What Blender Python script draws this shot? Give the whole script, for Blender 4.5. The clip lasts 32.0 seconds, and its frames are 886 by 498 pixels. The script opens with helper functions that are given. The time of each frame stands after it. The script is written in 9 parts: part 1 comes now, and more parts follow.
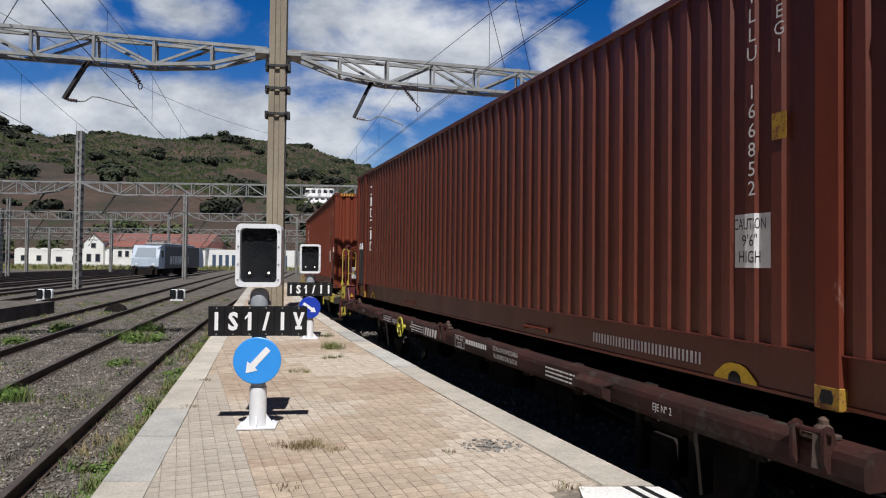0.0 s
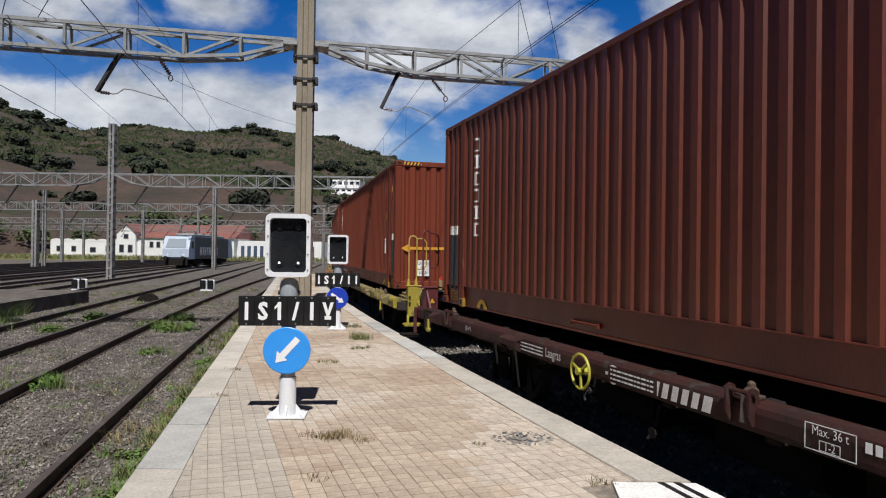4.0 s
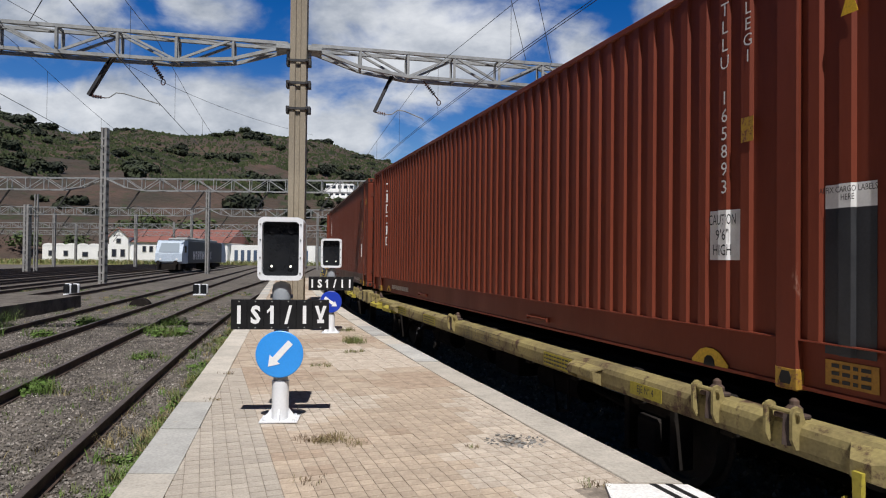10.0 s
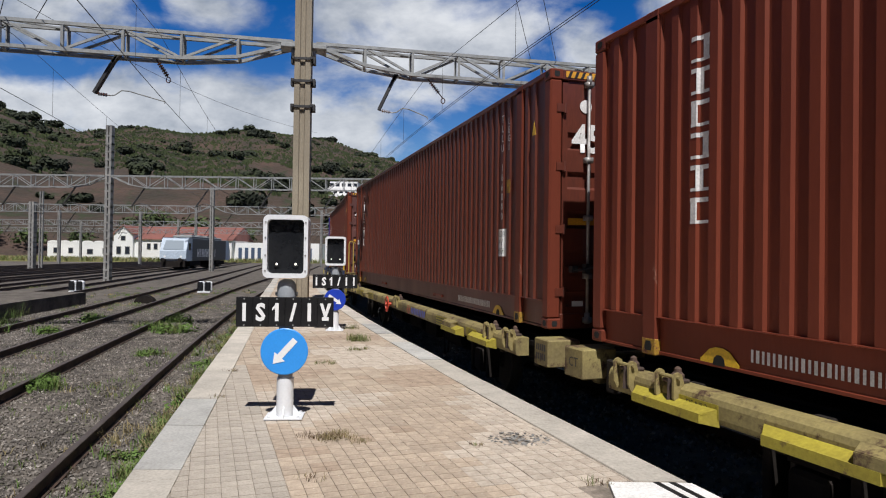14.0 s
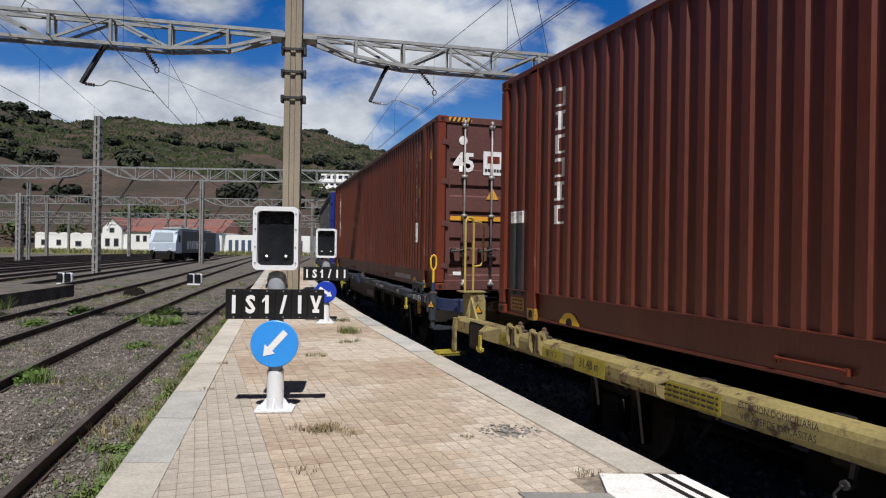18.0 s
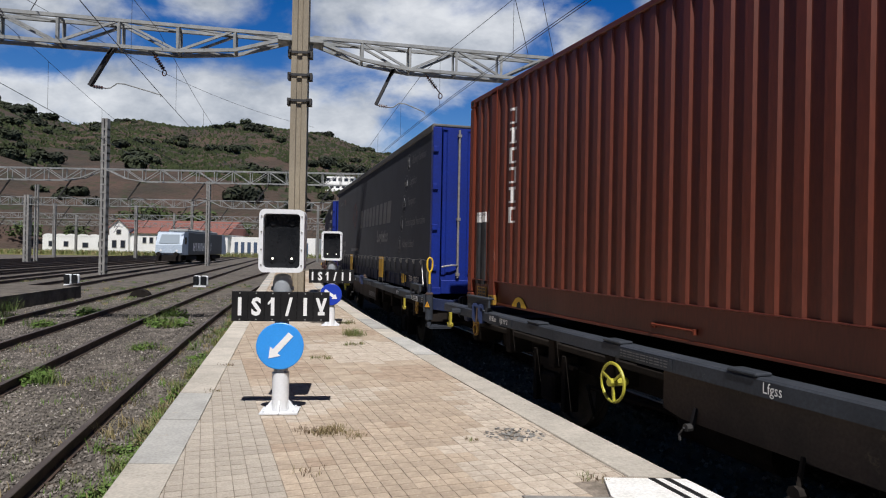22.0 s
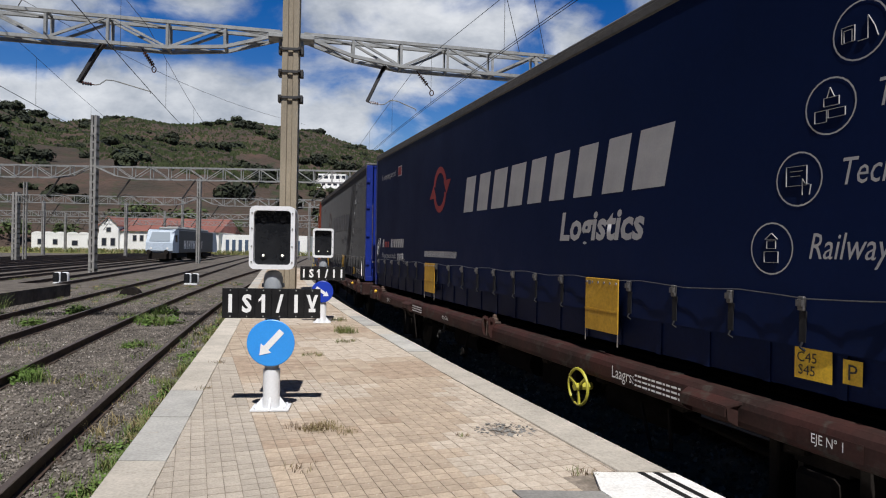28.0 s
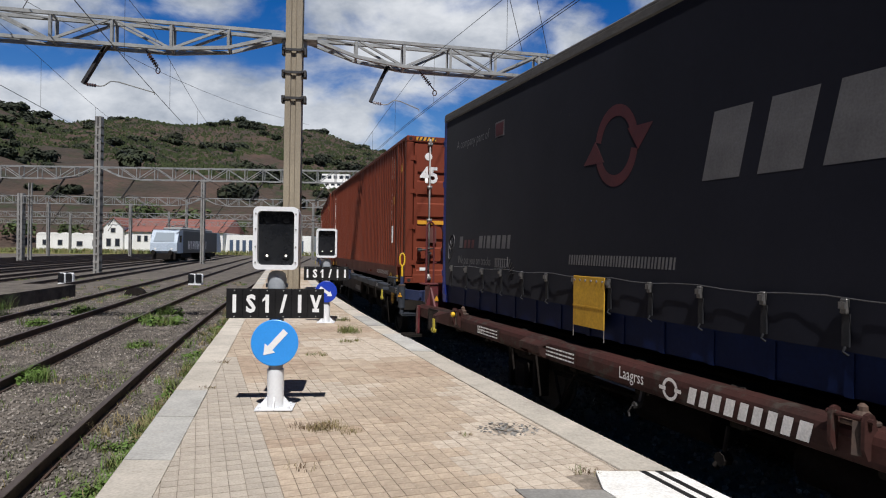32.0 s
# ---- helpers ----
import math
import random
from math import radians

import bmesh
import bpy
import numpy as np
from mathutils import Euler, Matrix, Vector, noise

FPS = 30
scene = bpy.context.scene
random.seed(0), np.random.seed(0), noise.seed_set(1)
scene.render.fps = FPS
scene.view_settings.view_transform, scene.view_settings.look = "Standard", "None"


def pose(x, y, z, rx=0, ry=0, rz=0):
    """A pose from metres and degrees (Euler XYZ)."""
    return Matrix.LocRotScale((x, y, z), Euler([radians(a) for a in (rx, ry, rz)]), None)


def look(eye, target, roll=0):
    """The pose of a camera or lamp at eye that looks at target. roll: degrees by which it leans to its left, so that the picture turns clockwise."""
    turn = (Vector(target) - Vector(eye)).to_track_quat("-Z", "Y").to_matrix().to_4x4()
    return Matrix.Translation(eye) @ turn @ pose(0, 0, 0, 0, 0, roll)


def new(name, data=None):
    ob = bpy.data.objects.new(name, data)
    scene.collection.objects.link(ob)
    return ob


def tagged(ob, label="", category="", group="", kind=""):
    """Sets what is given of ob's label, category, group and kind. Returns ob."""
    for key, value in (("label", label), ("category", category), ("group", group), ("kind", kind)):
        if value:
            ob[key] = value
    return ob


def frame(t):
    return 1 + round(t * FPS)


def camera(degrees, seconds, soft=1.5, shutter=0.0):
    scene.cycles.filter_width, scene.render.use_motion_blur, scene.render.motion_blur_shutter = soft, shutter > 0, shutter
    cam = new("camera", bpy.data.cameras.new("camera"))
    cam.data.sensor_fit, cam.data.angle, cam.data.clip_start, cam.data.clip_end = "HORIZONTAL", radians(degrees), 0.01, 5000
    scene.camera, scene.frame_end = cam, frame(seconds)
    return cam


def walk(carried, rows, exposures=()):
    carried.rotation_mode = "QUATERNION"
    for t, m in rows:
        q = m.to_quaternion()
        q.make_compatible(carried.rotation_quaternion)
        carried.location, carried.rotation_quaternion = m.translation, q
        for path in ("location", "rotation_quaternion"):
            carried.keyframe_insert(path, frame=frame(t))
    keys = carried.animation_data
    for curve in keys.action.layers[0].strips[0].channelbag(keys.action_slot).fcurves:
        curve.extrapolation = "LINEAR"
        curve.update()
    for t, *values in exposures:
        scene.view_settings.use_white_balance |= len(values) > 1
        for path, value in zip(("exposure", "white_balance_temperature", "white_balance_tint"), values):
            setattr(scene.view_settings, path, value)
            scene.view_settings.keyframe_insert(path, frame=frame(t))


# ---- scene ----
cam = camera(68.91, 32.0, 1.1)


def seen_from(x, y, z, turn, tilt, lean):
    """Pose of a hand-held camera: degrees of turn to the left, of tilt up and of lean to the right."""
    a, b = radians(turn), radians(tilt)
    way = Vector((-math.sin(a) * math.cos(b), math.cos(a) * math.cos(b), math.sin(b)))
    eye = Vector((x, y, z))
    return look(eye, eye + way, -lean)


# seconds, eye, turn, tilt, lean of the hand-held camera
PATH = [
    (0.0, 0.0240, -0.0473, 1.5167, -1.766, 1.218, -0.622),
    (0.5, 0.0293, -0.0523, 1.5157, -1.629, 0.978, -1.021),
    (1.0, 0.0248, -0.0280, 1.5142, -0.688, 0.920, -1.071),
    (1.5, 0.0208, -0.0339, 1.5132, -0.473, 0.943, -1.274),
    (2.0, 0.0162, -0.0352, 1.5149, -0.406, 0.849, -1.486),
    (2.5, 0.0031, -0.0151, 1.5108, 0.365, 0.803, -1.093),
    (3.0, -0.0101, 0.0038, 1.5079, 0.561, 0.661, -0.936),
    (3.5, -0.0133, 0.0260, 1.5064, 0.524, 0.436, -0.749),
    (5.5, -0.0094, 0.0149, 1.5057, 0.512, 0.477, -1.086),
    (6.0, -0.0142, 0.0026, 1.5062, 0.628, 0.523, -1.214),
    (6.5, -0.0166, 0.0030, 1.5062, 0.658, 0.602, -0.925),
    (7.0, -0.0159, -0.0050, 1.5099, 0.715, 0.718, -0.894),
    (7.5, -0.0151, -0.0032, 1.5051, 0.586, 0.786, -0.757),
    (8.0, -0.0073, -0.0056, 1.5066, 0.308, 0.821, -0.597),
    (8.5, -0.0069, -0.0030, 1.5043, 0.066, 0.865, -0.445),
    (9.0, -0.0107, 0.0042, 1.5029, 0.010, 0.818, -0.289),
    (9.5, -0.0113, 0.0076, 1.5027, -0.021, 0.778, -0.471),
    (10.0, 0.0009, 0.0161, 1.5006, -0.018, 0.769, -0.609),
    (10.5, 0.0094, 0.0120, 1.5045, 0.002, 0.703, -0.850),
    (11.0, 0.0039, 0.0078, 1.5031, 0.101, 0.652, -1.061),
    (11.5, 0.0006, 0.0072, 1.4999, 0.199, 0.616, -0.865),
    (12.0, -0.0018, 0.0141, 1.5007, 0.274, 0.512, -1.009),
    (12.5, -0.0022, 0.0026, 1.5022, 0.449, 0.477, -1.011),
    (13.0, -0.0048, -0.0014, 1.5021, 0.517, 0.533, -0.832),
    (13.5, -0.0045, -0.0016, 1.5008, 0.419, 0.548, -0.970),
    (14.0, -0.0067, 0.0033, 1.5003, 0.301, 0.608, -0.787),
    (14.5, -0.0095, 0.0078, 1.4998, 0.200, 0.601, -0.677),
    (16.5, -0.0126, 0.0242, 1.4995, -0.164, 0.232, -0.808),
    (17.0, -0.0098, 0.0224, 1.4962, -0.357, 0.210, -0.978),
    (17.5, -0.0092, 0.0239, 1.4954, -0.481, 0.135, -0.673),
    (18.0, -0.0083, 0.0275, 1.4951, -0.495, -0.035, -0.875),
    (18.5, -0.0096, 0.0302, 1.4967, -0.423, -0.164, -0.956),
    (19.0, -0.0083, 0.0269, 1.4949, -0.422, -0.201, -1.011),
    (19.5, -0.0048, 0.0264, 1.4949, -0.430, -0.161, -1.027),
    (20.0, -0.0032, 0.0262, 1.4943, -0.351, -0.058, -1.177),
    (20.5, -0.0024, 0.0137, 1.4989, -0.211, 0.081, -1.182),
    (21.0, -0.0043, 0.0088, 1.4999, -0.097, 0.147, -1.142),
    (21.5, -0.0055, 0.0082, 1.4967, -0.070, 0.210, -1.079),
    (22.0, -0.0071, 0.0138, 1.4981, -0.018, 0.213, -1.089),
    (22.5, -0.0063, 0.0095, 1.4971, -0.091, 0.250, -0.977),
    (23.0, 0.0007, 0.0027, 1.4995, -0.261, 0.251, -1.200),
    (23.5, -0.0022, 0.0043, 1.4947, -0.331, 0.286, -1.092),
    (24.0, 0.0002, 0.0038, 1.4955, -0.297, 0.272, -1.082),
    (24.5, -0.0031, 0.0075, 1.4968, -0.288, 0.221, -1.014),
    (25.0, -0.0011, 0.0011, 1.4930, -0.281, 0.191, -1.229),
    (25.5, 0.0039, -0.0021, 1.4950, -0.280, 0.182, -1.217),
    (27.5, 0.0066, 0.0007, 1.4905, -0.587, 0.075, -0.923),
    (28.0, 0.0038, 0.0029, 1.4905, -0.731, -0.006, -1.000),
    (28.5, 0.0048, -0.0082, 1.4920, -0.786, -0.024, -1.213),
    (29.0, 0.0072, -0.0066, 1.4916, -0.820, -0.063, -0.957),
    (29.5, 0.0133, -0.0157, 1.4880, -0.772, -0.014, -0.929),
    (30.0, 0.0199, -0.0216, 1.4881, -0.739, 0.030, -0.489),
    (30.5, 0.0188, -0.0239, 1.4901, -0.727, 0.067, -0.575),
    (31.0, 0.0150, -0.0104, 1.4886, -0.597, 0.040, -0.645),
    (31.5, 0.0134, -0.0171, 1.4890, -0.582, 0.035, -0.920),
    (32.0, 0.0108, -0.0192, 1.4928, -0.412, -0.032, -0.866),
]
walk(cam, [(t, seen_from(*p)) for t, *p in PATH])

# ---- light: clear noon sun behind the camera, blue sky with broken clouds ----
SUN_WAY = Vector((0.085, -0.64, 1.0)).normalized()
world = bpy.data.worlds.new("sky")
scene.world = world
world.use_nodes = True
wt = world.node_tree
for n in list(wt.nodes):
    wt.nodes.remove(n)


def wn(kind, **values):
    n = wt.nodes.new(kind)
    for k, v in values.items():
        n.inputs[k].default_value = v
    return n


w_out, w_bg = wn("ShaderNodeOutputWorld"), wn("ShaderNodeBackground", Strength=0.028)
w_sky = wn("ShaderNodeTexSky")
w_sky.sky_type, w_sky.sun_disc = "NISHITA", False
w_sky.sun_elevation = math.asin(SUN_WAY.z)
w_sky.sun_rotation = math.atan2(SUN_WAY.x, SUN_WAY.y)
w_sky.air_density, w_sky.dust_density, w_sky.ozone_density = 1.0, 0.3, 1.5
# clouds: a few banks over the hills, broken up by noise; elsewhere the sky is mostly clear


def wm(op, a, b=None, clamp=False):
    """A math node between sockets or numbers."""
    n = wt.nodes.new("ShaderNodeMath")
    n.operation, n.use_clamp = op, clamp
    for k, q in enumerate((a, b)):
        if q is None:
            continue
        if isinstance(q, (int, float)):
            n.inputs[k].default_value = q
        else:
            wt.links.new(q, n.inputs[k])
    return n.outputs[0]


w_co, w_sep = wn("ShaderNodeTexCoord"), wn("ShaderNodeSeparateXYZ")
wt.links.new(w_co.outputs["Generated"], w_sep.inputs[0])
w_x, w_y, w_z = w_sep.outputs
w_ahead = wm("MAXIMUM", w_y, 0.05)
w_u, w_v = wm("DIVIDE", w_x, w_ahead), wm("DIVIDE", w_z, w_ahead)
BANKS = [(-0.06, 0.33, 0.20, 0.15), (-0.50, 0.225, 0.32, 0.075), (-0.17, 0.18, 0.08, 0.06), (-0.66, 0.36, 0.20, 0.10), (-0.36, 0.385, 0.09, 0.05),
         (0.22, 0.335, 0.06, 0.045), (0.40, 0.36, 0.10, 0.09), (-0.27, 0.215, 0.10, 0.05), (-0.15, 0.60, 0.3, 0.1), (0.8, 0.3, 0.25, 0.1), (-1.3, 0.3, 0.4, 0.12)]
w_cover = 0.0
for bu, bv, su, sv in BANKS:
    du = wm("DIVIDE", wm("SUBTRACT", w_u, bu), su)
    dv = wm("DIVIDE", wm("SUBTRACT", w_v, bv), sv)
    bump = wm("SUBTRACT", 1.15, wm("ADD", wm("MULTIPLY", du, du), wm("MULTIPLY", dv, dv)))
    w_cover = bump if isinstance(w_cover, float) else wm("MAXIMUM", w_cover, bump)
w_cover = wm("MAXIMUM", w_cover, -0.55)
w_vec = wn("ShaderNodeCombineXYZ")
w_vec.inputs[2].default_value = 3.7
wt.links.new(w_u, w_vec.inputs[0])
wt.links.new(wm("MULTIPLY", w_v, 1.7), w_vec.inputs[1])
w_noise = wn("ShaderNodeTexNoise", Scale=4.6, Detail=9.0, Roughness=0.56, Distortion=0.25)
w_shade = wn("ShaderNodeTexNoise", Scale=4.2, Detail=7.0, Roughness=0.6)
for nd in (w_noise, w_shade):
    wt.links.new(w_vec.outputs[0], nd.inputs["Vector"])
w_sum = wm("ADD", wm("MULTIPLY", w_cover, 0.32), wm("MULTIPLY", wm("SUBTRACT", w_noise.outputs["Fac"], 0.5), 1.9))
w_map = wn("ShaderNodeMapRange")
w_map.inputs["From Min"].default_value, w_map.inputs["From Max"].default_value = -0.08, 0.38
w_map.interpolation_type = "SMOOTHSTEP"
wt.links.new(w_sum, w_map.inputs["Value"])
w_fac = wm("MULTIPLY", wm("MULTIPLY", w_map.outputs[0], 0.94), wm("GREATER_THAN", w_y, 0.05))
w_sramp = wt.nodes.new("ShaderNodeValToRGB")
w_sramp.color_ramp.elements[0].position, w_sramp.color_ramp.elements[1].position = 0.36, 0.66
w_sramp.color_ramp.elements[0].color = (7.5, 9.2, 12.0, 1)
w_sramp.color_ramp.elements[1].color = (28.0, 28.8, 30.0, 1)
w_sat = wn("ShaderNodeHueSaturation", Hue=0.518, Saturation=1.55, Value=3.1)
wt.links.new(w_sky.outputs[0], w_sat.inputs["Color"])
# the blue deepens towards the zenith
w_deep = wn("ShaderNodeMapRange")
w_deep.interpolation_type = "SMOOTHSTEP"
for _k, _v in (("From Min", 0.36), ("From Max", 0.66), ("To Min", 3.1), ("To Max", 0.35)):
    w_deep.inputs[_k].default_value = _v
wt.links.new(w_z, w_deep.inputs["Value"])
wt.links.new(w_deep.outputs[0], w_sat.inputs["Value"])
w_mix = wt.nodes.new("ShaderNodeMix")
w_mix.data_type = "RGBA"
wt.links.new(w_shade.outputs["Fac"], w_sramp.inputs[0])
wt.links.new(w_fac, w_mix.inputs["Factor"])
wt.links.new(w_sat.outputs[0], w_mix.inputs["A"])
wt.links.new(w_sramp.outputs[0], w_mix.inputs["B"])
wt.links.new(w_mix.outputs["Result"], w_bg.inputs["Color"])
wt.links.new(w_bg.outputs[0], w_out.inputs[0])

sun_data = bpy.data.lights.new("sun", "SUN")
sun_data.energy, sun_data.angle, sun_data.color = 5.3, radians(0.53), (1.0, 0.982, 0.982)
sun = new("sun", sun_data)
sun.matrix_world = look(SUN_WAY * 100, (0, 0, 0))
scene.view_settings.exposure = 0.0

# ---- small mesh and material kit ----
class Geo:
    """Collects vertices and faces; several materials by slot."""

    def __init__(self):
        self.v, self.f, self.m = [], [], []

    def add(self, verts, faces, slot=0):
        b = len(self.v)
        self.v += [tuple(p) for p in verts]
        self.f += [tuple(b + i for i in q) for q in faces]
        self.m += [slot] * len(faces)
        return self

    def box(self, x0, x1, y0, y1, z0, z1, slot=0):
        p = [(x, y, z) for z in (z0, z1) for y in (y0, y1) for x in (x0, x1)]
        return self.add(p, [(0, 2, 3, 1), (4, 5, 7, 6), (0, 1, 5, 4), (2, 6, 7, 3), (0, 4, 6, 2), (1, 3, 7, 5)], slot)

    def cbox(self, x0, x1, y0, y1, z0, z1, c=0.01, slot=0):
        """A box with chamfered edges."""
        c = min(c, (x1 - x0) * 0.45, (y1 - y0) * 0.45, (z1 - z0) * 0.45)
        b = bmesh.new()
        bmesh.ops.create_cube(b, size=1)
        for v in b.verts:
            v.co = ((x0 + x1) / 2 + v.co.x * (x1 - x0), (y0 + y1) / 2 + v.co.y * (y1 - y0), (z0 + z1) / 2 + v.co.z * (z1 - z0))
        bmesh.ops.bevel(b, geom=b.edges[:], offset=c, segments=1, affect="EDGES")
        b.verts.index_update()
        self.add([v.co[:] for v in b.verts], [[v.index for v in q.verts] for q in b.faces], slot)
        b.free()
        return self

    def cyl(self, p0, p1, r, n=12, r2=None, slot=0, caps=True):
        p0, p1 = Vector(p0), Vector(p1)
        r2 = r if r2 is None else r2
        w = (p1 - p0).normalized()
        u = w.orthogonal().normalized()
        t = w.cross(u)
        ring = [(math.cos(2 * math.pi * k / n), math.sin(2 * math.pi * k / n)) for k in range(n)]
        vs = [p0 + (u * c + t * s) * r for c, s in ring] + [p1 + (u * c + t * s) * r2 for c, s in ring]
        fs = [(k, (k + 1) % n, n + (k + 1) % n, n + k) for k in range(n)]
        if caps:
            fs += [tuple(range(n - 1, -1, -1)), tuple(range(n, 2 * n))]
        return self.add(vs, fs, slot)

    def beam(self, p0, p1, w, h, slot=0, up=(0, 0, 1)):
        """A straight bar of rectangular section between two points."""
        p0, p1 = Vector(p0), Vector(p1)
        d = (p1 - p0).normalized()
        s = d.cross(Vector(up))
        if s.length < 1e-4:
            s = d.cross(Vector((1, 0, 0)))
        s.normalize()
        t = s.cross(d)
        vs = [p + s * a * w / 2 + t * b * h / 2 for p in (p0, p1) for a, b in ((-1, -1), (1, -1), (1, 1), (-1, 1))]
        return self.add(vs, [(3, 2, 1, 0), (4, 5, 6, 7), (0, 1, 5, 4), (1, 2, 6, 5), (2, 3, 7, 6), (3, 0, 4, 7)], slot)

    def tube(self, pts, r, n=8, slot=0):
        """A round rod bent along points."""
        pts = [Vector(p) for p in pts]
        vs, prev = [], None
        for i, p in enumerate(pts):
            d = (pts[min(i + 1, len(pts) - 1)] - pts[max(i - 1, 0)]).normalized()
            u = d.orthogonal().normalized() if prev is None else (prev - d * prev.dot(d)).normalized()
            prev = u
            t = d.cross(u)
            vs += [p + (u * math.cos(2 * math.pi * k / n) + t * math.sin(2 * math.pi * k / n)) * r for k in range(n)]
        fs = [(i * n + k, i * n + (k + 1) % n, (i + 1) * n + (k + 1) % n, (i + 1) * n + k) for i in range(len(pts) - 1) for k in range(n)]
        fs += [tuple(range(n - 1, -1, -1)), tuple(range((len(pts) - 1) * n, len(pts) * n))]
        return self.add(vs, fs, slot)

    def prism(self, poly, axis, a, b, slot=0):
        """A polygon (two coordinates) drawn out along x, y or z from a to b."""
        def at(p, w):
            return {"x": (w, p[0], p[1]), "y": (p[0], w, p[1]), "z": (p[0], p[1], w)}[axis]
        n = len(poly)
        vs = [at(p, a) for p in poly] + [at(p, b) for p in poly]
        fs = [(k, (k + 1) % n, n + (k + 1) % n, n + k) for k in range(n)] + [tuple(range(n - 1, -1, -1)), tuple(range(n, 2 * n))]
        return self.add(vs, fs, slot)

    def lathe(self, profile, base=(0, 0, 0), n=20, axis="z", slot=0):
        """Radius and height pairs turned about an axis."""
        bx, by, bz = base
        vs = []
        for r, h in profile:
            for k in range(n):
                c, s = r * math.cos(2 * math.pi * k / n), r * math.sin(2 * math.pi * k / n)
                vs.append({"z": (bx + c, by + s, bz + h), "y": (bx + c, by + h, bz + s), "x": (bx + h, by + c, bz + s)}[axis])
        m = len(profile)
        fs = [(i * n + k, i * n + (k + 1) % n, (i + 1) * n + (k + 1) % n, (i + 1) * n + k) for i in range(m - 1) for k in range(n)]
        fs += [tuple(range(n - 1, -1, -1)), tuple(range((m - 1) * n, m * n))]
        return self.add(vs, fs, slot)

    def mesh(self, name, mats, smooth=False):
        me = bpy.data.meshes.new(name)
        me.from_pydata(self.v, [], self.f)
        for q in mats if isinstance(mats, (list, tuple)) else [mats]:
            me.materials.append(q)
        if any(self.m):
            me.polygons.foreach_set("material_index", self.m)
        b = bmesh.new()
        b.from_mesh(me)
        bmesh.ops.recalc_face_normals(b, faces=b.faces)
        if smooth:
            for q in b.faces:
                q.smooth = len(q.verts) == 4
            for e in b.edges:
                e.smooth = len(e.link_faces) == 2 and e.calc_face_angle(0) < 0.7
        b.to_mesh(me)
        b.free()
        return me


def part(name, geo, mats, parent, label="", smooth=False):
    """One mesh object under a thing or a part."""
    me = geo if isinstance(geo, bpy.types.Mesh) else geo.mesh(name, mats, smooth)
    ob = new(name, me)
    ob.parent = parent
    return tagged(ob, label) if label else ob


def thing(name, m, label, category, group="", kind=""):
    """An empty at the base of a thing, which carries its parts."""
    ob = new(name)
    ob.empty_display_size = 0.2
    ob.matrix_world = m
    return tagged(ob, label, category, group, kind)


def solid(name, geo, mats, label="", category="", group="", kind="", smooth=False, m=None):
    ob = new(name, geo if isinstance(geo, bpy.types.Mesh) else geo.mesh(name, mats, smooth))
    if m is not None:
        ob.matrix_world = m
    return tagged(ob, label, category, group, kind)


LETTERS = {}


def lettering(s, height, mat, align="CENTER", squeeze=1.0, bold=0.0, rows=0.9, lean=0.0):
    """The mesh of some words in the built-in font, in the x-z plane facing -y, centred on its baseline."""
    key = (s, height, mat.name, align, squeeze, bold, lean)
    if key not in LETTERS:
        cu = bpy.data.curves.new("words", "FONT")
        cu.body, cu.size, cu.align_x, cu.offset, cu.space_line = s, height / 0.69, align, bold, rows
        cu.resolution_u = 2
        tmp = new("words", cu)
        bpy.context.view_layer.update()
        me = bpy.data.meshes.new_from_object(tmp.evaluated_get(bpy.context.evaluated_depsgraph_get()))
        bpy.data.objects.remove(tmp)
        for v in me.vertices:
            x, y, _ = v.co
            v.co = (x * squeeze + y * lean, 0, y)
        me.materials.clear()
        me.materials.append(mat)
        LETTERS[key] = me
    return LETTERS[key]


def words(name, s, height, mat, parent, at, turn=0, align="CENTER", squeeze=1.0, bold=0.0, label="", tilt=0):
    ob = new(name, lettering(s, height, mat, align, squeeze, bold))
    ob.parent = parent
    ob.matrix_local = pose(*at, 0, tilt, turn)
    return tagged(ob, label) if label else ob


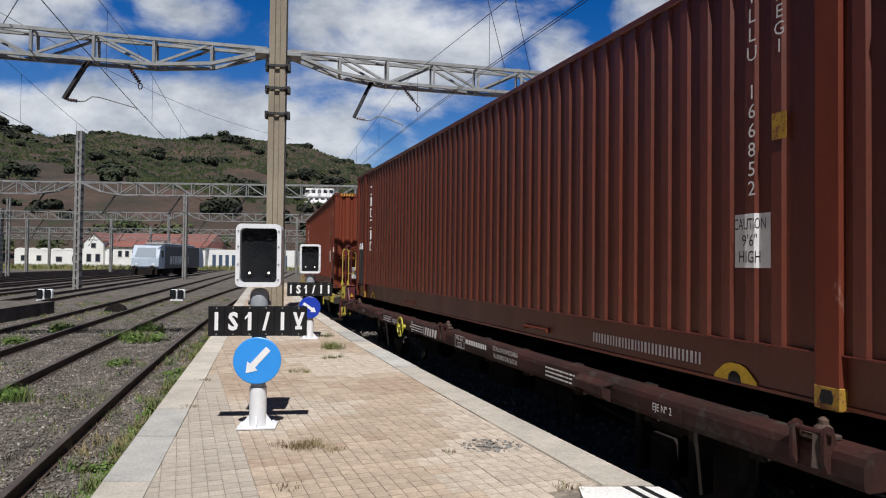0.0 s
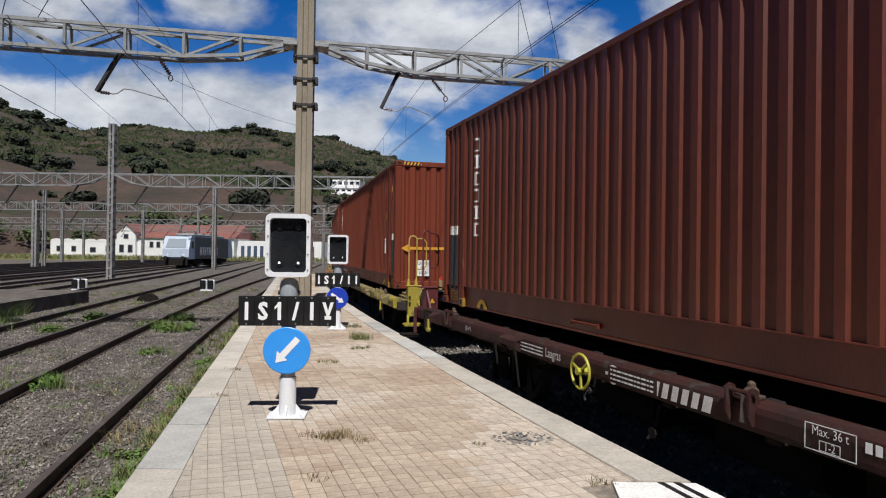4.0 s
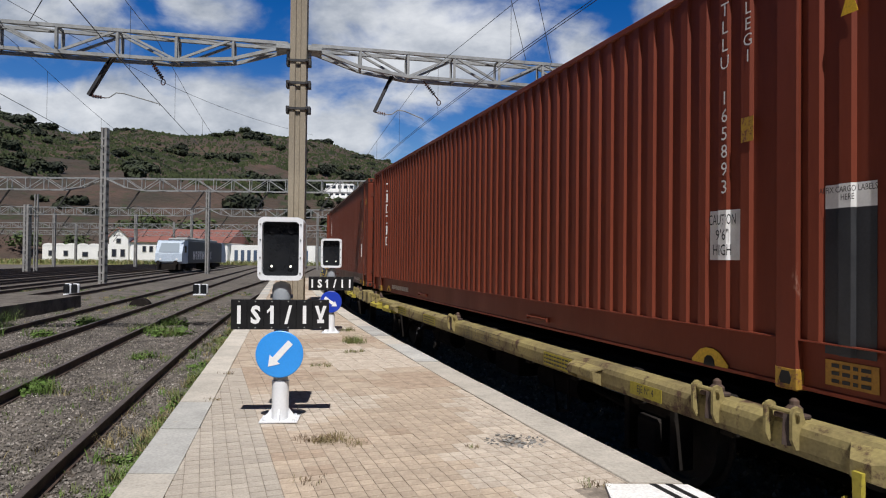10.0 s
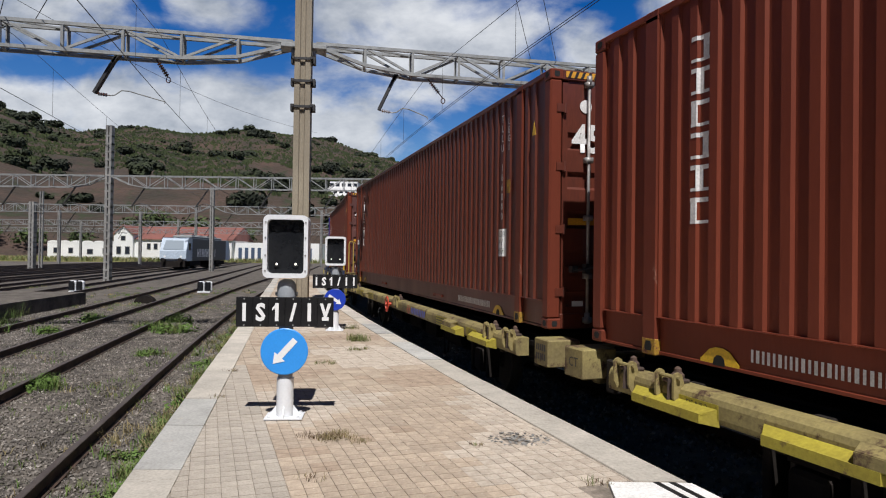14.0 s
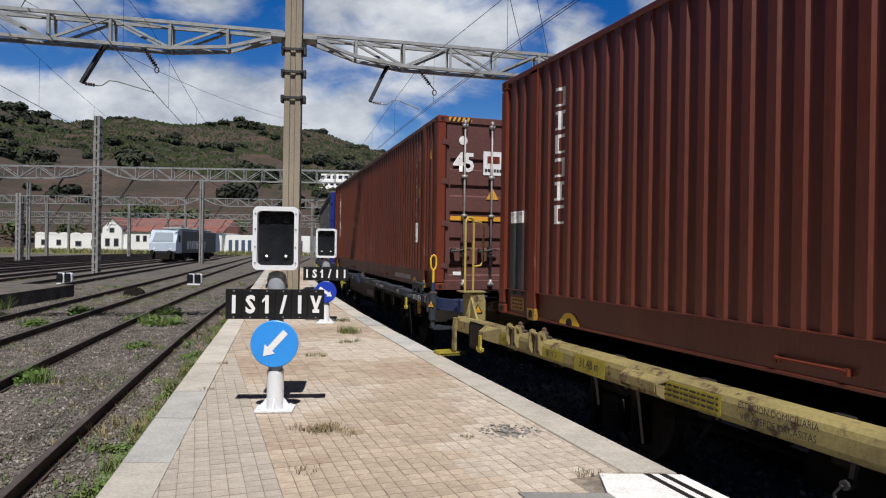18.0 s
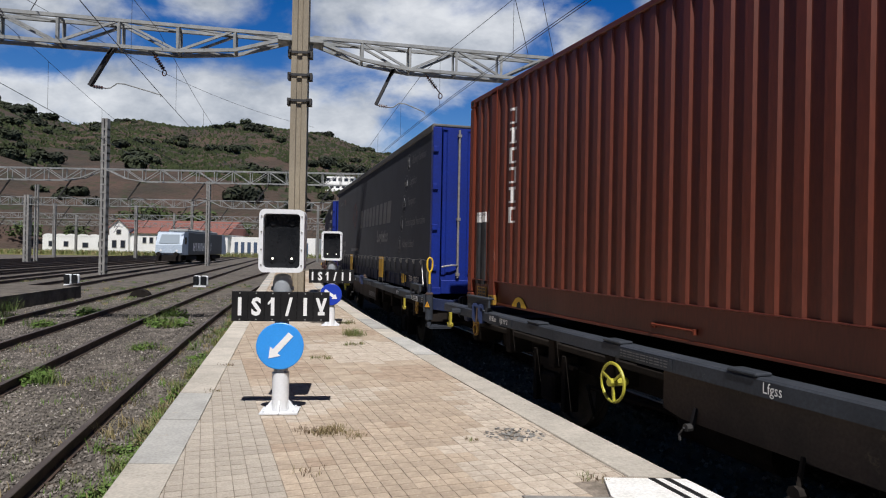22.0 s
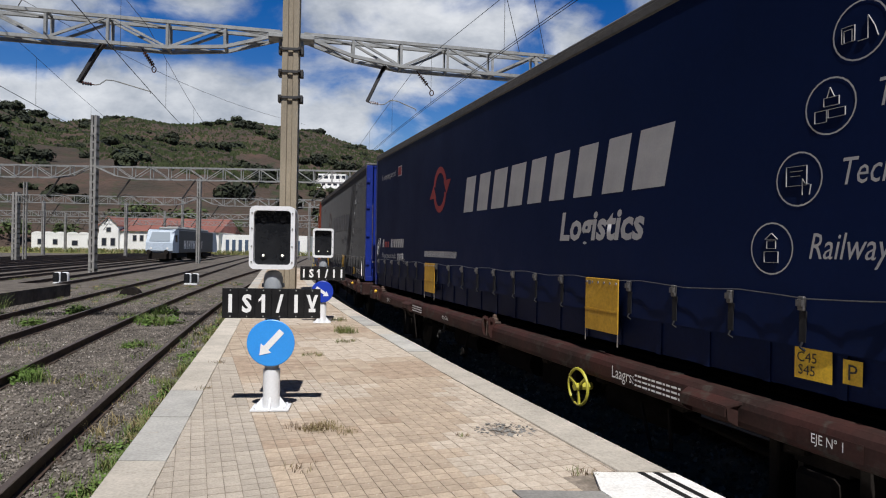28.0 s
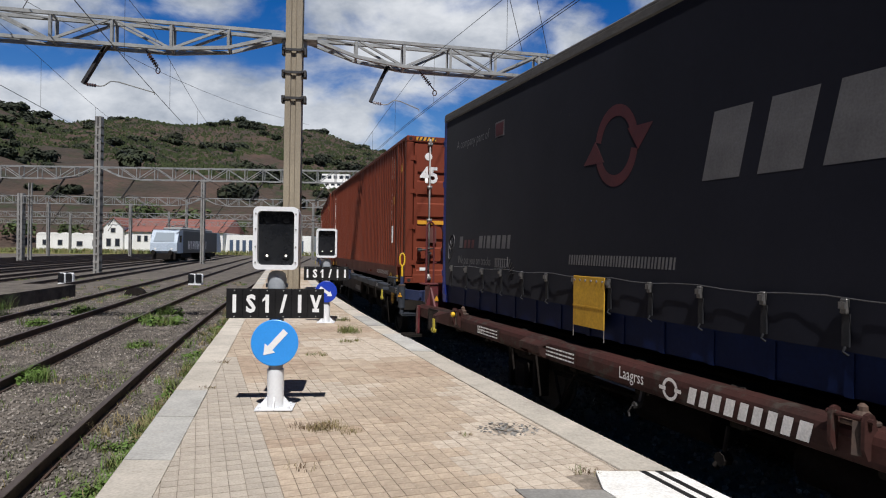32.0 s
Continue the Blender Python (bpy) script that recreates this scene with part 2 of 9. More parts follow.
def surface(name, a, b, scale=3.0, rough=0.7, bump=0.2, grain=60.0, metal=0.0, third=None, spots=0.0, stretch=(1, 1, 1), vary=0.0, bump_dist=0.004, coat=0.0, lo=0.35, hi=0.65):
    """Two colours mixed by coarse noise, fine grain, optional third colour in blotches, relief and uneven gloss."""
    m = bpy.data.materials.new(name)
    m.use_nodes = True
    nt = m.node_tree
    bs = nt.nodes["Principled BSDF"]
    add, link = nt.nodes.new, nt.links.new
    co, mp = add("ShaderNodeTexCoord"), add("ShaderNodeMapping")
    mp.inputs["Scale"].default_value = stretch
    link(co.outputs["Object"], mp.inputs[0])
    n1, n2 = add("ShaderNodeTexNoise"), add("ShaderNodeTexNoise")
    n1.inputs["Scale"].default_value, n1.inputs["Detail"].default_value, n1.inputs["Roughness"].default_value = scale, 6, 0.62
    n2.inputs["Scale"].default_value, n2.inputs["Detail"].default_value = grain, 3
    for n in (n1, n2):
        link(mp.outputs[0], n.inputs["Vector"])
    r = add("ShaderNodeMapRange")
    r.inputs["From Min"].default_value, r.inputs["From Max"].default_value = lo, hi
    link(n1.outputs["Fac"], r.inputs["Value"])
    mix = add("ShaderNodeMix")
    mix.data_type = "RGBA"
    mix.inputs["A"].default_value, mix.inputs["B"].default_value = (*a, 1), (*b, 1)
    link(r.outputs[0], mix.inputs["Factor"])
    col = mix.outputs["Result"]
    if third:
        n3 = add("ShaderNodeTexNoise")
        n3.inputs["Scale"].default_value, n3.inputs["Detail"].default_value, n3.inputs["Roughness"].default_value = scale * 2.7, 8, 0.7
        link(mp.outputs[0], n3.inputs["Vector"])
        r3 = add("ShaderNodeMapRange")
        r3.inputs["From Min"].default_value, r3.inputs["From Max"].default_value = 0.66 - spots, 0.74 - spots
        link(n3.outputs["Fac"], r3.inputs["Value"])
        m3 = add("ShaderNodeMix")
        m3.data_type = "RGBA"
        link(col, m3.inputs["A"])
        m3.inputs["B"].default_value = (*third, 1)
        link(r3.outputs[0], m3.inputs["Factor"])
        col = m3.outputs["Result"]
    hs = add("ShaderNodeHueSaturation")
    link(col, hs.inputs["Color"])
    rg = add("ShaderNodeMapRange")
    rg.inputs["From Min"].default_value, rg.inputs["From Max"].default_value = 0.25, 0.75
    rg.inputs["To Min"].default_value, rg.inputs["To Max"].default_value = 0.82, 1.18
    link(n2.outputs["Fac"], rg.inputs["Value"])
    val = rg.outputs[0]
    if vary:
        oi = add("ShaderNodeObjectInfo")
        rv = add("ShaderNodeMapRange")
        rv.inputs["To Min"].default_value, rv.inputs["To Max"].default_value = 1 - vary, 1 + vary
        link(oi.outputs["Random"], rv.inputs["Value"])
        mu = add("ShaderNodeMath")
        mu.operation = "MULTIPLY"
        link(val, mu.inputs[0])
        link(rv.outputs[0], mu.inputs[1])
        val = mu.outputs[0]
    link(val, hs.inputs["Value"])
    link(hs.outputs[0], bs.inputs["Base Color"])
    rr = add("ShaderNodeMapRange")
    rr.inputs["To Min"].default_value, rr.inputs["To Max"].default_value = max(0.05, rough - 0.12), min(1, rough + 0.12)
    link(n1.outputs["Fac"], rr.inputs["Value"])
    link(rr.outputs[0], bs.inputs["Roughness"])
    bs.inputs["Metallic"].default_value = metal
    if coat:
        bs.inputs["Coat Weight"].default_value = coat
    if bump:
        bp = add("ShaderNodeBump")
        bp.inputs["Strength"].default_value, bp.inputs["Distance"].default_value = bump, bump_dist
        link(n2.outputs["Fac"], bp.inputs["Height"])
        link(bp.outputs[0], bs.inputs["Normal"])
    return m


def glow(name, colour, strength):
    m = surface(name, colour, colour, bump=0)
    b = m.node_tree.nodes["Principled BSDF"]
    b.inputs["Emission Color"].default_value, b.inputs["Emission Strength"].default_value = (*colour, 1), strength
    return m


def glass(name, tint, rough=0.05):
    m = bpy.data.materials.new(name)
    m.use_nodes = True
    b = m.node_tree.nodes["Principled BSDF"]
    b.inputs["Base Color"].default_value, b.inputs["Roughness"].default_value = (*tint, 1), rough
    b.inputs["Specular IOR Level"].default_value = 0.6
    return m

# ---- materials ----
M_STEEL_RUST = surface("rusty_rail_side", (0.085, 0.05, 0.034), (0.04, 0.027, 0.022), 5, 0.8, 0.3)
M_RAILTOP = surface("worn_rail_head", (0.10, 0.075, 0.06), (0.16, 0.13, 0.11), 3, 0.55, 0.1, metal=0.5, stretch=(1, 1, 1))
M_GROUND = surface("trampled_ballast_soil", (0.150, 0.128, 0.105), (0.058, 0.049, 0.041), 2.1, 0.95, 0.9, 26, third=(0.11, 0.115, 0.05), spots=0.07, bump_dist=0.03)
M_TIE = surface("weathered_sleeper", (0.10, 0.075, 0.055), (0.055, 0.045, 0.037), 4, 0.9, 0.4, stretch=(1, 6, 6))
M_KERB = surface("pale_kerb_stone", (0.52, 0.47, 0.40), (0.40, 0.365, 0.31), 2.4, 0.85, 0.35, 45, third=(0.33, 0.29, 0.24), spots=0.05, vary=0.14)
M_KERB_GREY = surface("bluish_kerb_stone", (0.45, 0.435, 0.40), (0.34, 0.33, 0.305), 2.0, 0.85, 0.4, 45, third=(0.47, 0.40, 0.31), spots=0.05, vary=0.12)
M_TILE_A = surface("pink_paving_tile", (0.47, 0.375, 0.28), (0.35, 0.275, 0.205), 9, 0.9, 0.6, 70, third=(0.58, 0.52, 0.44), spots=0.05, vary=0.11)
M_TILE_B = surface("grey_paving_tile", (0.43, 0.375, 0.31), (0.35, 0.305, 0.25), 6, 0.9, 0.4, 70, third=(0.27, 0.235, 0.19), spots=0.03, vary=0.08)
M_TILE_C = surface("mortar_smeared_tile", (0.54, 0.465, 0.38), (0.39, 0.32, 0.25), 9, 0.9, 0.4, 70, third=(0.33, 0.28, 0.23), spots=0.04, vary=0.10)
M_TILE_D = surface("worn_brown_tile", (0.41, 0.31, 0.225), (0.29, 0.22, 0.16), 9, 0.9, 0.5, 70, third=(0.23, 0.185, 0.145), spots=0.04, vary=0.11)
M_JOINT = surface("joint_dirt", (0.30, 0.25, 0.20), (0.13, 0.108, 0.085), 8, 0.95, 0.5)
M_WHITE_PAINT = surface("white_painted_slab", (0.80, 0.79, 0.76), (0.68, 0.66, 0.62), 5, 0.6, 0.2, third=(0.5, 0.47, 0.42), spots=-0.02)
M_BLACK_PAINT = surface("black_paint", (0.012, 0.012, 0.013), (0.02, 0.02, 0.02), 6, 0.5, 0.1)
M_CONC = surface("mast_concrete", (0.30, 0.255, 0.185), (0.22, 0.185, 0.135), 1.3, 0.9, 0.35, 50, third=(0.36, 0.33, 0.27), spots=0.03, stretch=(1, 1, 0.35))
M_CONC_GREY = surface("grey_concrete", (0.27, 0.26, 0.24), (0.17, 0.165, 0.155), 1.5, 0.9, 0.3, 50)
M_GALV = surface("galvanised_steel", (0.31, 0.315, 0.305), (0.21, 0.215, 0.21), 5, 0.6, 0.1, 40, metal=0.2)
M_DARKSTEEL = surface("dark_steel", (0.03, 0.03, 0.032), (0.05, 0.047, 0.045), 5, 0.6, 0.2, metal=0.3)
M_WIRE = surface("contact_wire", (0.03, 0.028, 0.026), (0.05, 0.045, 0.04), 5, 0.5, 0, metal=0.5)
M_PORC = surface("brown_insulator", (0.05, 0.022, 0.015), (0.08, 0.03, 0.02), 5, 0.25, 0)
M_SIGNALWHITE = surface("white_enamel", (0.74, 0.75, 0.76), (0.68, 0.69, 0.70), 3, 0.4, 0.02, 50, third=(0.55, 0.53, 0.5), spots=-0.10)
M_BACKPLATE = surface("black_signal_face", (0.010, 0.011, 0.013), (0.018, 0.019, 0.021), 4, 0.22, 0.05)
M_SIGNBLACK = surface("black_sign_plate", (0.008, 0.008, 0.009), (0.014, 0.014, 0.015), 4, 0.3, 0.05)
M_LETTER = surface("white_letter", (0.80, 0.80, 0.79), (0.74, 0.74, 0.73), 6, 0.5, 0)
M_DISC1 = surface("sky_blue_disc", (0.035, 0.30, 0.80), (0.03, 0.27, 0.74), 4, 0.35, 0)
M_DISC2 = surface("deep_blue_disc", (0.01, 0.045, 0.42), (0.01, 0.04, 0.37), 4, 0.35, 0)
M_GREYCAP = surface("grey_enamel", (0.32, 0.35, 0.38), (0.27, 0.29, 0.31), 4, 0.4, 0.05)
M_LIGHT = glow("lit_white_lamp", (1.0, 0.95, 0.82), 1.1)
# rolling stock
M_RED = surface("oxide_red_container", (0.180, 0.042, 0.022), (0.145, 0.033, 0.018), 1.3, 0.48, 0.12, 30, third=(0.27, 0.10, 0.07), spots=-0.035, stretch=(1.5, 1.5, 0.3))
# darker copy of M_RED; the deep shade on near flanks is in its colour
M_RED_SHADED = surface("shaded_oxide_container", (0.116, 0.0255, 0.0125), (0.090, 0.020, 0.0105), 1.3, 0.45, 0.12, 30, third=(0.20, 0.075, 0.052), spots=-0.04, stretch=(1.5, 1.5, 0.3))
M_REDPOST = surface("scuffed_red_post", (0.155, 0.036, 0.020), (0.125, 0.030, 0.017), 1.6, 0.45, 0.15, 30, third=(0.36, 0.21, 0.16), spots=0.0, stretch=(1, 1, 0.4))
M_DOOR_OLD = surface("faded_brown_door", (0.118, 0.052, 0.045), (0.092, 0.040, 0.036), 1.2, 0.6, 0.15, 30, third=(0.165, 0.085, 0.072), spots=0.02)
M_WHITE = surface("white_marking", (0.74, 0.72, 0.70), (0.62, 0.60, 0.58), 12, 0.55, 0.05, third=(0.4, 0.25, 0.2), spots=-0.04)
M_LABEL = surface("white_label_film", (0.78, 0.77, 0.75), (0.66, 0.65, 0.63), 8, 0.45, 0)
M_LABELBLACK = surface("black_label_film", (0.014, 0.015, 0.018), (0.03, 0.031, 0.034), 2.5, 0.5, 0.05, third=(0.10, 0.10, 0.10), spots=-0.02)
M_LABELRED = surface("red_print", (0.55, 0.02, 0.02), (0.5, 0.02, 0.02), 8, 0.5, 0)
M_ORANGE = surface("amber_band", (0.66, 0.32, 0.025), (0.56, 0.26, 0.02), 5, 0.5, 0.05)
M_YELLOWMARK = surface("yellow_mark", (0.75, 0.47, 0.02), (0.62, 0.38, 0.02), 5, 0.5, 0.05, third=(0.2, 0.12, 0.05), spots=-0.02)
M_HOLE = surface("dark_opening", (0.006, 0.006, 0.006), (0.01, 0.009, 0.008), 5, 0.9, 0)
M_ROD = surface("galvanised_rod", (0.34, 0.33, 0.32), (0.22, 0.19, 0.17), 7, 0.5, 0.1, metal=0.4, third=(0.16, 0.08, 0.05), spots=0.0)
M_WAG_RED = surface("brown_red_wagon", (0.050, 0.019, 0.016), (0.025, 0.015, 0.013), 1.6, 0.7, 0.25, 40, third=(0.048, 0.038, 0.032), spots=0.12)
M_WAG_YEL = surface("dirty_yellow_wagon", (0.30, 0.245, 0.10), (0.165, 0.13, 0.066), 1.6, 0.6, 0.3, 40, third=(0.085, 0.05, 0.034), spots=0.12)
M_WAG_YELB = surface("bright_yellow_wagon", (0.40, 0.335, 0.045), (0.28, 0.225, 0.04), 1.6, 0.55, 0.15, 40, third=(0.13, 0.085, 0.045), spots=0.07)
M_WAG_GREY = surface("slate_wagon", (0.046, 0.052, 0.064), (0.03, 0.034, 0.041), 1.3, 0.6, 0.2, 40, third=(0.16, 0.15, 0.14), spots=0.02)
M_WAG_BROWN = surface("dark_brown_steel", (0.055, 0.042, 0.036), (0.035, 0.03, 0.027), 1.6, 0.75, 0.2, 40, third=(0.09, 0.07, 0.055), spots=0.02)
M_WAG_BLUE = surface("blue_headstock", (0.018, 0.030, 0.085), (0.014, 0.022, 0.058), 1.6, 0.55, 0.1, 40, third=(0.07, 0.07, 0.085), spots=0.03)
M_UNDER = surface("near_black_underframe", (0.014, 0.012, 0.011), (0.026, 0.022, 0.019), 3, 0.85, 0.3, 40)
M_WHEEL = surface("wheel_steel", (0.05, 0.045, 0.04), (0.09, 0.08, 0.07), 5, 0.6, 0.1, metal=0.4)
M_RUBBER = surface("black_buffer", (0.014, 0.014, 0.015), (0.025, 0.025, 0.025), 4, 0.5, 0.1)
M_YELHANDLE = surface("lemon_handwheel", (0.45, 0.42, 0.04), (0.34, 0.31, 0.04), 5, 0.5, 0)
M_REDHANDLE = surface("red_handwheel", (0.55, 0.05, 0.02), (0.45, 0.05, 0.02), 5, 0.5, 0)
M_HANDRAIL_Y = surface("ochre_handrail", (0.46, 0.33, 0.06), (0.36, 0.25, 0.07), 5, 0.55, 0.1)
M_HANDRAIL_R = surface("maroon_handrail", (0.11, 0.02, 0.022), (0.08, 0.018, 0.02), 5, 0.5, 0.1)
M_LAMP_RED = surface("red_tail_lamp", (0.6, 0.02, 0.015), (0.5, 0.02, 0.015), 5, 0.3, 0)
M_CURTAIN_NEW = surface("navy_curtain", (0.0050, 0.0115, 0.047), (0.0042, 0.0098, 0.039), 0.7, 0.5, 0.06, 18, third=(0.014, 0.022, 0.075), spots=-0.05, bump_dist=0.01)
M_CURTAIN_OLD = surface("faded_navy_curtain", (0.012, 0.015, 0.030), (0.010, 0.012, 0.024), 0.7, 0.6, 0.06, 18, third=(0.03, 0.032, 0.042), spots=-0.03, bump_dist=0.01)
M_CURTAIN_GREY = surface("dusty_curtain", (0.014, 0.015, 0.022), (0.011, 0.012, 0.018), 0.7, 0.6, 0.06, 18, third=(0.042, 0.042, 0.045), spots=-0.03, bump_dist=0.01)
M_BLUE = surface("cobalt_frame", (0.008, 0.024, 0.21), (0.007, 0.020, 0.17), 1.5, 0.40, 0.05, 30, third=(0.05, 0.06, 0.2), spots=-0.03)
M_BLUE_DARK = surface("blue_side_raves", (0.005, 0.012, 0.050), (0.004, 0.009, 0.036), 1.5, 0.5, 0.05, 30, third=(0.03, 0.035, 0.08), spots=-0.02)
M_ROOFCLOTH = surface("grimy_roof_edge", (0.06, 0.06, 0.058), (0.11, 0.105, 0.10), 2.5, 0.8, 0.2, 40, stretch=(1, 0.3, 1))
M_STRAP = surface("black_strap", (0.016, 0.017, 0.020), (0.028, 0.028, 0.03), 9, 0.6, 0.1)
M_BUCKLE = surface("zinc_buckle", (0.16, 0.155, 0.15), (0.10, 0.098, 0.095), 9, 0.4, 0, metal=0.5)
M_PRINT = surface("grey_print", (0.42, 0.42, 0.42), (0.34, 0.34, 0.35), 3, 0.55, 0)
M_PRINT_DIM = surface("worn_grey_print", (0.12, 0.12, 0.125), (0.085, 0.085, 0.09), 3, 0.6, 0, third=(0.045, 0.045, 0.05), spots=0.02)
M_PRINT_RED = surface("red_print_dim", (0.30, 0.022, 0.02), (0.22, 0.02, 0.02), 3, 0.55, 0)
M_CASTING_YEL = surface("chipped_yellow_casting", (0.40, 0.235, 0.02), (0.30, 0.165, 0.02), 9, 0.65, 0.2, third=(0.14, 0.045, 0.028), spots=0.15)
M_PLATE_OLD = surface("dull_yellow_plate", (0.42, 0.21, 0.02), (0.34, 0.165, 0.02), 6, 0.6, 0.1, third=(0.20, 0.08, 0.03), spots=0.04)
M_PRINT_FADED = surface("faded_red_print", (0.075, 0.012, 0.014), (0.05, 0.011, 0.013), 3, 0.6, 0)
# surroundings
M_TILE_FAR = surface("pink_paving_far", (0.47, 0.38, 0.285), (0.35, 0.275, 0.205), 5, 0.9, 0.4, 70, third=(0.27, 0.225, 0.185), spots=0.03)


def by_island(mat, lo, hi):
    """Each loose piece of a joined mesh a little lighter or darker."""
    nt = mat.node_tree
    isl, mul, rng = nt.nodes.new("ShaderNodeNewGeometry"), nt.nodes.new("ShaderNodeMath"), nt.nodes.new("ShaderNodeMapRange")
    rng.inputs["To Min"].default_value, rng.inputs["To Max"].default_value = lo, hi
    nt.links.new(isl.outputs["Random Per Island"], rng.inputs["Value"])
    hs = [n for n in nt.nodes if n.bl_idname == "ShaderNodeHueSaturation"][0]
    mul.operation = "MULTIPLY"
    nt.links.new(hs.inputs["Value"].links[0].from_socket, mul.inputs[0])
    nt.links.new(rng.outputs[0], mul.inputs[1])
    nt.links.new(mul.outputs[0], hs.inputs["Value"])


by_island(M_TILE_FAR, 0.94, 1.06)

# chalky paint and cloth: little gloss
for _m in (M_CURTAIN_NEW, M_CURTAIN_OLD, M_CURTAIN_GREY, M_WAG_RED, M_WAG_YEL, M_WAG_YELB, M_WAG_GREY, M_WAG_BROWN, M_UNDER, M_RED, M_REDPOST, M_DOOR_OLD, M_BLUE_DARK, M_STRAP, M_RUBBER):
    _m.node_tree.nodes["Principled BSDF"].inputs["Specular IOR Level"].default_value = 0.16
for _m in (M_CURTAIN_NEW, M_CURTAIN_OLD, M_CURTAIN_GREY, M_BLUE_DARK, M_UNDER, M_STRAP):
    _m.node_tree.nodes["Principled BSDF"].inputs["Specular IOR Level"].default_value = 0.06

# dusty nap on the weathered cloth
for _m, _w in ((M_CURTAIN_OLD, 0.025), (M_CURTAIN_GREY, 0.05)):
    _b = _m.node_tree.nodes["Principled BSDF"]
    _b.inputs["Sheen Weight"].default_value, _b.inputs["Sheen Roughness"].default_value = _w, 0.35

# smooth enamel, film and cloth: hardly any grain
for _m in (M_SIGNALWHITE, M_DISC1, M_DISC2, M_GREYCAP, M_LETTER, M_CURTAIN_NEW, M_CURTAIN_OLD, M_CURTAIN_GREY, M_PRINT, M_PRINT_RED, M_LABEL, M_RED, M_REDPOST):
    for _n in _m.node_tree.nodes:
        if _n.bl_idname == "ShaderNodeMapRange" and abs(_n.inputs["To Min"].default_value - 0.82) < 1e-4:
            _n.inputs["To Min"].default_value, _n.inputs["To Max"].default_value = 0.95, 1.05
# ---- plan: platform top is z = 0, rail head is z = RAIL ----
RAIL, BED, WIDE = -0.45, -0.62, 2.5
K = 0.00428                       # the train's track bends with a radius of about 234 m
X5, HEAD = 1.899, math.atan(-0.3461)


def along(s, side=0.0):
    """A point beside the line of the wagons' near flank, s metres past the camera, side metres to the right; and the heading."""
    h = HEAD + K * s
    x = X5 + (math.cos(HEAD) - math.cos(h)) / K
    y = 5 + (math.sin(h) - math.sin(HEAD)) / K
    return Vector((x + side * math.cos(h), y - side * math.sin(h), 0)), h


def strip(geo, left, right, z0, z1, slot=0):
    """A slab between two lines in the plan."""
    n = len(left)
    v = [(p[0], p[1], z) for z in (z0, z1) for line in (left, right) for p in line]
    f = []
    for i in range(n - 1):
        a, b, c, d = i, i + 1, n + i + 1, n + i
        f += [(2 * n + a, 2 * n + b, 2 * n + c, 2 * n + d), (d, c, b, a), (a, b, 2 * n + b, 2 * n + a), (c, d, 2 * n + d, 2 * n + c)]
    f += [(0, 2 * n, 3 * n, n), (n - 1, 2 * n - 1, 4 * n - 1, 3 * n - 1)]
    return geo.add(v, f, slot)


# platform edges in the plan
def edge_left(y):
    return -1.0855 - 0.2395 * y


def edge_right(y):
    s = (y - 5) * 1.045
    p, h = along(s)
    return p.x - 0.455 / math.cos(h)


YS = [-4, -2, 0, 2, 4, 6, 8, 10, 12, 14, 16, 18, 20, 23, 26, 30, 34, 38, 42, 46]
g = Geo()
strip(g, [(edge_left(y) + 0.05, y) for y in YS], [(edge_right(y) - 0.05, y) for y in YS], BED - 0.1, -0.0118)
solid("platform_base", g, M_JOINT, kind="structure")

# the ground, one sheet to the horizon
g = Geo()
R = [0, 30, 60, 120, 250, 600, 1500, 4000]
N = 32
vs = [(0, 30, BED)] + [(r * math.cos(2 * math.pi * k / N), 30 + r * math.sin(2 * math.pi * k / N), BED) for r in R[1:] for k in range(N)]
fs = [(0, 1 + k, 1 + (k + 1) % N) for k in range(N)]
fs += [(1 + i * N + k, 1 + (i + 1) * N + k, 1 + (i + 1) * N + (k + 1) % N, 1 + i * N + (k + 1) % N) for i in range(len(R) - 2) for k in range(N)]
g.add(vs, fs)
solid("ground", g, M_GROUND, kind="structure")


# ---- tracks: two rails, sleepers and loose stone each ----
def rail_profile(geo, path, z_top):
    """A flat-bottomed rail along a line in the plan."""
    prof = [(-0.065, -0.16), (-0.065, -0.145), (-0.012, -0.125), (-0.012, -0.045), (-0.036, -0.035), (-0.036, -0.006), (-0.03, 0.0), (0.03, 0.0), (0.036, -0.006), (0.036, -0.035), (0.012, -0.045), (0.012, -0.125), (0.065, -0.145), (0.065, -0.16)]
    n, v, f, m = len(prof), [], [], []
    for i, p in enumerate(path):
        a, b = path[max(i - 1, 0)], path[min(i + 1, len(path) - 1)]
        d = Vector((b[0] - a[0], b[1] - a[1])).normalized()
        for u, w in prof:
            v.append((p[0] + d.y * u, p[1] - d.x * u, z_top + w))
    base = len(geo.v)
    for i in range(len(path) - 1):
        for k in range(n):
            q = (k + 1) % n
            f.append((i * n + k, i * n + q, (i + 1) * n + q, (i + 1) * n + k))
            m.append(1 if 5 <= k <= 7 else 0)
    geo.v += v
    geo.f += [tuple(base + j for j in q) for q in f]
    geo.m += m
    return geo


def offset(path, d):
    out = []
    for i, p in enumerate(path):
        a, b = path[max(i - 1, 0)], path[min(i + 1, len(path) - 1)]
        w = Vector((b[0] - a[0], b[1] - a[1])).normalized()
        out.append((p[0] + w.y * d, p[1] - w.x * d))
    return out


def near_line(y):
    return -2.955 - 0.2615 * y + 0.0012 * y * y


def second_line(y):
    return -6.75 - 0.2195 * y


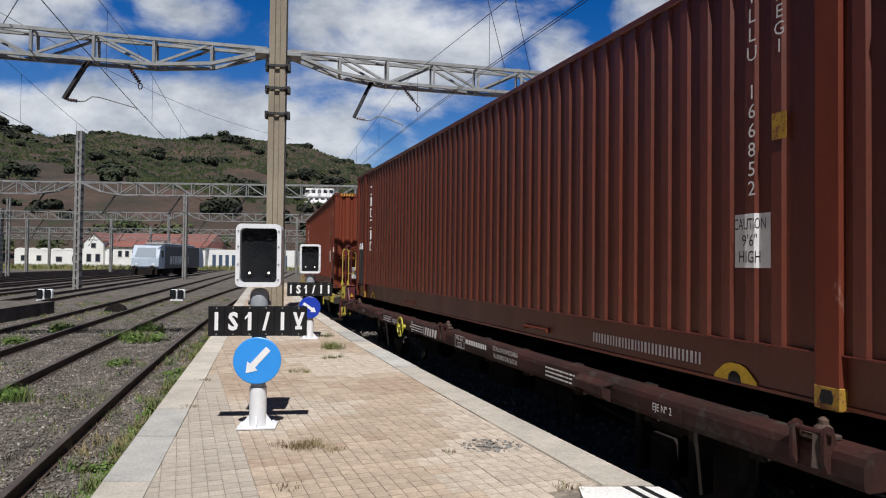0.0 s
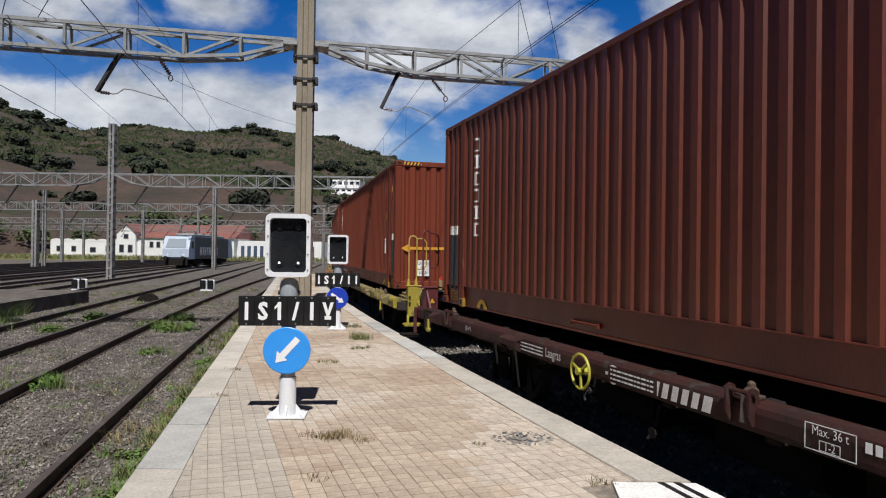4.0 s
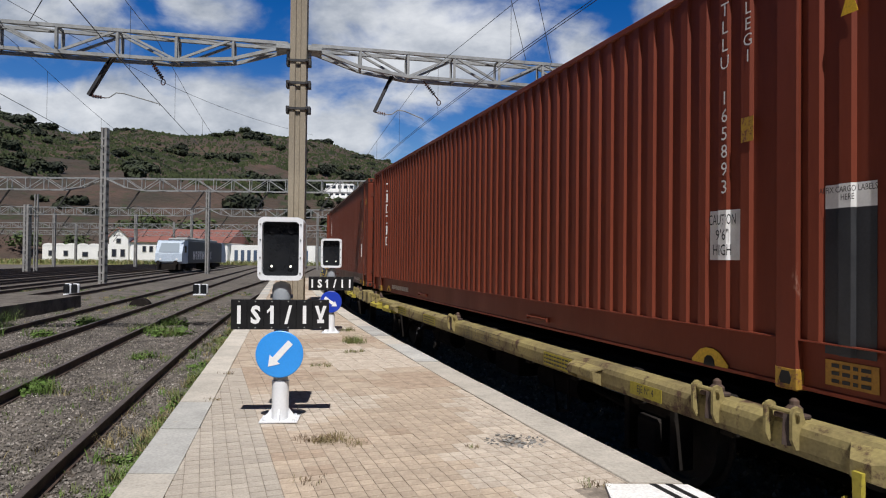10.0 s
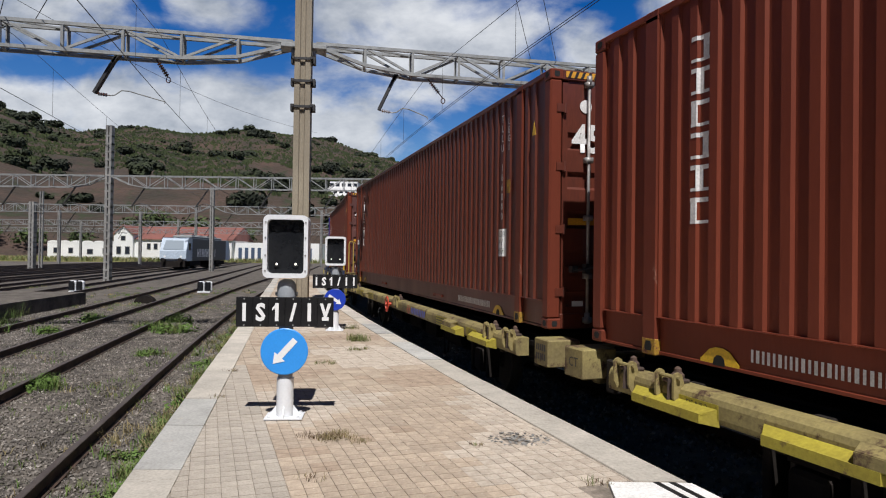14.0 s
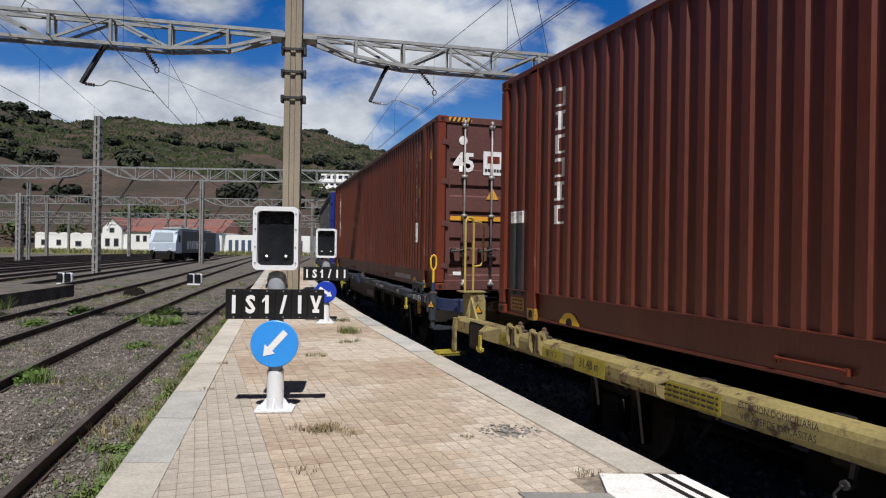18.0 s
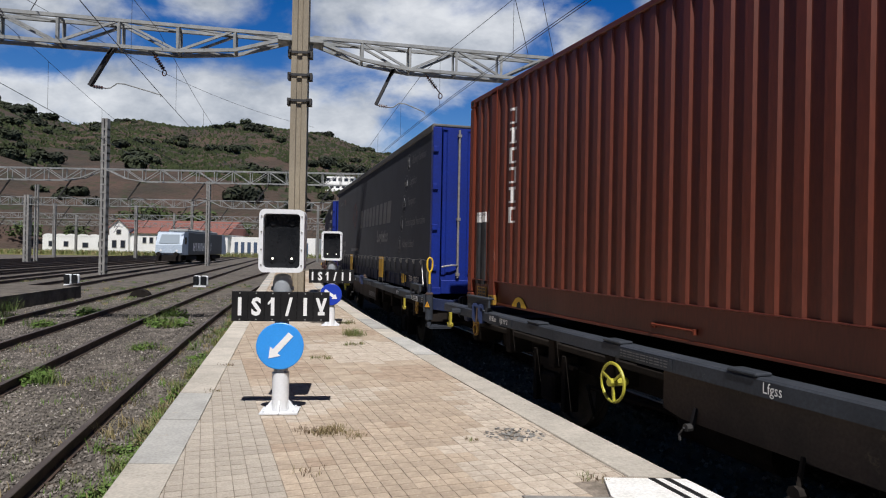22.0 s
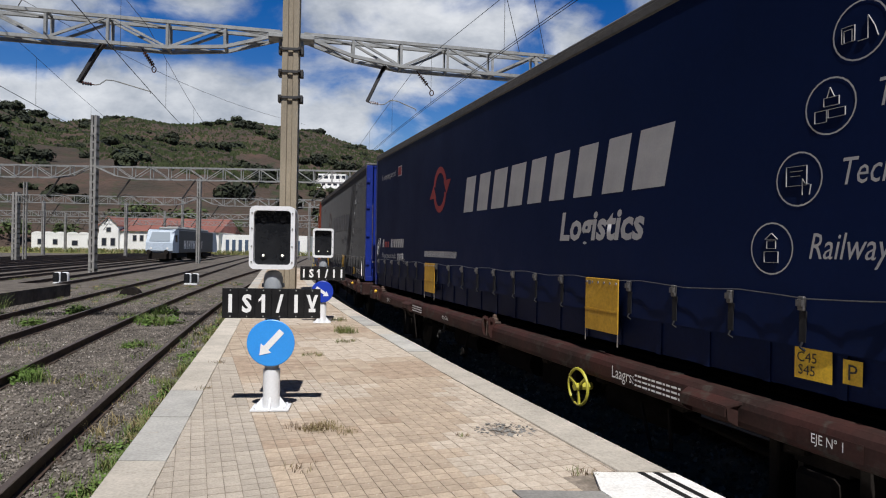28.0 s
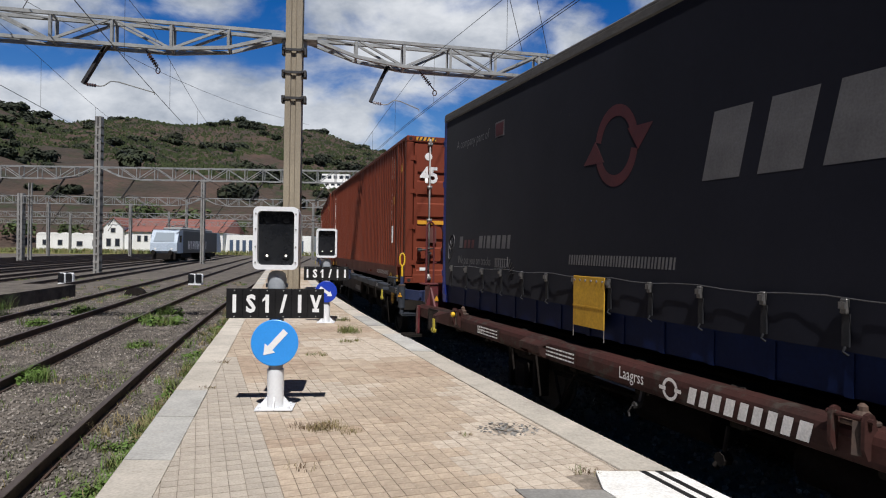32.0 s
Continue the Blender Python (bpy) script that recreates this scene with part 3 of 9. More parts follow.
def track(path, gauge, label, sleepers_to=60.0, step=0.62, z=RAIL):
    t = thing("railway_track", pose(path[0][0], path[0][1], z - 0.17), label, "railway track", "station tracks")
    t.matrix_world = Matrix.Identity(4)
    for s in (-1, 1):
        g = Geo()
        rail_profile(g, offset(path, s * gauge / 2), z)
        part("rail", g, [M_STEEL_RUST, M_RAILTOP], t)
    sl = CACHE_SL.get(gauge)
    if sl is None:
        g = Geo()
        g.cbox(-gauge / 2 - 0.45, gauge / 2 + 0.45, -0.12, 0.12, -0.12, 0.0, 0.02)
        for s in (-1, 1):
            g.cbox(s * gauge / 2 - 0.14, s * gauge / 2 + 0.14, -0.08, 0.08, 0.0, 0.016, 0.004)
            for q in (-0.09, 0.09):
                g.cyl((s * gauge / 2 + q, 0, 0.0), (s * gauge / 2 + q, 0, 0.05), 0.02, 6)
        sl = CACHE_SL[gauge] = g.mesh("sleeper", M_TIE)
    d, (px, py) = 0.0, path[0]
    for a, b in zip(path[:-1], path[1:]):
        L = math.hypot(b[0] - a[0], b[1] - a[1])
        while d < L:
            x, y = a[0] + (b[0] - a[0]) * d / L, a[1] + (b[1] - a[1]) * d / L
            if y < sleepers_to:
                ob = new("sleeper", sl)
                ob.parent = t
                ob.matrix_local = pose(x, y, z - 0.180, 0, 0, -math.degrees(math.atan2(b[0] - a[0], b[1] - a[1])) + random.uniform(-1, 1))
            d += step
        d -= L
    return t


CACHE_SL = {}
YT = [-6, -2, 2, 6, 10, 14, 18, 22, 26, 32, 38, 46, 56, 70, 90, 120]
def far_x(f, y):
    return f(y) if y < 46 else f(46) + (y - 46) * (f(46) - f(40)) / 6


track([(far_x(near_line, y), y) for y in YT], 1.738, "rusty broad-gauge track sunk in weedy ballast beside the platform", 45)
track([(far_x(second_line, y), y) for y in YT[2:]], 1.738, "rusty broad-gauge track among weeds and gravel", 40)
for k in range(7):
    ys = [y for y in YT[5:]] + [160]
    track([(-11.6 - 4.3 * k - 0.235 * y + 0.00018 * y * y * (k + 1) / 3, y) for y in ys], 1.738, "distant yard track with rusty rails", 0)
pts = [along(s, WIDE / 2)[0] for s in [-14 + 3 * k for k in range(36)]]
track([(p.x, p.y) for p in pts], 1.738, "platform track under the train, stone ballast", 30)
pts = [along(s, WIDE / 2 + 3.9)[0] for s in [-10 + 4 * k for k in range(16)]]
track([(p.x, p.y) for p in pts], 1.738, "track between the train and the station platform", 30)

# loose ballast stones, denser between the rails
def stones(count, spread, size, seed):
    rnd = random.Random(seed)
    g = Geo()
    shape = [(1, 0, 0), (-1, 0, 0), (0, 1, 0), (0, -1, 0), (0, 0, 1), (0, 0, -1), (0.6, 0.6, 0.5), (-0.6, -0.5, 0.6)]
    for _ in range(count):
        x, y, z = spread(rnd)
        s = size * rnd.uniform(0.5, 1.5)
        r = Euler((rnd.uniform(0, 6), rnd.uniform(0, 6), rnd.uniform(0, 6))).to_matrix()
        v = [r @ Vector((a * s * rnd.uniform(0.6, 1.1), b * s * rnd.uniform(0.6, 1.1), c * s * rnd.uniform(0.5, 0.9))) + Vector((x, y, z)) for a, b, c in shape[:6]]
        g.add(v, [(0, 2, 4), (2, 1, 4), (1, 3, 4), (3, 0, 4), (2, 0, 5), (1, 2, 5), (3, 1, 5), (0, 3, 5)])
    me = bpy.data.meshes.new("stones")
    me.from_pydata(g.v, [], g.f)
    me.materials.append(M_GRAVEL)
    return me


def near_side(r):
    y = 2.5 + 26 * r.random() ** 1.7
    return (edge_left(y) - 0.1 - r.random() * (5.0 + 0.35 * y), y, BED + 0.012)


def under_train(r):
    s = -3 + 22 * r.random() ** 1.3
    p, _ = along(s, r.uniform(-0.3, 5.6))
    return (p.x, p.y, BED + 0.01 + r.random() * 0.03)


M_GRAVEL = surface("loose_gravel", (0.20, 0.175, 0.15), (0.085, 0.074, 0.063), 2.0, 0.9, 0.3, 30, third=(0.42, 0.39, 0.35), spots=0.08)
by_island(M_GRAVEL, 0.45, 1.75)
solid("gravel", stones(85000, near_side, 0.019, 5), None, "grey-brown trackside gravel", "gravel", kind="stuff")
solid("ballast", stones(17000, under_train, 0.028, 6), None, "pale stone ballast between the rails", "ballast", kind="stuff")


# ---- grass and weeds ----
def leaf_mat(name, a, b):
    m = surface(name, a, b, 3.0, 0.75, 0.0, 20)
    bs = m.node_tree.nodes["Principled BSDF"]
    bs.inputs["Subsurface Weight"].default_value = 0.0
    return m


M_GRASS = leaf_mat("green_weed", (0.10, 0.135, 0.035), (0.15, 0.165, 0.05))
M_GRASS2 = leaf_mat("fresh_weed", (0.10, 0.17, 0.03), (0.075, 0.13, 0.02))
M_STRAW = leaf_mat("brown_straw", (0.17, 0.11, 0.06), (0.11, 0.075, 0.045))
M_DRY = leaf_mat("dry_grass", (0.27, 0.21, 0.095), (0.20, 0.165, 0.08))


def blades(g, rnd, x, y, z, n, h, spread, slot=0, w=0.006):
    for _ in range(n):
        a, r = rnd.uniform(0, 6.283), spread * rnd.random() ** 0.7
        bx, by = x + r * math.cos(a), y + r * math.sin(a)
        hh = h * rnd.uniform(0.35, 1.0)
        la, lean = rnd.uniform(0, 6.283), hh * rnd.uniform(0.2, 1.3)
        tx, ty = bx + lean * math.cos(la), by + lean * math.sin(la)
        px, py = -math.sin(la) * w * 0.7, math.cos(la) * w * 0.7
        mx, my, mz = bx + (tx - bx) * 0.35, by + (ty - by) * 0.35, z + hh * 0.62
        g.add([(bx - px, by - py, z), (bx + px, by + py, z), (mx + px, my + py, mz), (mx - px, my - py, mz), (tx, ty, z + hh)], [(0, 1, 2, 3), (3, 2, 4)], slot)


rnd = random.Random(11)
g = Geo()
for _ in range(900):                                     # verge at the foot of the platform
    y = 2.6 + 22 * rnd.random() ** 1.4
    x = edge_left(y) - 0.02 - abs(rnd.gauss(0, 0.30))
    if noise.noise((x * 0.5, y * 0.5, 0)) > -0.22:
        blades(g, rnd, x, y, BED, 22, 0.15 + 0.10 * noise.noise((y * 0.6, 1, 2)), 0.11, rnd.choice((0, 0, 1, 2, 2)), 0.0032 + 0.0003 * y)
solid("verge_grass", g, [M_GRASS, M_GRASS2, M_DRY], "green and dry weeds along the platform foot", "grass", kind="stuff")
g = Geo()
for _ in range(1800):                                     # sparse growth between the rails
    y = 4 + 34 * rnd.random() ** 1.2
    x = edge_left(y) - 0.8 - rnd.random() * (9 + 0.2 * y)
    if noise.noise((x * 0.35 + 7, y * 0.22, 4)) > -0.05:
        blades(g, rnd, x, y, BED, 12, 0.10, 0.15, rnd.choice((0, 0, 1, 1, 2)), 0.0035 + 0.0003 * y)
solid("track_weeds", g, [M_GRASS, M_GRASS2, M_DRY], "sparse weeds between the tracks", "grass", kind="stuff")


def tussock(x, y, r, h, n, label, mats, z=BED, w=0.006, name="weed_clump"):
    g = Geo()
    rr = random.Random(int(x * 100 + y * 10))
    for _ in range(10):
        a, q = rr.uniform(0, 6.28), r * rr.random() ** 0.6
        blades(g, rr, q * math.cos(a), q * math.sin(a) * 0.7, 0, n // 10, h, r * 0.4, rr.randrange(len(mats)), w)
    return solid(name, g, mats, label, "weed", "weeds by the tracks", m=pose(x, y, z))


for x, y, r, h, n in ((-6.25, 9.8, 0.42, 0.26, 260), (-7.2, 17.0, 0.5, 0.35, 240), (-7.9, 17.4, 0.4, 0.3, 200), (-8.2, 19.6, 0.45, 0.35, 200), (-10.6, 19.5, 0.5, 0.35, 200), (-6.1, 13.2, 0.35, 0.2, 120),
                      (-10.2, 16.6, 0.5, 0.25, 160), (-11.6, 16.2, 0.5, 0.4, 160), (-12.9, 18.3, 0.7, 0.5, 240), (-14.0, 20.0, 0.8, 0.5, 240), (-2.6, 4.9, 0.35, 0.16, 420), (-2.62, 5.4, 0.3, 0.18, 360), (-2.45, 4.3, 0.3, 0.15, 360), (-2.85, 6.1, 0.25, 0.16, 260), (-3.0, 7.0, 0.3, 0.2, 260), (-3.5, 9.2, 0.35, 0.3, 320), (-3.9, 10.8, 0.35, 0.3, 320), (-2.3, 3.7, 0.3, 0.14, 300)):
    tussock(x, y, r, h, n, "bright green weed clump in the ballast", [M_GRASS2, M_GRASS])
for x, y, r, h, n in ((-0.90, 5.28, 0.26, 0.035, 800), (-0.86, 4.35, 0.13, 0.04, 50), (-2.72, 8.2, 0.09, 0.05, 40), (-2.35, 6.7, 0.10, 0.04, 40),
                      (0.25, 5.15, 0.06, 0.03, 30), (1.02, 4.32, 0.09, 0.05, 60)):
    tussock(x, y, r, h, n, "dry weed tuft growing from the paving joints", [M_DRY, M_STRAW, M_STRAW, M_GRASS], 0.0, 0.003, "weed_tuft")
for x, y, r, h, n in ((-1.62, 8.9, 0.18, 0.05, 110), (-1.40, 10.2, 0.16, 0.06, 120), (-1.62, 11.3, 0.26, 0.15, 300), (-1.9, 13.1, 0.2, 0.12, 90)):
    tussock(x, y, r, h, n, "low green weed growing from the paving joints", [M_GRASS, M_GRASS, M_DRY], 0.0, 0.004, "weed_tuft")


# ---- dwarf signals on the platform ----
def dwarf_signal(x, y, caption, disc, arrow_turn, turn, label):
    s = thing("dwarf_signal", pose(x, y, 0, 0, 0, turn), label, "signal", "platform signals")
    g = Geo()
    g.add([(-0.17, -0.13, 0), (0.17, -0.13, 0), (0.17, 0.13, 0), (-0.17, 0.13, 0), (-0.17, -0.13, 0.012), (0.17, -0.13, 0.012), (0.17, 0.13, 0.012), (-0.17, 0.13, 0.012)],
          [(0, 1, 2, 3), (4, 5, 6, 7), (0, 1, 5, 4), (1, 2, 6, 5), (2, 3, 7, 6), (3, 0, 4, 7)])
    for sx, sy in ((-1, 0), (1, 0), (0, -1), (0, 1)):
        g.prism([(0.06, 0.012), (0.15, 0.012), (0.06, 0.13)] if sx + sy > 0 else [(-0.06, 0.012), (-0.15, 0.012), (-0.06, 0.13)], "y" if sx else "x", -0.006, 0.006)
    for bx in (-0.13, 0.13):
        for by in (-0.09, 0.09):
            g.cyl((bx, by, 0.012), (bx, by, 0.03), 0.014, 6)
    part("base_plate", g, M_SIGNALWHITE, s)
    g = Geo()
    g.cyl((0, 0, 0.01), (0, 0, 0.36), 0.077, 20)
    part("post_sleeve", g, M_SIGNALWHITE, s, smooth=True)
    g = Geo()
    g.cyl((0, 0, 0.34), (0, 0, 1.24), 0.066, 16)
    part("post", g, M_GREYCAP, s, "grey steel post", smooth=True)
    g = Geo()
    g.lathe([(0.085, 1.10), (0.088, 1.19), (0.075, 1.24), (0.045, 1.262), (0.01, 1.268)], n=18)
    g.cyl((-0.10, 0, 1.13), (0.10, 0, 1.13), 0.02, 8)
    part("mount", g, M_GREYCAP, s, "round grey swivel mount", smooth=True)
    # lamp box with rounded corners and a deep white rim
    def rounded(w, h, r, n=5):
        return [(sx * (w - r) + r * math.cos(a), sz * (h - r) + r * math.sin(a)) for sx, sz, a0 in ((1, 1, 0), (-1, 1, 1.5708), (-1, -1, 3.1416), (1, -1, 4.7124)) for a in [a0 + 1.5708 * k / n for k in range(n + 1)]]
    outer, inner = rounded(0.20, 0.285, 0.05), rounded(0.163, 0.245, 0.035)
    zc, n = 1.565, len(outer)
    g = Geo()
    v = [(a, -0.13, zc + b) for a, b in outer] + [(a, -0.13, zc + b) for a, b in inner] + [(a, -0.055, zc + b) for a, b in inner] + [(a, 0.09, zc + b) for a, b in outer]
    f = [(k, (k + 1) % n, n + (k + 1) % n, n + k) for k in range(n)] + [(n + k, n + (k + 1) % n, 2 * n + (k + 1) % n, 2 * n + k) for k in range(n)] + [(k, (k + 1) % n, 3 * n + (k + 1) % n, 3 * n + k) for k in range(n)]
    f.append(tuple(range(3 * n, 4 * n)))
    g.add(v, f)
    head = part("lamp_box", g, M_SIGNALWHITE, s, "white lamp box with rounded rim")
    g = Geo()
    g.prism([(a, zc + b) for a, b in inner], "y", -0.056, -0.045)
    part("black_face", g, M_BACKPLATE, head)
    g = Geo()
    g.cyl((0, 0, 0.0), (0, -0.012, 0.0), 0.030, 12)
    ring = g.mesh("lens", M_BACKPLATE)
    g = Geo()
    g.lathe([(0.011, -0.014), (0.008, -0.02), (0.003, -0.022)], n=12, axis="y")
    lens = g.mesh("lit_lens", M_LIGHT)
    for lx, lz, on in ((-0.085, 0.17, False), (0.085, 0.17, False), (-0.085, -0.16, True), (0.085, -0.16, True)):
        put2 = new("lens", ring)
        put2.parent, put2.location = head, (lx, -0.057, zc + lz)
        if on:
            q = new("lit_lens", lens)
            q.parent, q.location = head, (lx, -0.055, zc + lz)
            tagged(q, "small lit white lamp")
    g = Geo()
    for bz in (-0.22, -0.08, 0.08, 0.22):
        g.cyl((-0.178, -0.131, zc + bz), (-0.178, -0.137, zc + bz), 0.008, 6)
        g.cyl((0.178, -0.131, zc + bz), (0.178, -0.137, zc + bz), 0.008, 6)
    part("rim_screws", g, M_GALV, head)
    # name board: a row of character plates
    board = None
    g = Geo()
    g.box(-0.435, 0.435, -0.085, -0.075, 0.835, 1.105)
    board = part("name_board", g, M_SIGNBLACK, s, "black board with white characters %s" % caption)
    cell = 0.87 / 6
    pg = Geo()
    pg.cbox(-cell / 2 + 0.002, cell / 2 - 0.002, -0.006, 0, -0.132, 0.132, 0.002)
    pm = pg.mesh("character_plate", M_SIGNBLACK)
    sg = Geo()
    sg.cyl((0, 0, 0), (0, -0.006, 0), 0.007, 6)
    sm = sg.mesh("screw", M_GALV)
    for k, ch in enumerate(caption):
        cx = -0.435 + cell * (k + 0.5)
        pl = new("character_plate", pm)
        pl.parent, pl.location = board, (cx, -0.087, 0.97)
        if ch in "IV" and k >= 4 and caption.endswith("V") and ch == "V":
            gg = Geo()
            for m in (-1, 1):
                gg.prism([(m * 0.052, 1.05), (m * 0.022, 1.05), (0.0, 0.975), (0.0, 0.925), (m * 0.012, 0.925)], "y", -0.096, -0.092)
            gg.box(-0.030, 0.030, -0.096, -0.092, 0.893, 0.925)
            part("character", gg, M_LETTER, board).location.x = cx
        else:
            c2 = new("character", lettering(ch, 0.15, M_LETTER, squeeze=0.85, bold=0.008))
            c2.parent, c2.location = board, (cx, -0.0945, 0.895)
            if ch == "1":
                gg = Geo()
                gg.prism([(-0.008, 1.045), (-0.042, 1.005), (-0.042, 0.983), (-0.008, 1.012)], "y", -0.0955, -0.093)
                part("stroke", gg, M_LETTER, board).location.x = cx
        for sz in (-0.118, 0.118):
            sc = new("screw", sm)
            sc.parent, sc.location = board, (cx, -0.093, 0.97 + sz)
    # direction disc
    g = Geo()
    g.lathe([(0.205, -0.100), (0.212, -0.096), (0.212, -0.084), (0.205, -0.080)], n=40, axis="y", base=(0, 0, 0.612))
    dk = part("direction_disc", g, disc, s, "round blue direction disc with white arrow", smooth=True)
    g = Geo()
    pts = [(-0.145, 0.028), (0.06, 0.028), (0.06, 0.062), (0.148, 0.0), (0.06, -0.062), (0.06, -0.028), (-0.145, -0.028)]
    c, sn = math.cos(radians(arrow_turn)), math.sin(radians(arrow_turn))
    g.prism([(p * c - q * sn, 0.612 + p * sn + q * c) for p, q in pts], "y", -0.104, -0.100)
    part("arrow", g, M_LETTER, dk)
    return s


dwarf_signal(-1.475, 5.96, "IS1/IV", M_DISC1, -132, 6, "white dwarf signal with sky-blue arrow disc on the platform")
dwarf_signal(-2.19, 12.76, "IS1/II", M_DISC2, -35, 6, "white dwarf signal with deep blue arrow disc on the platform")


# ---- overhead line: gantries, masts, wires ----
# steel colour darkened to carry the shade on the battened column
M_MASTSTEEL = surface("shaded_mast_steel", (0.13, 0.125, 0.115), (0.085, 0.08, 0.075), 3, 0.7, 0.2, 40, metal=0.2)
def lattice_beam(name, parent, p0, p1, z0, z1, width, bay, mat, taper=(False, False), bar=0.055, label=""):
    """A truss of two chords on each face with posts and diagonals; its ends may run to a point."""
    p0, p1 = Vector((*p0, 0)), Vector((*p1, 0))
    L = (p1 - p0).length
    d = (p1 - p0).normalized()
    n = Vector((-d.y, d.x, 0))
    k = max(2, round(L / bay))
    g = Geo()

    def node(i, low, side):
        u = L * i / k
        z = z0 if low else z1
        if low:
            if taper[0]:
                z = z1 - 0.06 - (z1 - 0.06 - z0) * min(1, u / 1.7)
            if taper[1]:
                z = max(z, z1 - 0.06 - (z1 - 0.06 - z0) * min(1, (L - u) / 1.7))
        return p0 + d * u + n * side * width / 2 + Vector((0, 0, z))
    for side in (-1, 1):
        for i in range(k):
            for low in (True, False):
                g.beam(node(i, low, side), node(i + 1, low, side), bar, bar)
            g.beam(node(i, i % 2 == 0, side), node(i + 1, i % 2 == 1, side), bar * 0.7, bar * 0.7)
        for i in range(k + 1):
            g.beam(node(i, True, side), node(i, False, side), bar * 0.8, bar * 0.8)
    for i in range(k):
        for low in (True, False):
            g.beam(node(i, low, -1), node(i + 1, low, 1), bar * 0.6, bar * 0.5)
            g.beam(node(i, low, -1), node(i, low, 1), bar * 0.6, bar * 0.6)
    return part(name, g, mat, parent, label)


def arm(parent, top, low, wire, right):
    """Drop bracket from the beam, insulator and steady arm to the contact wire."""
    top, low, wire = Vector(top), Vector(low), Vector(wire)
    g = Geo()
    g.beam(top, low, 0.12, 0.07)
    g.beam(top + Vector((0.05, 0, 0)), top + (low - top) * 0.2, 0.12, 0.06)
    a = part("drop_bracket", g, M_DARKSTEEL, parent, "dark steel drop bracket")
    g = Geo()
    d = (wire - low).normalized()
    for k in range(4):
        c = low + d * (0.10 + 0.055 * k)
        g.cyl(c - d * 0.012, c + d * 0.012, 0.042, 10)
    g.cyl(low, low + d * 0.36, 0.014, 8)
    part("insulator", g, M_PORC, a)
    g = Geo()
    q = low + d * 0.36
    g.tube([q, q + d * 0.1 + Vector((0, 0, 0.03)), q + d * 0.25 + Vector((0, 0, 0.16)), q + d * 0.42 + Vector((0, 0, 0.17)), wire + Vector((0, 0, 0.05)), wire], 0.014, 6)
    part("steady_arm", g, M_GALV, a)
    return a


def hang_insulator(parent, top, end):
    top, end = Vector(top), Vector(end)
    g = Geo()
    d = (end - top).normalized()
    for k in range(6):
        c = top + d * (0.12 + 0.06 * k)
        g.cyl(c - d * 0.015, c + d * 0.015, 0.05, 10)
    g.cyl(top, end, 0.016, 6)
    n = 10
    g.tube([end + Vector((0.05 * math.cos(6.283 * k / n), 0, -0.06 + 0.07 * math.sin(6.283 * k / n))) for k in range(n + 1)], 0.014, 5)
    part("messenger_hanger", g, M_PORC, parent, "brown messenger insulator string")


gan = thing("gantry", pose(0, 0, 0), "grey lattice gantry on a concrete mast over the platform tracks", "gantry", "overhead line gantries")
def beam_y(x):
    return 16.1 + 0.22 * (x + 3.62)


g = Geo()
g.prism([(-0.20, -0.20), (-0.07, -0.20), (-0.05, -0.15), (0.05, -0.15), (0.07, -0.20), (0.20, -0.20), (0.20, 0.20), (-0.20, 0.20)], "z", -0.3, 12.2)
mast = part("concrete_mast", g, M_CONC, gan, "tall stained concrete mast")
mast.matrix_local = pose(-3.62, 16.0, 0, 0, 0, 6)
for z in (6.30, 5.75, 5.12):
    g = Geo()
    g.box(-0.235, 0.235, -0.235, -0.205, -0.03, 0.03)
    g.box(-0.235, 0.235, 0.205, 0.235, -0.03, 0.03)
    for s in (-1, 1):
        g.cbox(s * 0.22 - 0.03, s * 0.22 + 0.03, -0.3, 0.3, -0.035, 0.035, 0.008)
        g.cbox(s * 0.25 - 0.05, s * 0.25 + 0.05, -0.10, 0.10, -0.09, 0.09, 0.01)
    c = part("clamp", g, M_DARKSTEEL, gan)
    c.matrix_local = pose(-3.62, 16.0, z, 0, 0, 6)
g = Geo()
for q in (-1, 1):
    g.cbox(min(q * 0.21, q * 0.55), max(q * 0.21, q * 0.55), -0.24, 0.24, 6.56, 6.66, 0.01)
    g.cbox(min(q * 0.21, q * 0.30), max(q * 0.21, q * 0.30), -0.12, 0.12, 6.40, 6.74, 0.01)
g.box(-0.24, 0.24, 0.205, 0.23, 6.52, 6.70)
part("saddle", g, M_GALV, gan).matrix_local = pose(-3.62, 16.0, 0, 0, 0, 12)
lattice_beam("lattice_beam", gan, (-3.9, beam_y(-3.9)), (-19.0, beam_y(-19.0)), 6.12, 6.72, 0.42, 1.27, M_GALV, (True, False), 0.078)
lattice_beam("lattice_beam", gan, (-3.35, beam_y(-3.35)), (9.7, beam_y(9.7)), 6.12, 6.72, 0.42, 1.27, M_GALV, (True, False), 0.078)
arm(gan, (-1.37, beam_y(-1.37), 6.15), (-1.80, beam_y(-1.37), 5.23), (-0.55, beam_y(-0.6), 5.05), True)
arm(gan, (-7.83, beam_y(-7.83), 6.15), (-8.37, beam_y(-7.83), 5.23), (-6.80, beam_y(-6.8), 5.05), True)
hang_insulator(gan, (-0.55, beam_y(-0.5), 6.10), (-0.15, beam_y(-0.5) + 0.1, 5.62))
hang_insulator(gan, (-7.0, beam_y(-7), 6.10), (-6.75, beam_y(-7) + 0.1, 5.70))
g = Geo()
for s in (-1, 1):
    g.cbox(s * 0.19 - 0.06, s * 0.19 + 0.06, -0.14, 0.14, 0.40, 7.95, 0.01, 0)
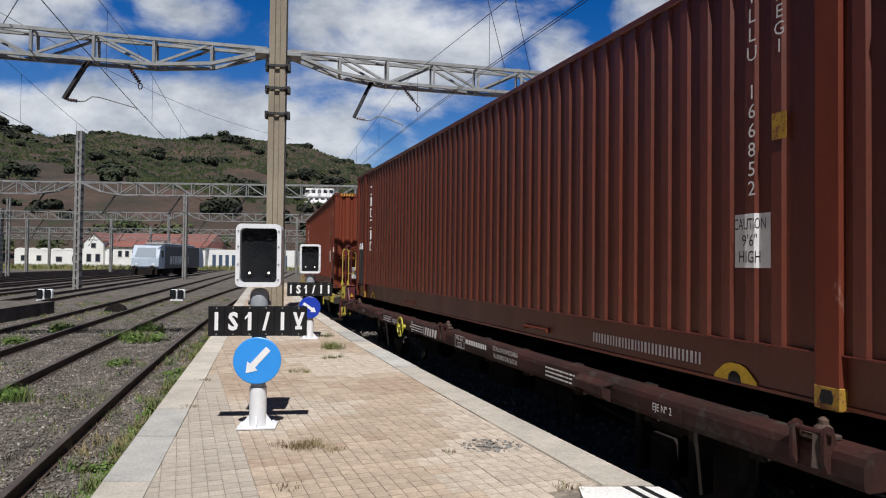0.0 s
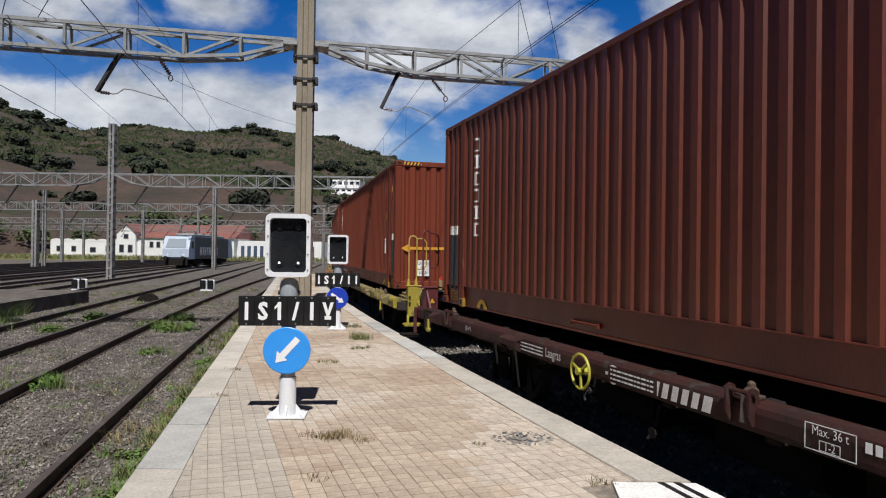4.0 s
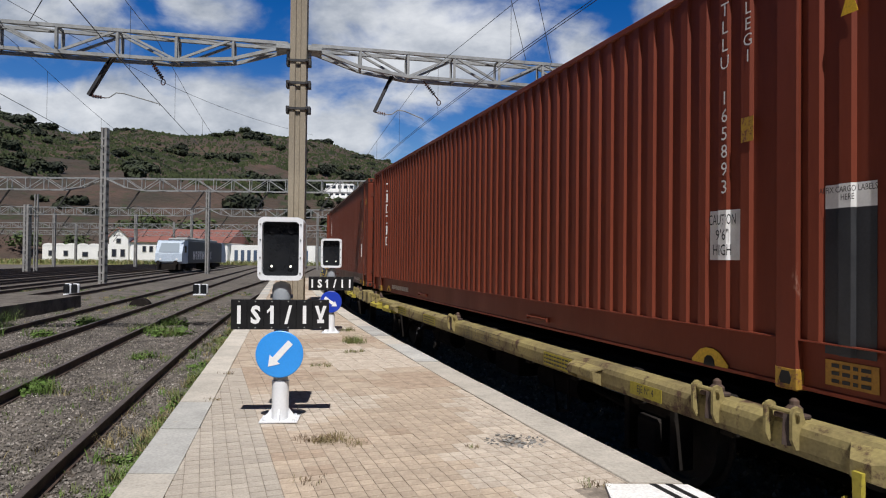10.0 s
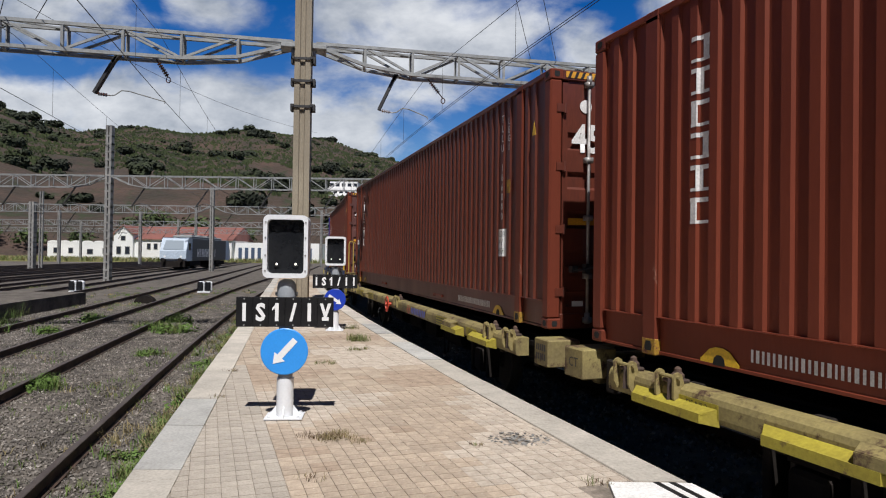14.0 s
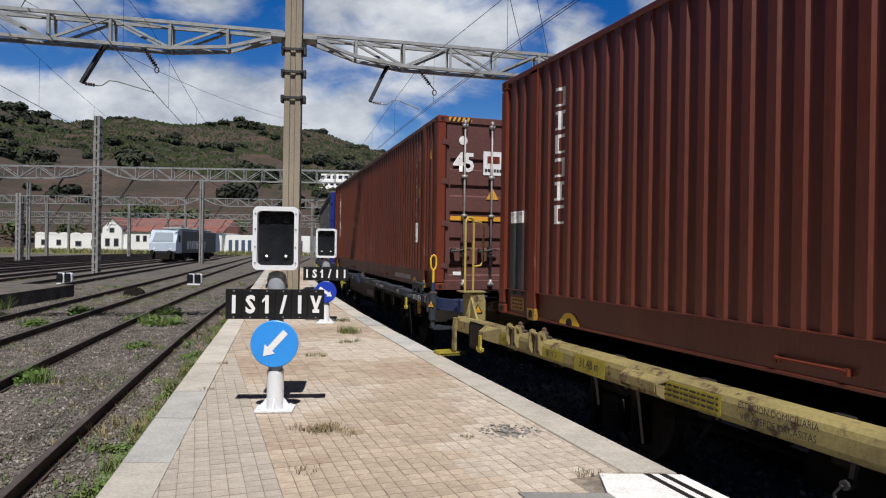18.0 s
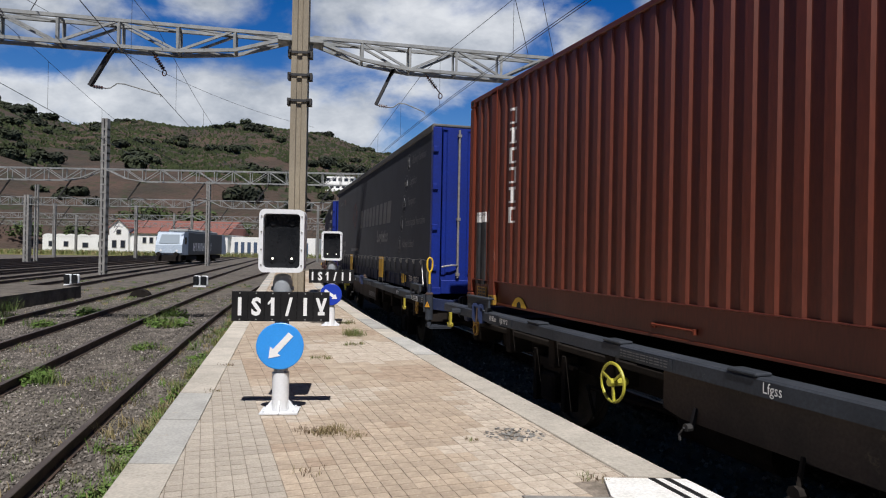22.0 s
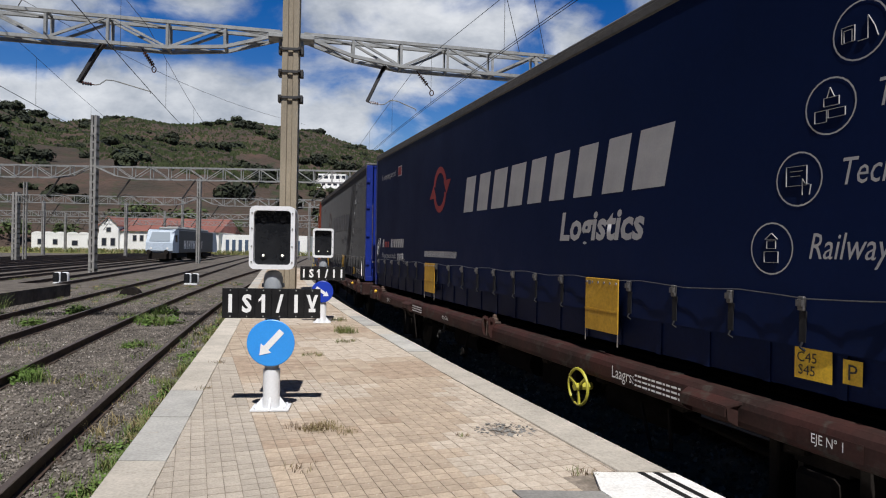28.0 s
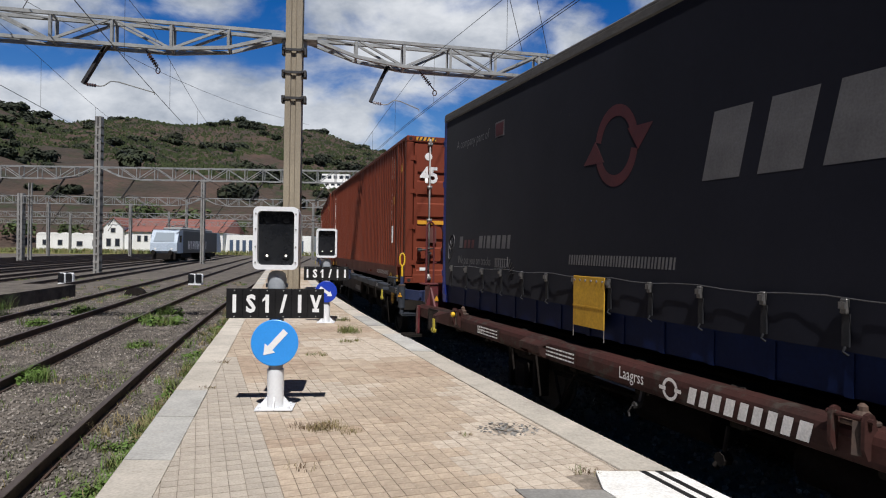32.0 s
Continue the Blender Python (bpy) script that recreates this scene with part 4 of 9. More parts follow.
for k in range(19):
    g.cbox(-0.19, 0.19, -0.15, -0.13, 0.5 + k * 0.40, 0.58 + k * 0.40, 0.006)
    g.cbox(-0.19, 0.19, 0.13, 0.15, 0.5 + k * 0.40, 0.58 + k * 0.40, 0.006)
cm = part("battened_column", g, M_MASTSTEEL, gan, "grey battened steel column")
cm.matrix_local = pose(9.8, beam_y(9.8), 0, 0, 0, -55)
g = Geo()
g.cyl((-0.3, 0, 7.75), (0.4, 0, 7.85), 0.03, 6)
for k in range(3):
    g.cyl((0.2 + 0.06 * k, 0, 7.80), (0.23 + 0.06 * k, 0, 7.81), 0.06, 8)
part("top_insulator", g, M_GREYCAP, gan).matrix_local = pose(9.95, beam_y(9.95), 0)

# yard gantries farther off
def yard_gantry(y, x0, x1, zlow, zhigh, legs, slope=0.0, lattice=False):
    q = thing("gantry", pose(0, 0, 0), "grey lattice gantry across the yard tracks", "gantry", "overhead line gantries")
    for a, b in zip(x0, x1):
        lattice_beam("lattice_beam", q, (a, y + slope * a), (b, y + slope * b), zlow, zhigh, 0.5, 1.25, M_GALV, (True, True), 0.062)
    for x, top, w in legs:
        g = Geo()
        if lattice or w < 0.35:
            for sx in (-1, 1):
                g.box(x + sx * w / 2 - 0.05, x + sx * w / 2 + 0.05, y - 0.1, y + 0.1, BED - 0.05, top)
            m = int((top - BED) / 0.7)
            for k in range(m):
                s = 1 if k % 2 else -1
                g.beam((x - s * w / 2, y, BED + 0.7 * k), (x + s * w / 2, y, BED + 0.7 * (k + 1)), 0.04, 0.04)
        else:
            for sx in (-1, 1):
                g.cbox(x + sx * w * 0.3 - w * 0.2, x + sx * w * 0.3 + w * 0.2, y - w / 2, y + w / 2, BED - 0.05, top, 0.01)
            for k in range(int((top - BED) / 0.55)):
                g.box(x - w / 2, x + w / 2, y - w / 2 - 0.01, y + w / 2 + 0.01, BED + 0.2 + 0.55 * k, BED + 0.32 + 0.55 * k)
        part("mast", g, M_CONC_GREY, q)
    # hangers of the overhead line
    xs = [a + (b - a) * (k + 0.5) / max(1, round(abs(b - a) / 4.4)) for a, b in zip(x0, x1) for k in range(max(1, round(abs(b - a) / 4.4)))]
    for x in xs:
        g = Geo()
        g.beam((x, y, zlow), (x - 0.9, y, zlow - 1.3), 0.10, 0.07)
        g.tube([(x - 0.9, y, zlow - 1.3), (x - 0.3, y, zlow - 1.05), (x + 0.5, y, zlow - 1.25)], 0.03, 5)
        part("drop_bracket", g, M_DARKSTEEL, q)
    return q


yard_gantry(45.0, (-62, -23.4, ), (-23.9, -1.0), 5.95, 6.78, [(-23.65, 10.3, 0.42)])
yard_gantry(73.0, (-75, -26.4), (-26.8, -6.0), 5.9, 6.75, [(-26.6, 8.95, 0.42), (-47.0, 7.0, 0.6), (-46.0, 8.2, 0.3)])
yard_gantry(103.0, (-95, -40.0), (-40.2, -10.0), 5.6, 6.4, [(-49.0, 8.0, 0.4), (-40.1, 9.0, 0.35), (-20.0, 8.5, 0.35), (-62.0, 8.0, 0.4)])
yard_gantry(132.0, (-100,), (-15.0,), 5.4, 6.2, [(-75.0, 7.5, 0.4), (-55.0, 8.2, 0.35), (-35.0, 8.0, 0.35), (-28.0, 8.0, 0.35)])


# wires
def wire(name, pts, r, label):
    g = Geo()
    g.tube(pts, r, 5)
    return part(name, g, M_WIRE, LINE, label)


LINE = thing("overhead_line", pose(0, 0, 0), "thin dark contact and messenger wires over the tracks", "wire")
def catenary(pos, s0, s1, zc, zm, sag, span0, span, twin=True):
    n = 44
    ss = [s0 + (s1 - s0) * k / n for k in range(n + 1)]
    for dx in ((-0.03, 0.03) if twin else (0,)):
        wire("contact_wire", [(pos(s)[0] + dx, pos(s)[1], zc) for s in ss], 0.006 if twin else 0.008, "")
    def zmess(s):
        u = ((s - span0) / span) % 1.0
        return zm - sag * 4 * u * (1 - u)
    wire("messenger_wire", [(pos(s)[0], pos(s)[1], zmess(s)) for s in ss], 0.006, "")
    s = s0 + 2
    while s < s1:
        p = pos(s)
        wire("dropper", [(p[0], p[1], zc), (p[0], p[1], zmess(s))], 0.004, "")
        s += 4.6


def train_wire(s):
    p, _ = along(s, WIDE / 2 + 0.1)
    return p.x, p.y


def left_wire(y):
    return far_x(near_line, y) - 0.05, y


def second_wire(y):
    return far_x(second_line, y), y


catenary(train_wire, -14, 60, 5.05, 6.35, 0.55, 12.3, 32)
catenary(left_wire, -8, 75, 5.05, 6.45, 0.6, 15.0, 30, False)
catenary(second_wire, -8, 75, 5.05, 6.45, 0.6, 15.0, 30, False)
wire("feeder_wire", [(-14 + 0.35 * k, 10 + k * 2.2, 9.6 - 1.1 * math.sin(math.pi * k / 15)) for k in range(16)], 0.008, "")
wire("stay_wire", [(-23.6, 45, 9.9), (-14.0, 62, 3.5)], 0.02, "")
wire("feeder_wire", [(-1.6, 2.0, 11.0), (2.9, 17.4, 6.75)], 0.008, "")
wire("feeder_wire", [(-2.0, 2.0, 11.0), (2.2, 17.3, 6.75)], 0.008, "")
wire("feeder_wire", [(10.2, 19.1, 7.8), (24.0, 8.0, 8.4)], 0.010, "")
wire("feeder_wire", [(10.2, 19.1, 7.5), (24.0, 8.0, 7.9)], 0.010, "")
wire("feeder_wire", [(10.2, 19.1, 7.8), (3.0, 40.0, 7.3)], 0.010, "")
wire("stay_wire", [(-10.3, beam_y(-10.3), 6.75), (-6.0, 10.0, 9.6)], 0.010, "")
wire("stay_wire", [(-9.6, beam_y(-9.6), 6.75), (-4.0, 10.0, 9.4)], 0.010, "")
# ---- the train: containers and curtain-sided swap bodies on flat wagons ----
# seconds and metres run
RUN = [(0, -14.68), (0.5, -14.12), (1, -13.55), (2, -12.28), (3, -10.97), (3.5, -10.27), (5.5, -7.03), (6, -6.12), (7, -4.2), (7.5, -3.21),
       (8, -2.18), (8.5, -1.11), (9, 0), (9.5, 1.17), (10, 2.36), (11, 4.81), (12, 7.34), (13, 10.03), (14, 12.92), (14.5, 14.31), (16.5, 20.42),
       (17, 22.08), (18, 25.53), (19, 29.15), (20, 32.82), (21, 36.54), (22, 40.52), (23, 44.72), (24, 49.05), (25, 53.45), (25.5, 55.74),
       (27.5, 65.2), (28, 67.63), (29, 72.59), (30, 77.59), (31, 82.68), (32, 87.83)]
LEN, TALL = 13.716, 2.896
HL, HW = LEN / 2, WIDE / 2
DECK = 1.155                      # container floor above the rail head
FRONTS = dict(A=-17.0, B=0.57, D=15.19, F=31.51, H=47.0, I=64.09, J=79.35, K=95.84, L=110.6)


def run_at(t):
    """Distance run, smooth between the rows."""
    k = max(i for i in range(len(RUN) - 1) if RUN[i][0] <= t + 1e-6)
    (t0, s0), (t1, s1) = RUN[k], RUN[k + 1]

    def slope(i):
        a, b = RUN[max(i - 1, 0)], RUN[min(i + 1, len(RUN) - 1)]
        return (b[1] - a[1]) / (b[0] - a[0])
    u, d = (t - t0) / (t1 - t0), t1 - t0
    return (2 * u**3 - 3 * u * u + 1) * s0 + (u**3 - 2 * u * u + u) * d * slope(k) + (-2 * u**3 + 3 * u * u) * s1 + (u**3 - u * u) * d * slope(k + 1)


def unit_pose(front, t):
    """Pose of a wagon whose container starts at front, at t: at the rail head, under the middle of the container."""
    mid = front + LEN / 2 - run_at(t)
    a, _ = along(mid - 5, WIDE / 2)
    b, _ = along(mid + 5, WIDE / 2)
    return Matrix.Translation(((a.x + b.x) / 2, (a.y + b.y) / 2, RAIL)) @ pose(0, 0, 0, 0, 0, -math.degrees(math.atan2(b.x - a.x, b.y - a.y)))


UNITS = []                         # thing, front, lift
WHEELS = []                        # wheelset, place on the wagon
CACHE = {}


def cached(key, make):
    if key not in CACHE:
        CACHE[key] = make()
    return CACHE[key]


def put(name, me, parent, m=None, label=""):
    """A shared mesh as a part."""
    ob = new(name, me)
    ob.parent = parent
    if m is not None:
        ob.matrix_local = m
    return tagged(ob, label) if label else ob


def wave(u0, u1, period, depth, flat_out, flat_in):
    """Corners of a trapezoid corrugation from u0 to u1: (u, inset)."""
    n = max(1, round((u1 - u0) / period))
    p = (u1 - u0) / n
    k = p / period
    fo, fi = flat_out * k, flat_in * k
    sl = (p - fo - fi) / 2
    pts = []
    for i in range(n):
        b = u0 + i * p
        pts += [(b, 0), (b + fo / 2, 0), (b + fo / 2 + sl, depth), (b + fo / 2 + sl + fi, depth), (b + p - fo / 2, 0)]
    return pts + [(u1, 0)]


def sheet(geo, pts, z0, z1, place):
    """An upright sheet along corrugation corners; place(u, inset, z) gives the point."""
    v = [place(u, d, z) for u, d in pts for z in (z0, z1)]
    f = [(2 * i, 2 * i + 2, 2 * i + 3, 2 * i + 1) for i in range(len(pts) - 1)]
    return geo.add(v, f)


# meshes that all containers share
RIB_DEPTH, RIB_STEP, RIB_PITCH, RIB_OUTER = 0.023, 0.017, 0.2142, 0.078
RIB_RUNS = ((-HL + 0.41, 2, -HL + 0.15, -HL + 0.78), (-HL + 1.18, 55, -HL + 0.94, HL - 0.94), (HL - 0.60, 2, HL - 0.78, HL - 0.15))


def rib_run(first, count, lo, hi):
    """Corners of one run of shallow pressing: inner flat, narrow step out, outer flat, narrow step in: (u, inset)."""
    pts = [(lo, 0), (lo + 0.02, 0), (lo + 0.02 + RIB_STEP, RIB_DEPTH)]
    for k in range(count):
        a = first + k * RIB_PITCH            # middle of the step that faces the near end
        for u, d in ((a - RIB_STEP / 2, RIB_DEPTH), (a + RIB_STEP / 2, 0), (a + RIB_STEP / 2 + RIB_OUTER, 0), (a + RIB_STEP * 1.5 + RIB_OUTER, RIB_DEPTH)):
            if pts[-1][0] + 0.002 < u < hi - 0.002:
                pts.append((u, d))
    return pts + [(hi, pts[-1][1])]


def mesh_side(mat):
    g = Geo()
    for run in RIB_RUNS:
        sheet(g, rib_run(*run), 0.31, TALL - 0.06, lambda u, d, z: (-HW + 0.012 + d, u, z))
    return g.mesh("side_panel", mat)


def drape(geo, y0, y1, z0, z1, out=0.003):
    """Film or paint that follows the pressing of the near flank."""
    for run in RIB_RUNS:
        pts = rib_run(*run)
        lo, hi = max(y0, pts[0][0]), min(y1, pts[-1][0])
        if hi - lo < 0.004:
            continue

        def inset(u):
            for (u0, d0), (u1, d1) in zip(pts[:-1], pts[1:]):
                if u0 <= u <= u1:
                    return d0 + (d1 - d0) * (u - u0) / max(u1 - u0, 1e-6)
            return 0.0
        cut = [(lo, inset(lo))] + [q for q in pts if lo + 0.001 < q[0] < hi - 0.001] + [(hi, inset(hi))]
        sheet(geo, cut, z0, z1, lambda u, d, z: (-HW + 0.012 + d - out, u, z))
    return geo


def film(parent, name, y, z, w, h, mat, label="", out=0.003):
    def make():
        return drape(Geo(), y - w / 2, y + w / 2, z - h / 2, z + h / 2, out).mesh(name, mat)
    return put(name, cached((name, y, z, w, h, mat.name), make), parent, None, label)


def mesh_front(mat):
    g = Geo()
    sheet(g, wave(-1.10, 1.10, 0.25, 0.045, 0.11, 0.05), 0.16, TALL - 0.10, lambda u, d, z: (u, -HL + 0.02 + d, z))
    return g.mesh("end_wall", mat)


def mesh_door(mat):
    """One door leaf, its outer face towards -y, from x = 0 to 1.1, with pressed horizontal bands."""
    g = Geo()
    h = TALL - 0.30
    prof = [(0.0, 0)]
    for base in (0.08, 0.52, 0.96, 1.40, 1.84):
        prof += [(base, 0), (base + 0.03, 0.035), (base + 0.17, 0.035), (base + 0.20, 0)]
    prof += [(h, 0)]
    x0, x1, a, b = 0.03, 1.085, 0.09, 1.02
    for (z0, d0), (z1, d1) in zip(prof[:-1], prof[1:]):
        g.add([(a, d0, z0), (b, d0, z0), (b, d1, z1), (a, d1, z1)], [(0, 1, 2, 3)])
    for u0, u1 in ((x0, a), (b, x1)):
        g.box(u0, u1, -0.004, 0.05, 0, h)
    g.box(a, b, -0.002, 0.05, -0.02, 0.0)
    g.box(a, b, -0.002, 0.05, h, h + 0.02)
    return g.mesh("door", mat)


def mesh_rod():
    g = Geo()
    g.cyl((0, 0, 0.05), (0, 0, TALL - 0.12), 0.018, 8)
    for z in (0.06, 0.55, 1.2, 1.85, TALL - 0.2):
        g.box(-0.045, 0.045, -0.028, 0.04, z - 0.03, z + 0.03)
    g.cyl((0, 0, 0.02), (0, 0, 0.14), 0.032, 8)
    g.cyl((0, 0, TALL - 0.2), (0, 0, TALL - 0.1), 0.032, 8)
    return g.mesh("lock_rod", M_ROD, True)


def mesh_handle():
    g = Geo()
    g.tube([(0, -0.02, 0), (0.08, -0.05, 0.01), (0.20, -0.06, -0.02), (0.34, -0.05, -0.03)], 0.016, 6)
    g.box(0.10, 0.16, -0.05, 0.03, -0.06, 0.05)
    g.box(0.26, 0.33, -0.06, 0.03, -0.05, 0.02)
    return g.mesh("door_handle", M_DARKSTEEL)


def mesh_hinge(mat):
    g = Geo()
    g.box(-0.05, 0.06, -0.03, 0.02, -0.045, 0.045)
    g.cyl((-0.045, -0.02, -0.055), (-0.045, -0.02, 0.055), 0.02, 8)
    return g.mesh("hinge", mat)


def mesh_casting(mat):
    """A corner casting whose outer corner is the origin, body towards +x, +y, +z."""
    g = Geo()
    g.cbox(0, 0.16, 0, 0.178, 0, 0.118, 0.012)
    for a, b in (((-0.002, 0.004), (0.05, 0.128)),):
        g.prism([(b[0] + 0.02, 0.03), (b[1] - 0.02, 0.03), (b[1], 0.05), (b[1], 0.075), (b[1] - 0.02, 0.092), (b[0] + 0.02, 0.092), (b[0], 0.075), (b[0], 0.05)], "x", -0.003, 0.01, 1)
    g.prism([(0.055, 0.03), (0.105, 0.03), (0.115, 0.06), (0.105, 0.092), (0.055, 0.092), (0.045, 0.06)], "y", -0.003, 0.01, 1)
    return g.mesh("corner_casting", [mat, M_HOLE])


def mesh_post(mat):
    g = Geo()
    g.cbox(0, 0.15, 0, 0.16, 0.118, TALL - 0.118, 0.02)
    return g.mesh("corner_post", mat)


def mesh_midpost(mat):
    """The post that carries the 40-foot casting, on the near flank, centred on y = 0."""
    g = Geo()
    g.cbox(-HW - 0.004, -HW + 0.10, -0.085, 0.085, 0.10, TALL - 0.05, 0.01)
    g.cbox(-HW - 0.006, -HW + 0.12, -0.09, 0.09, -0.012, 0.13, 0.01, 2)
    g.prism([(-0.035, 0.025), (0.035, 0.025), (0.045, 0.06), (0.03, 0.105), (-0.03, 0.105), (-0.045, 0.06)], "x", -HW - 0.009, -HW, 1)
    g.cbox(-HW - 0.004, -HW + 0.12, -0.09, 0.09, TALL - 0.10, TALL, 0.01)
    return g.mesh("intermediate_post", [mat, M_HOLE, M_CASTING_YEL])


def mesh_rails(mat):
    top, bottom = Geo(), Geo()
    top.cbox(-HW, -HW + 0.07, 0.17 - HL, HL - 0.17, TALL - 0.06, TALL - 0.002, 0.008)
    bottom.prism([(-HW + 0.006, 0.314), (-HW + 0.004, 0.306), (-HW + 0.046, 0.298), (-HW + 0.050, 0.03), (-HW + 0.036, 0.022), (-HW + 0.036, 0.0), (-HW + 0.10, 0.0), (-HW + 0.10, 0.314)], "y", 0.17 - HL, HL - 0.17)
    return top.mesh("top_rail", mat), bottom.mesh("bottom_rail", mat)


def mesh_roof(mat):
    g = Geo()
    pts = wave(0.2 - HL, HL - 0.2, 0.42, 0.02, 0.16, 0.16)
    v = [(x, u, TALL - 0.012 - d) for u, d in pts for x in (-HW + 0.05, HW - 0.05)]
    g.add(v, [(2 * i, 2 * i + 2, 2 * i + 3, 2 * i + 1) for i in range(len(pts) - 1)])
    g.box(-HW + 0.02, HW - 0.02, 0.02 - HL, 0.2 - HL, TALL - 0.11, TALL - 0.006)
    g.box(-HW + 0.02, HW - 0.02, HL - 0.2, HL - 0.02, TALL - 0.11, TALL - 0.006)
    return g.mesh("roof", mat)


def mesh_floor():
    g = Geo()
    g.box(-HW + 0.07, HW - 0.07, 0.18 - HL, HL - 0.18, 0.06, 0.16)
    for k in range(34):
        y = 0.3 - HL + k * 0.4
        g.box(-HW + 0.06, HW - 0.06, y - 0.025, y + 0.025, 0.0, 0.06)
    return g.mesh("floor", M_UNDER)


def mesh_headers(mat):
    g = Geo()
    g.cbox(-1.10, 1.10, -HL + 0.005, -HL + 0.09, TALL - 0.12, TALL - 0.005, 0.01)
    s = Geo()
    s.cbox(-1.10, 1.10, -HL + 0.005, -HL + 0.09, 0.0, 0.17, 0.012)
    return g.mesh("header", mat), s.mesh("sill", mat)


FACE_LEFT = Matrix.Rotation(radians(-90), 4, "Z")       # lettering on the near flank reads towards -y


def on_flank(y, z, out=0.006):
    return Matrix.Translation((-HW - out, y, z)) @ FACE_LEFT


def plate(w, h, mat, name="label", thick=0.003):
    def make():
        g = Geo()
        g.box(-w / 2, w / 2, -thick, 0, -h / 2, h / 2)
        return g.mesh(name, mat)
    return cached((name, w, h, mat.name), make)


def caution_label(parent, m):
    """White warning sheet with black words and a red initial."""
    lb = put("warning_label", plate(0.30, 0.36, M_LABEL, "warning_label"), parent, m, "white height warning label")
    for z, s, h, q in ((0.075, "CAUTION", 0.075, 0.56), (-0.035, "9'6\"", 0.075, 0.8), (-0.145, "HIGH", 0.078, 0.7)):
        put("caption", lettering(s, h, M_BLACK_PAINT, squeeze=q), lb, pose(0, -0.006, z))
    return lb


def emblem_column(parent, y, z, mat, n=6, h=0.20, w=0.17, gap=0.05):
    """A column of plain white bars in the place of the owner's name."""
    def make():
        g = Geo()
        for k in range(n):
            top = z - k * (h + gap)
            drape(g, y - w / 2, y + w / 2, top - 0.035, top)
            drape(g, y - w / 2, y + w / 2, top - h, top - h + 0.025)
            x = y + (-0.3, 0.0, 0.3)[k % 3] * w
            drape(g, x - 0.03, x + 0.03, top - h + 0.025, top - 0.035)
        return g.mesh("owner_mark", mat)
    return put("owner_mark", cached(("col", mat.name, y), make), parent, None, "column of white owner marks")


def bars(parent, m, mat, widths, h, gap, name="marking", slant=0.0, slit=0.0, label=""):
    """A row of plain blocks in the place of a name that is not spelt out."""
    def make():
        g = Geo()
        x = -(sum(widths) + gap * (len(widths) - 1)) / 2
        for k, w in enumerate(widths):
            cells = ((0, w, 0, 1),) if not slit else ((0, w * 0.36, 0, 1), (w * 0.64, w, 0, 1), (w * 0.36, w * 0.64, 1 - slit, 1) if k % 2 else (w * 0.36, w * 0.64, 0.5 - slit / 2, 0.5 + slit / 2))
            for a, b, c, d in cells:
                z0, z1 = -h / 2 + c * h, -h / 2 + d * h
                g.prism([(x + a + z0 * slant, z0), (x + b + z0 * slant, z0), (x + b + z1 * slant, z1), (x + a + z1 * slant, z1)], "y", -0.001, 0)
            x += w + gap
        return g.mesh(name, mat)
    return put(name, cached((name, tuple(widths), h, gap, mat.name, slant, slit), make), parent, m, label)


def number_column(parent, m, s, mat, h=0.09, step=0.115):
    """Characters one under another."""
    ob = put("number", lettering("\n".join(s), h, mat, rows=step / (h / 0.69)), parent, m, "white stencilled container number")
    return ob


def lifting_mark(parent, y):
    def make():
        g = Geo()
        g.prism([(-0.19, -0.06), (0.19, -0.06), (0.19, -0.03), (0.10, 0.05), (0.04, 0.07), (-0.04, 0.07), (-0.10, 0.05), (-0.19, -0.03)], "y", -0.004, 0)
        g.prism([(-0.06, -0.061), (0.06, -0.061), (0.05, -0.01), (0.02, 0.015), (-0.02, 0.015), (-0.05, -0.01)], "y", -0.007, -0.001, 1)
        return g.mesh("grapple_mark", [M_YELLOWMARK, M_HOLE])
    return put("grapple_mark", cached("grapple", make), parent, on_flank(y, 0.075, -0.042), "yellow arched lifting mark")


def hazard_strip(parent, m):
    def make():
        g = Geo()
        g.box(-0.20, 0.20, -0.003, 0, -0.035, 0.035)
        for k in range(5):
            x = -0.18 + k * 0.08
            g.prism([(x, -0.035), (x + 0.035, -0.035), (x + 0.065, 0.035), (x + 0.03, 0.035)], "y", -0.005, 0, 1)
        return g.mesh("hazard_strip", [M_ORANGE, M_BLACK_PAINT])
    return put("hazard_strip", cached("hazard", make), parent, m, "black and amber hazard strip")


def grip_bar(parent, y):
    def make():
        g = Geo()
        g.tube([(0.25, 0.01, 0), (0.25, -0.03, 0), (-0.25, -0.03, 0), (-0.25, 0.01, 0)], 0.011, 6)
        for x in (-0.25, 0.25):
            g.box(x - 0.012, x + 0.012, -0.035, 0.005, -0.03, 0.015)
        return g.mesh("grip_bar", M_REDPOST)
    return put("grip_bar", cached("grip", make), parent, on_flank(y, 0.11, -0.042))


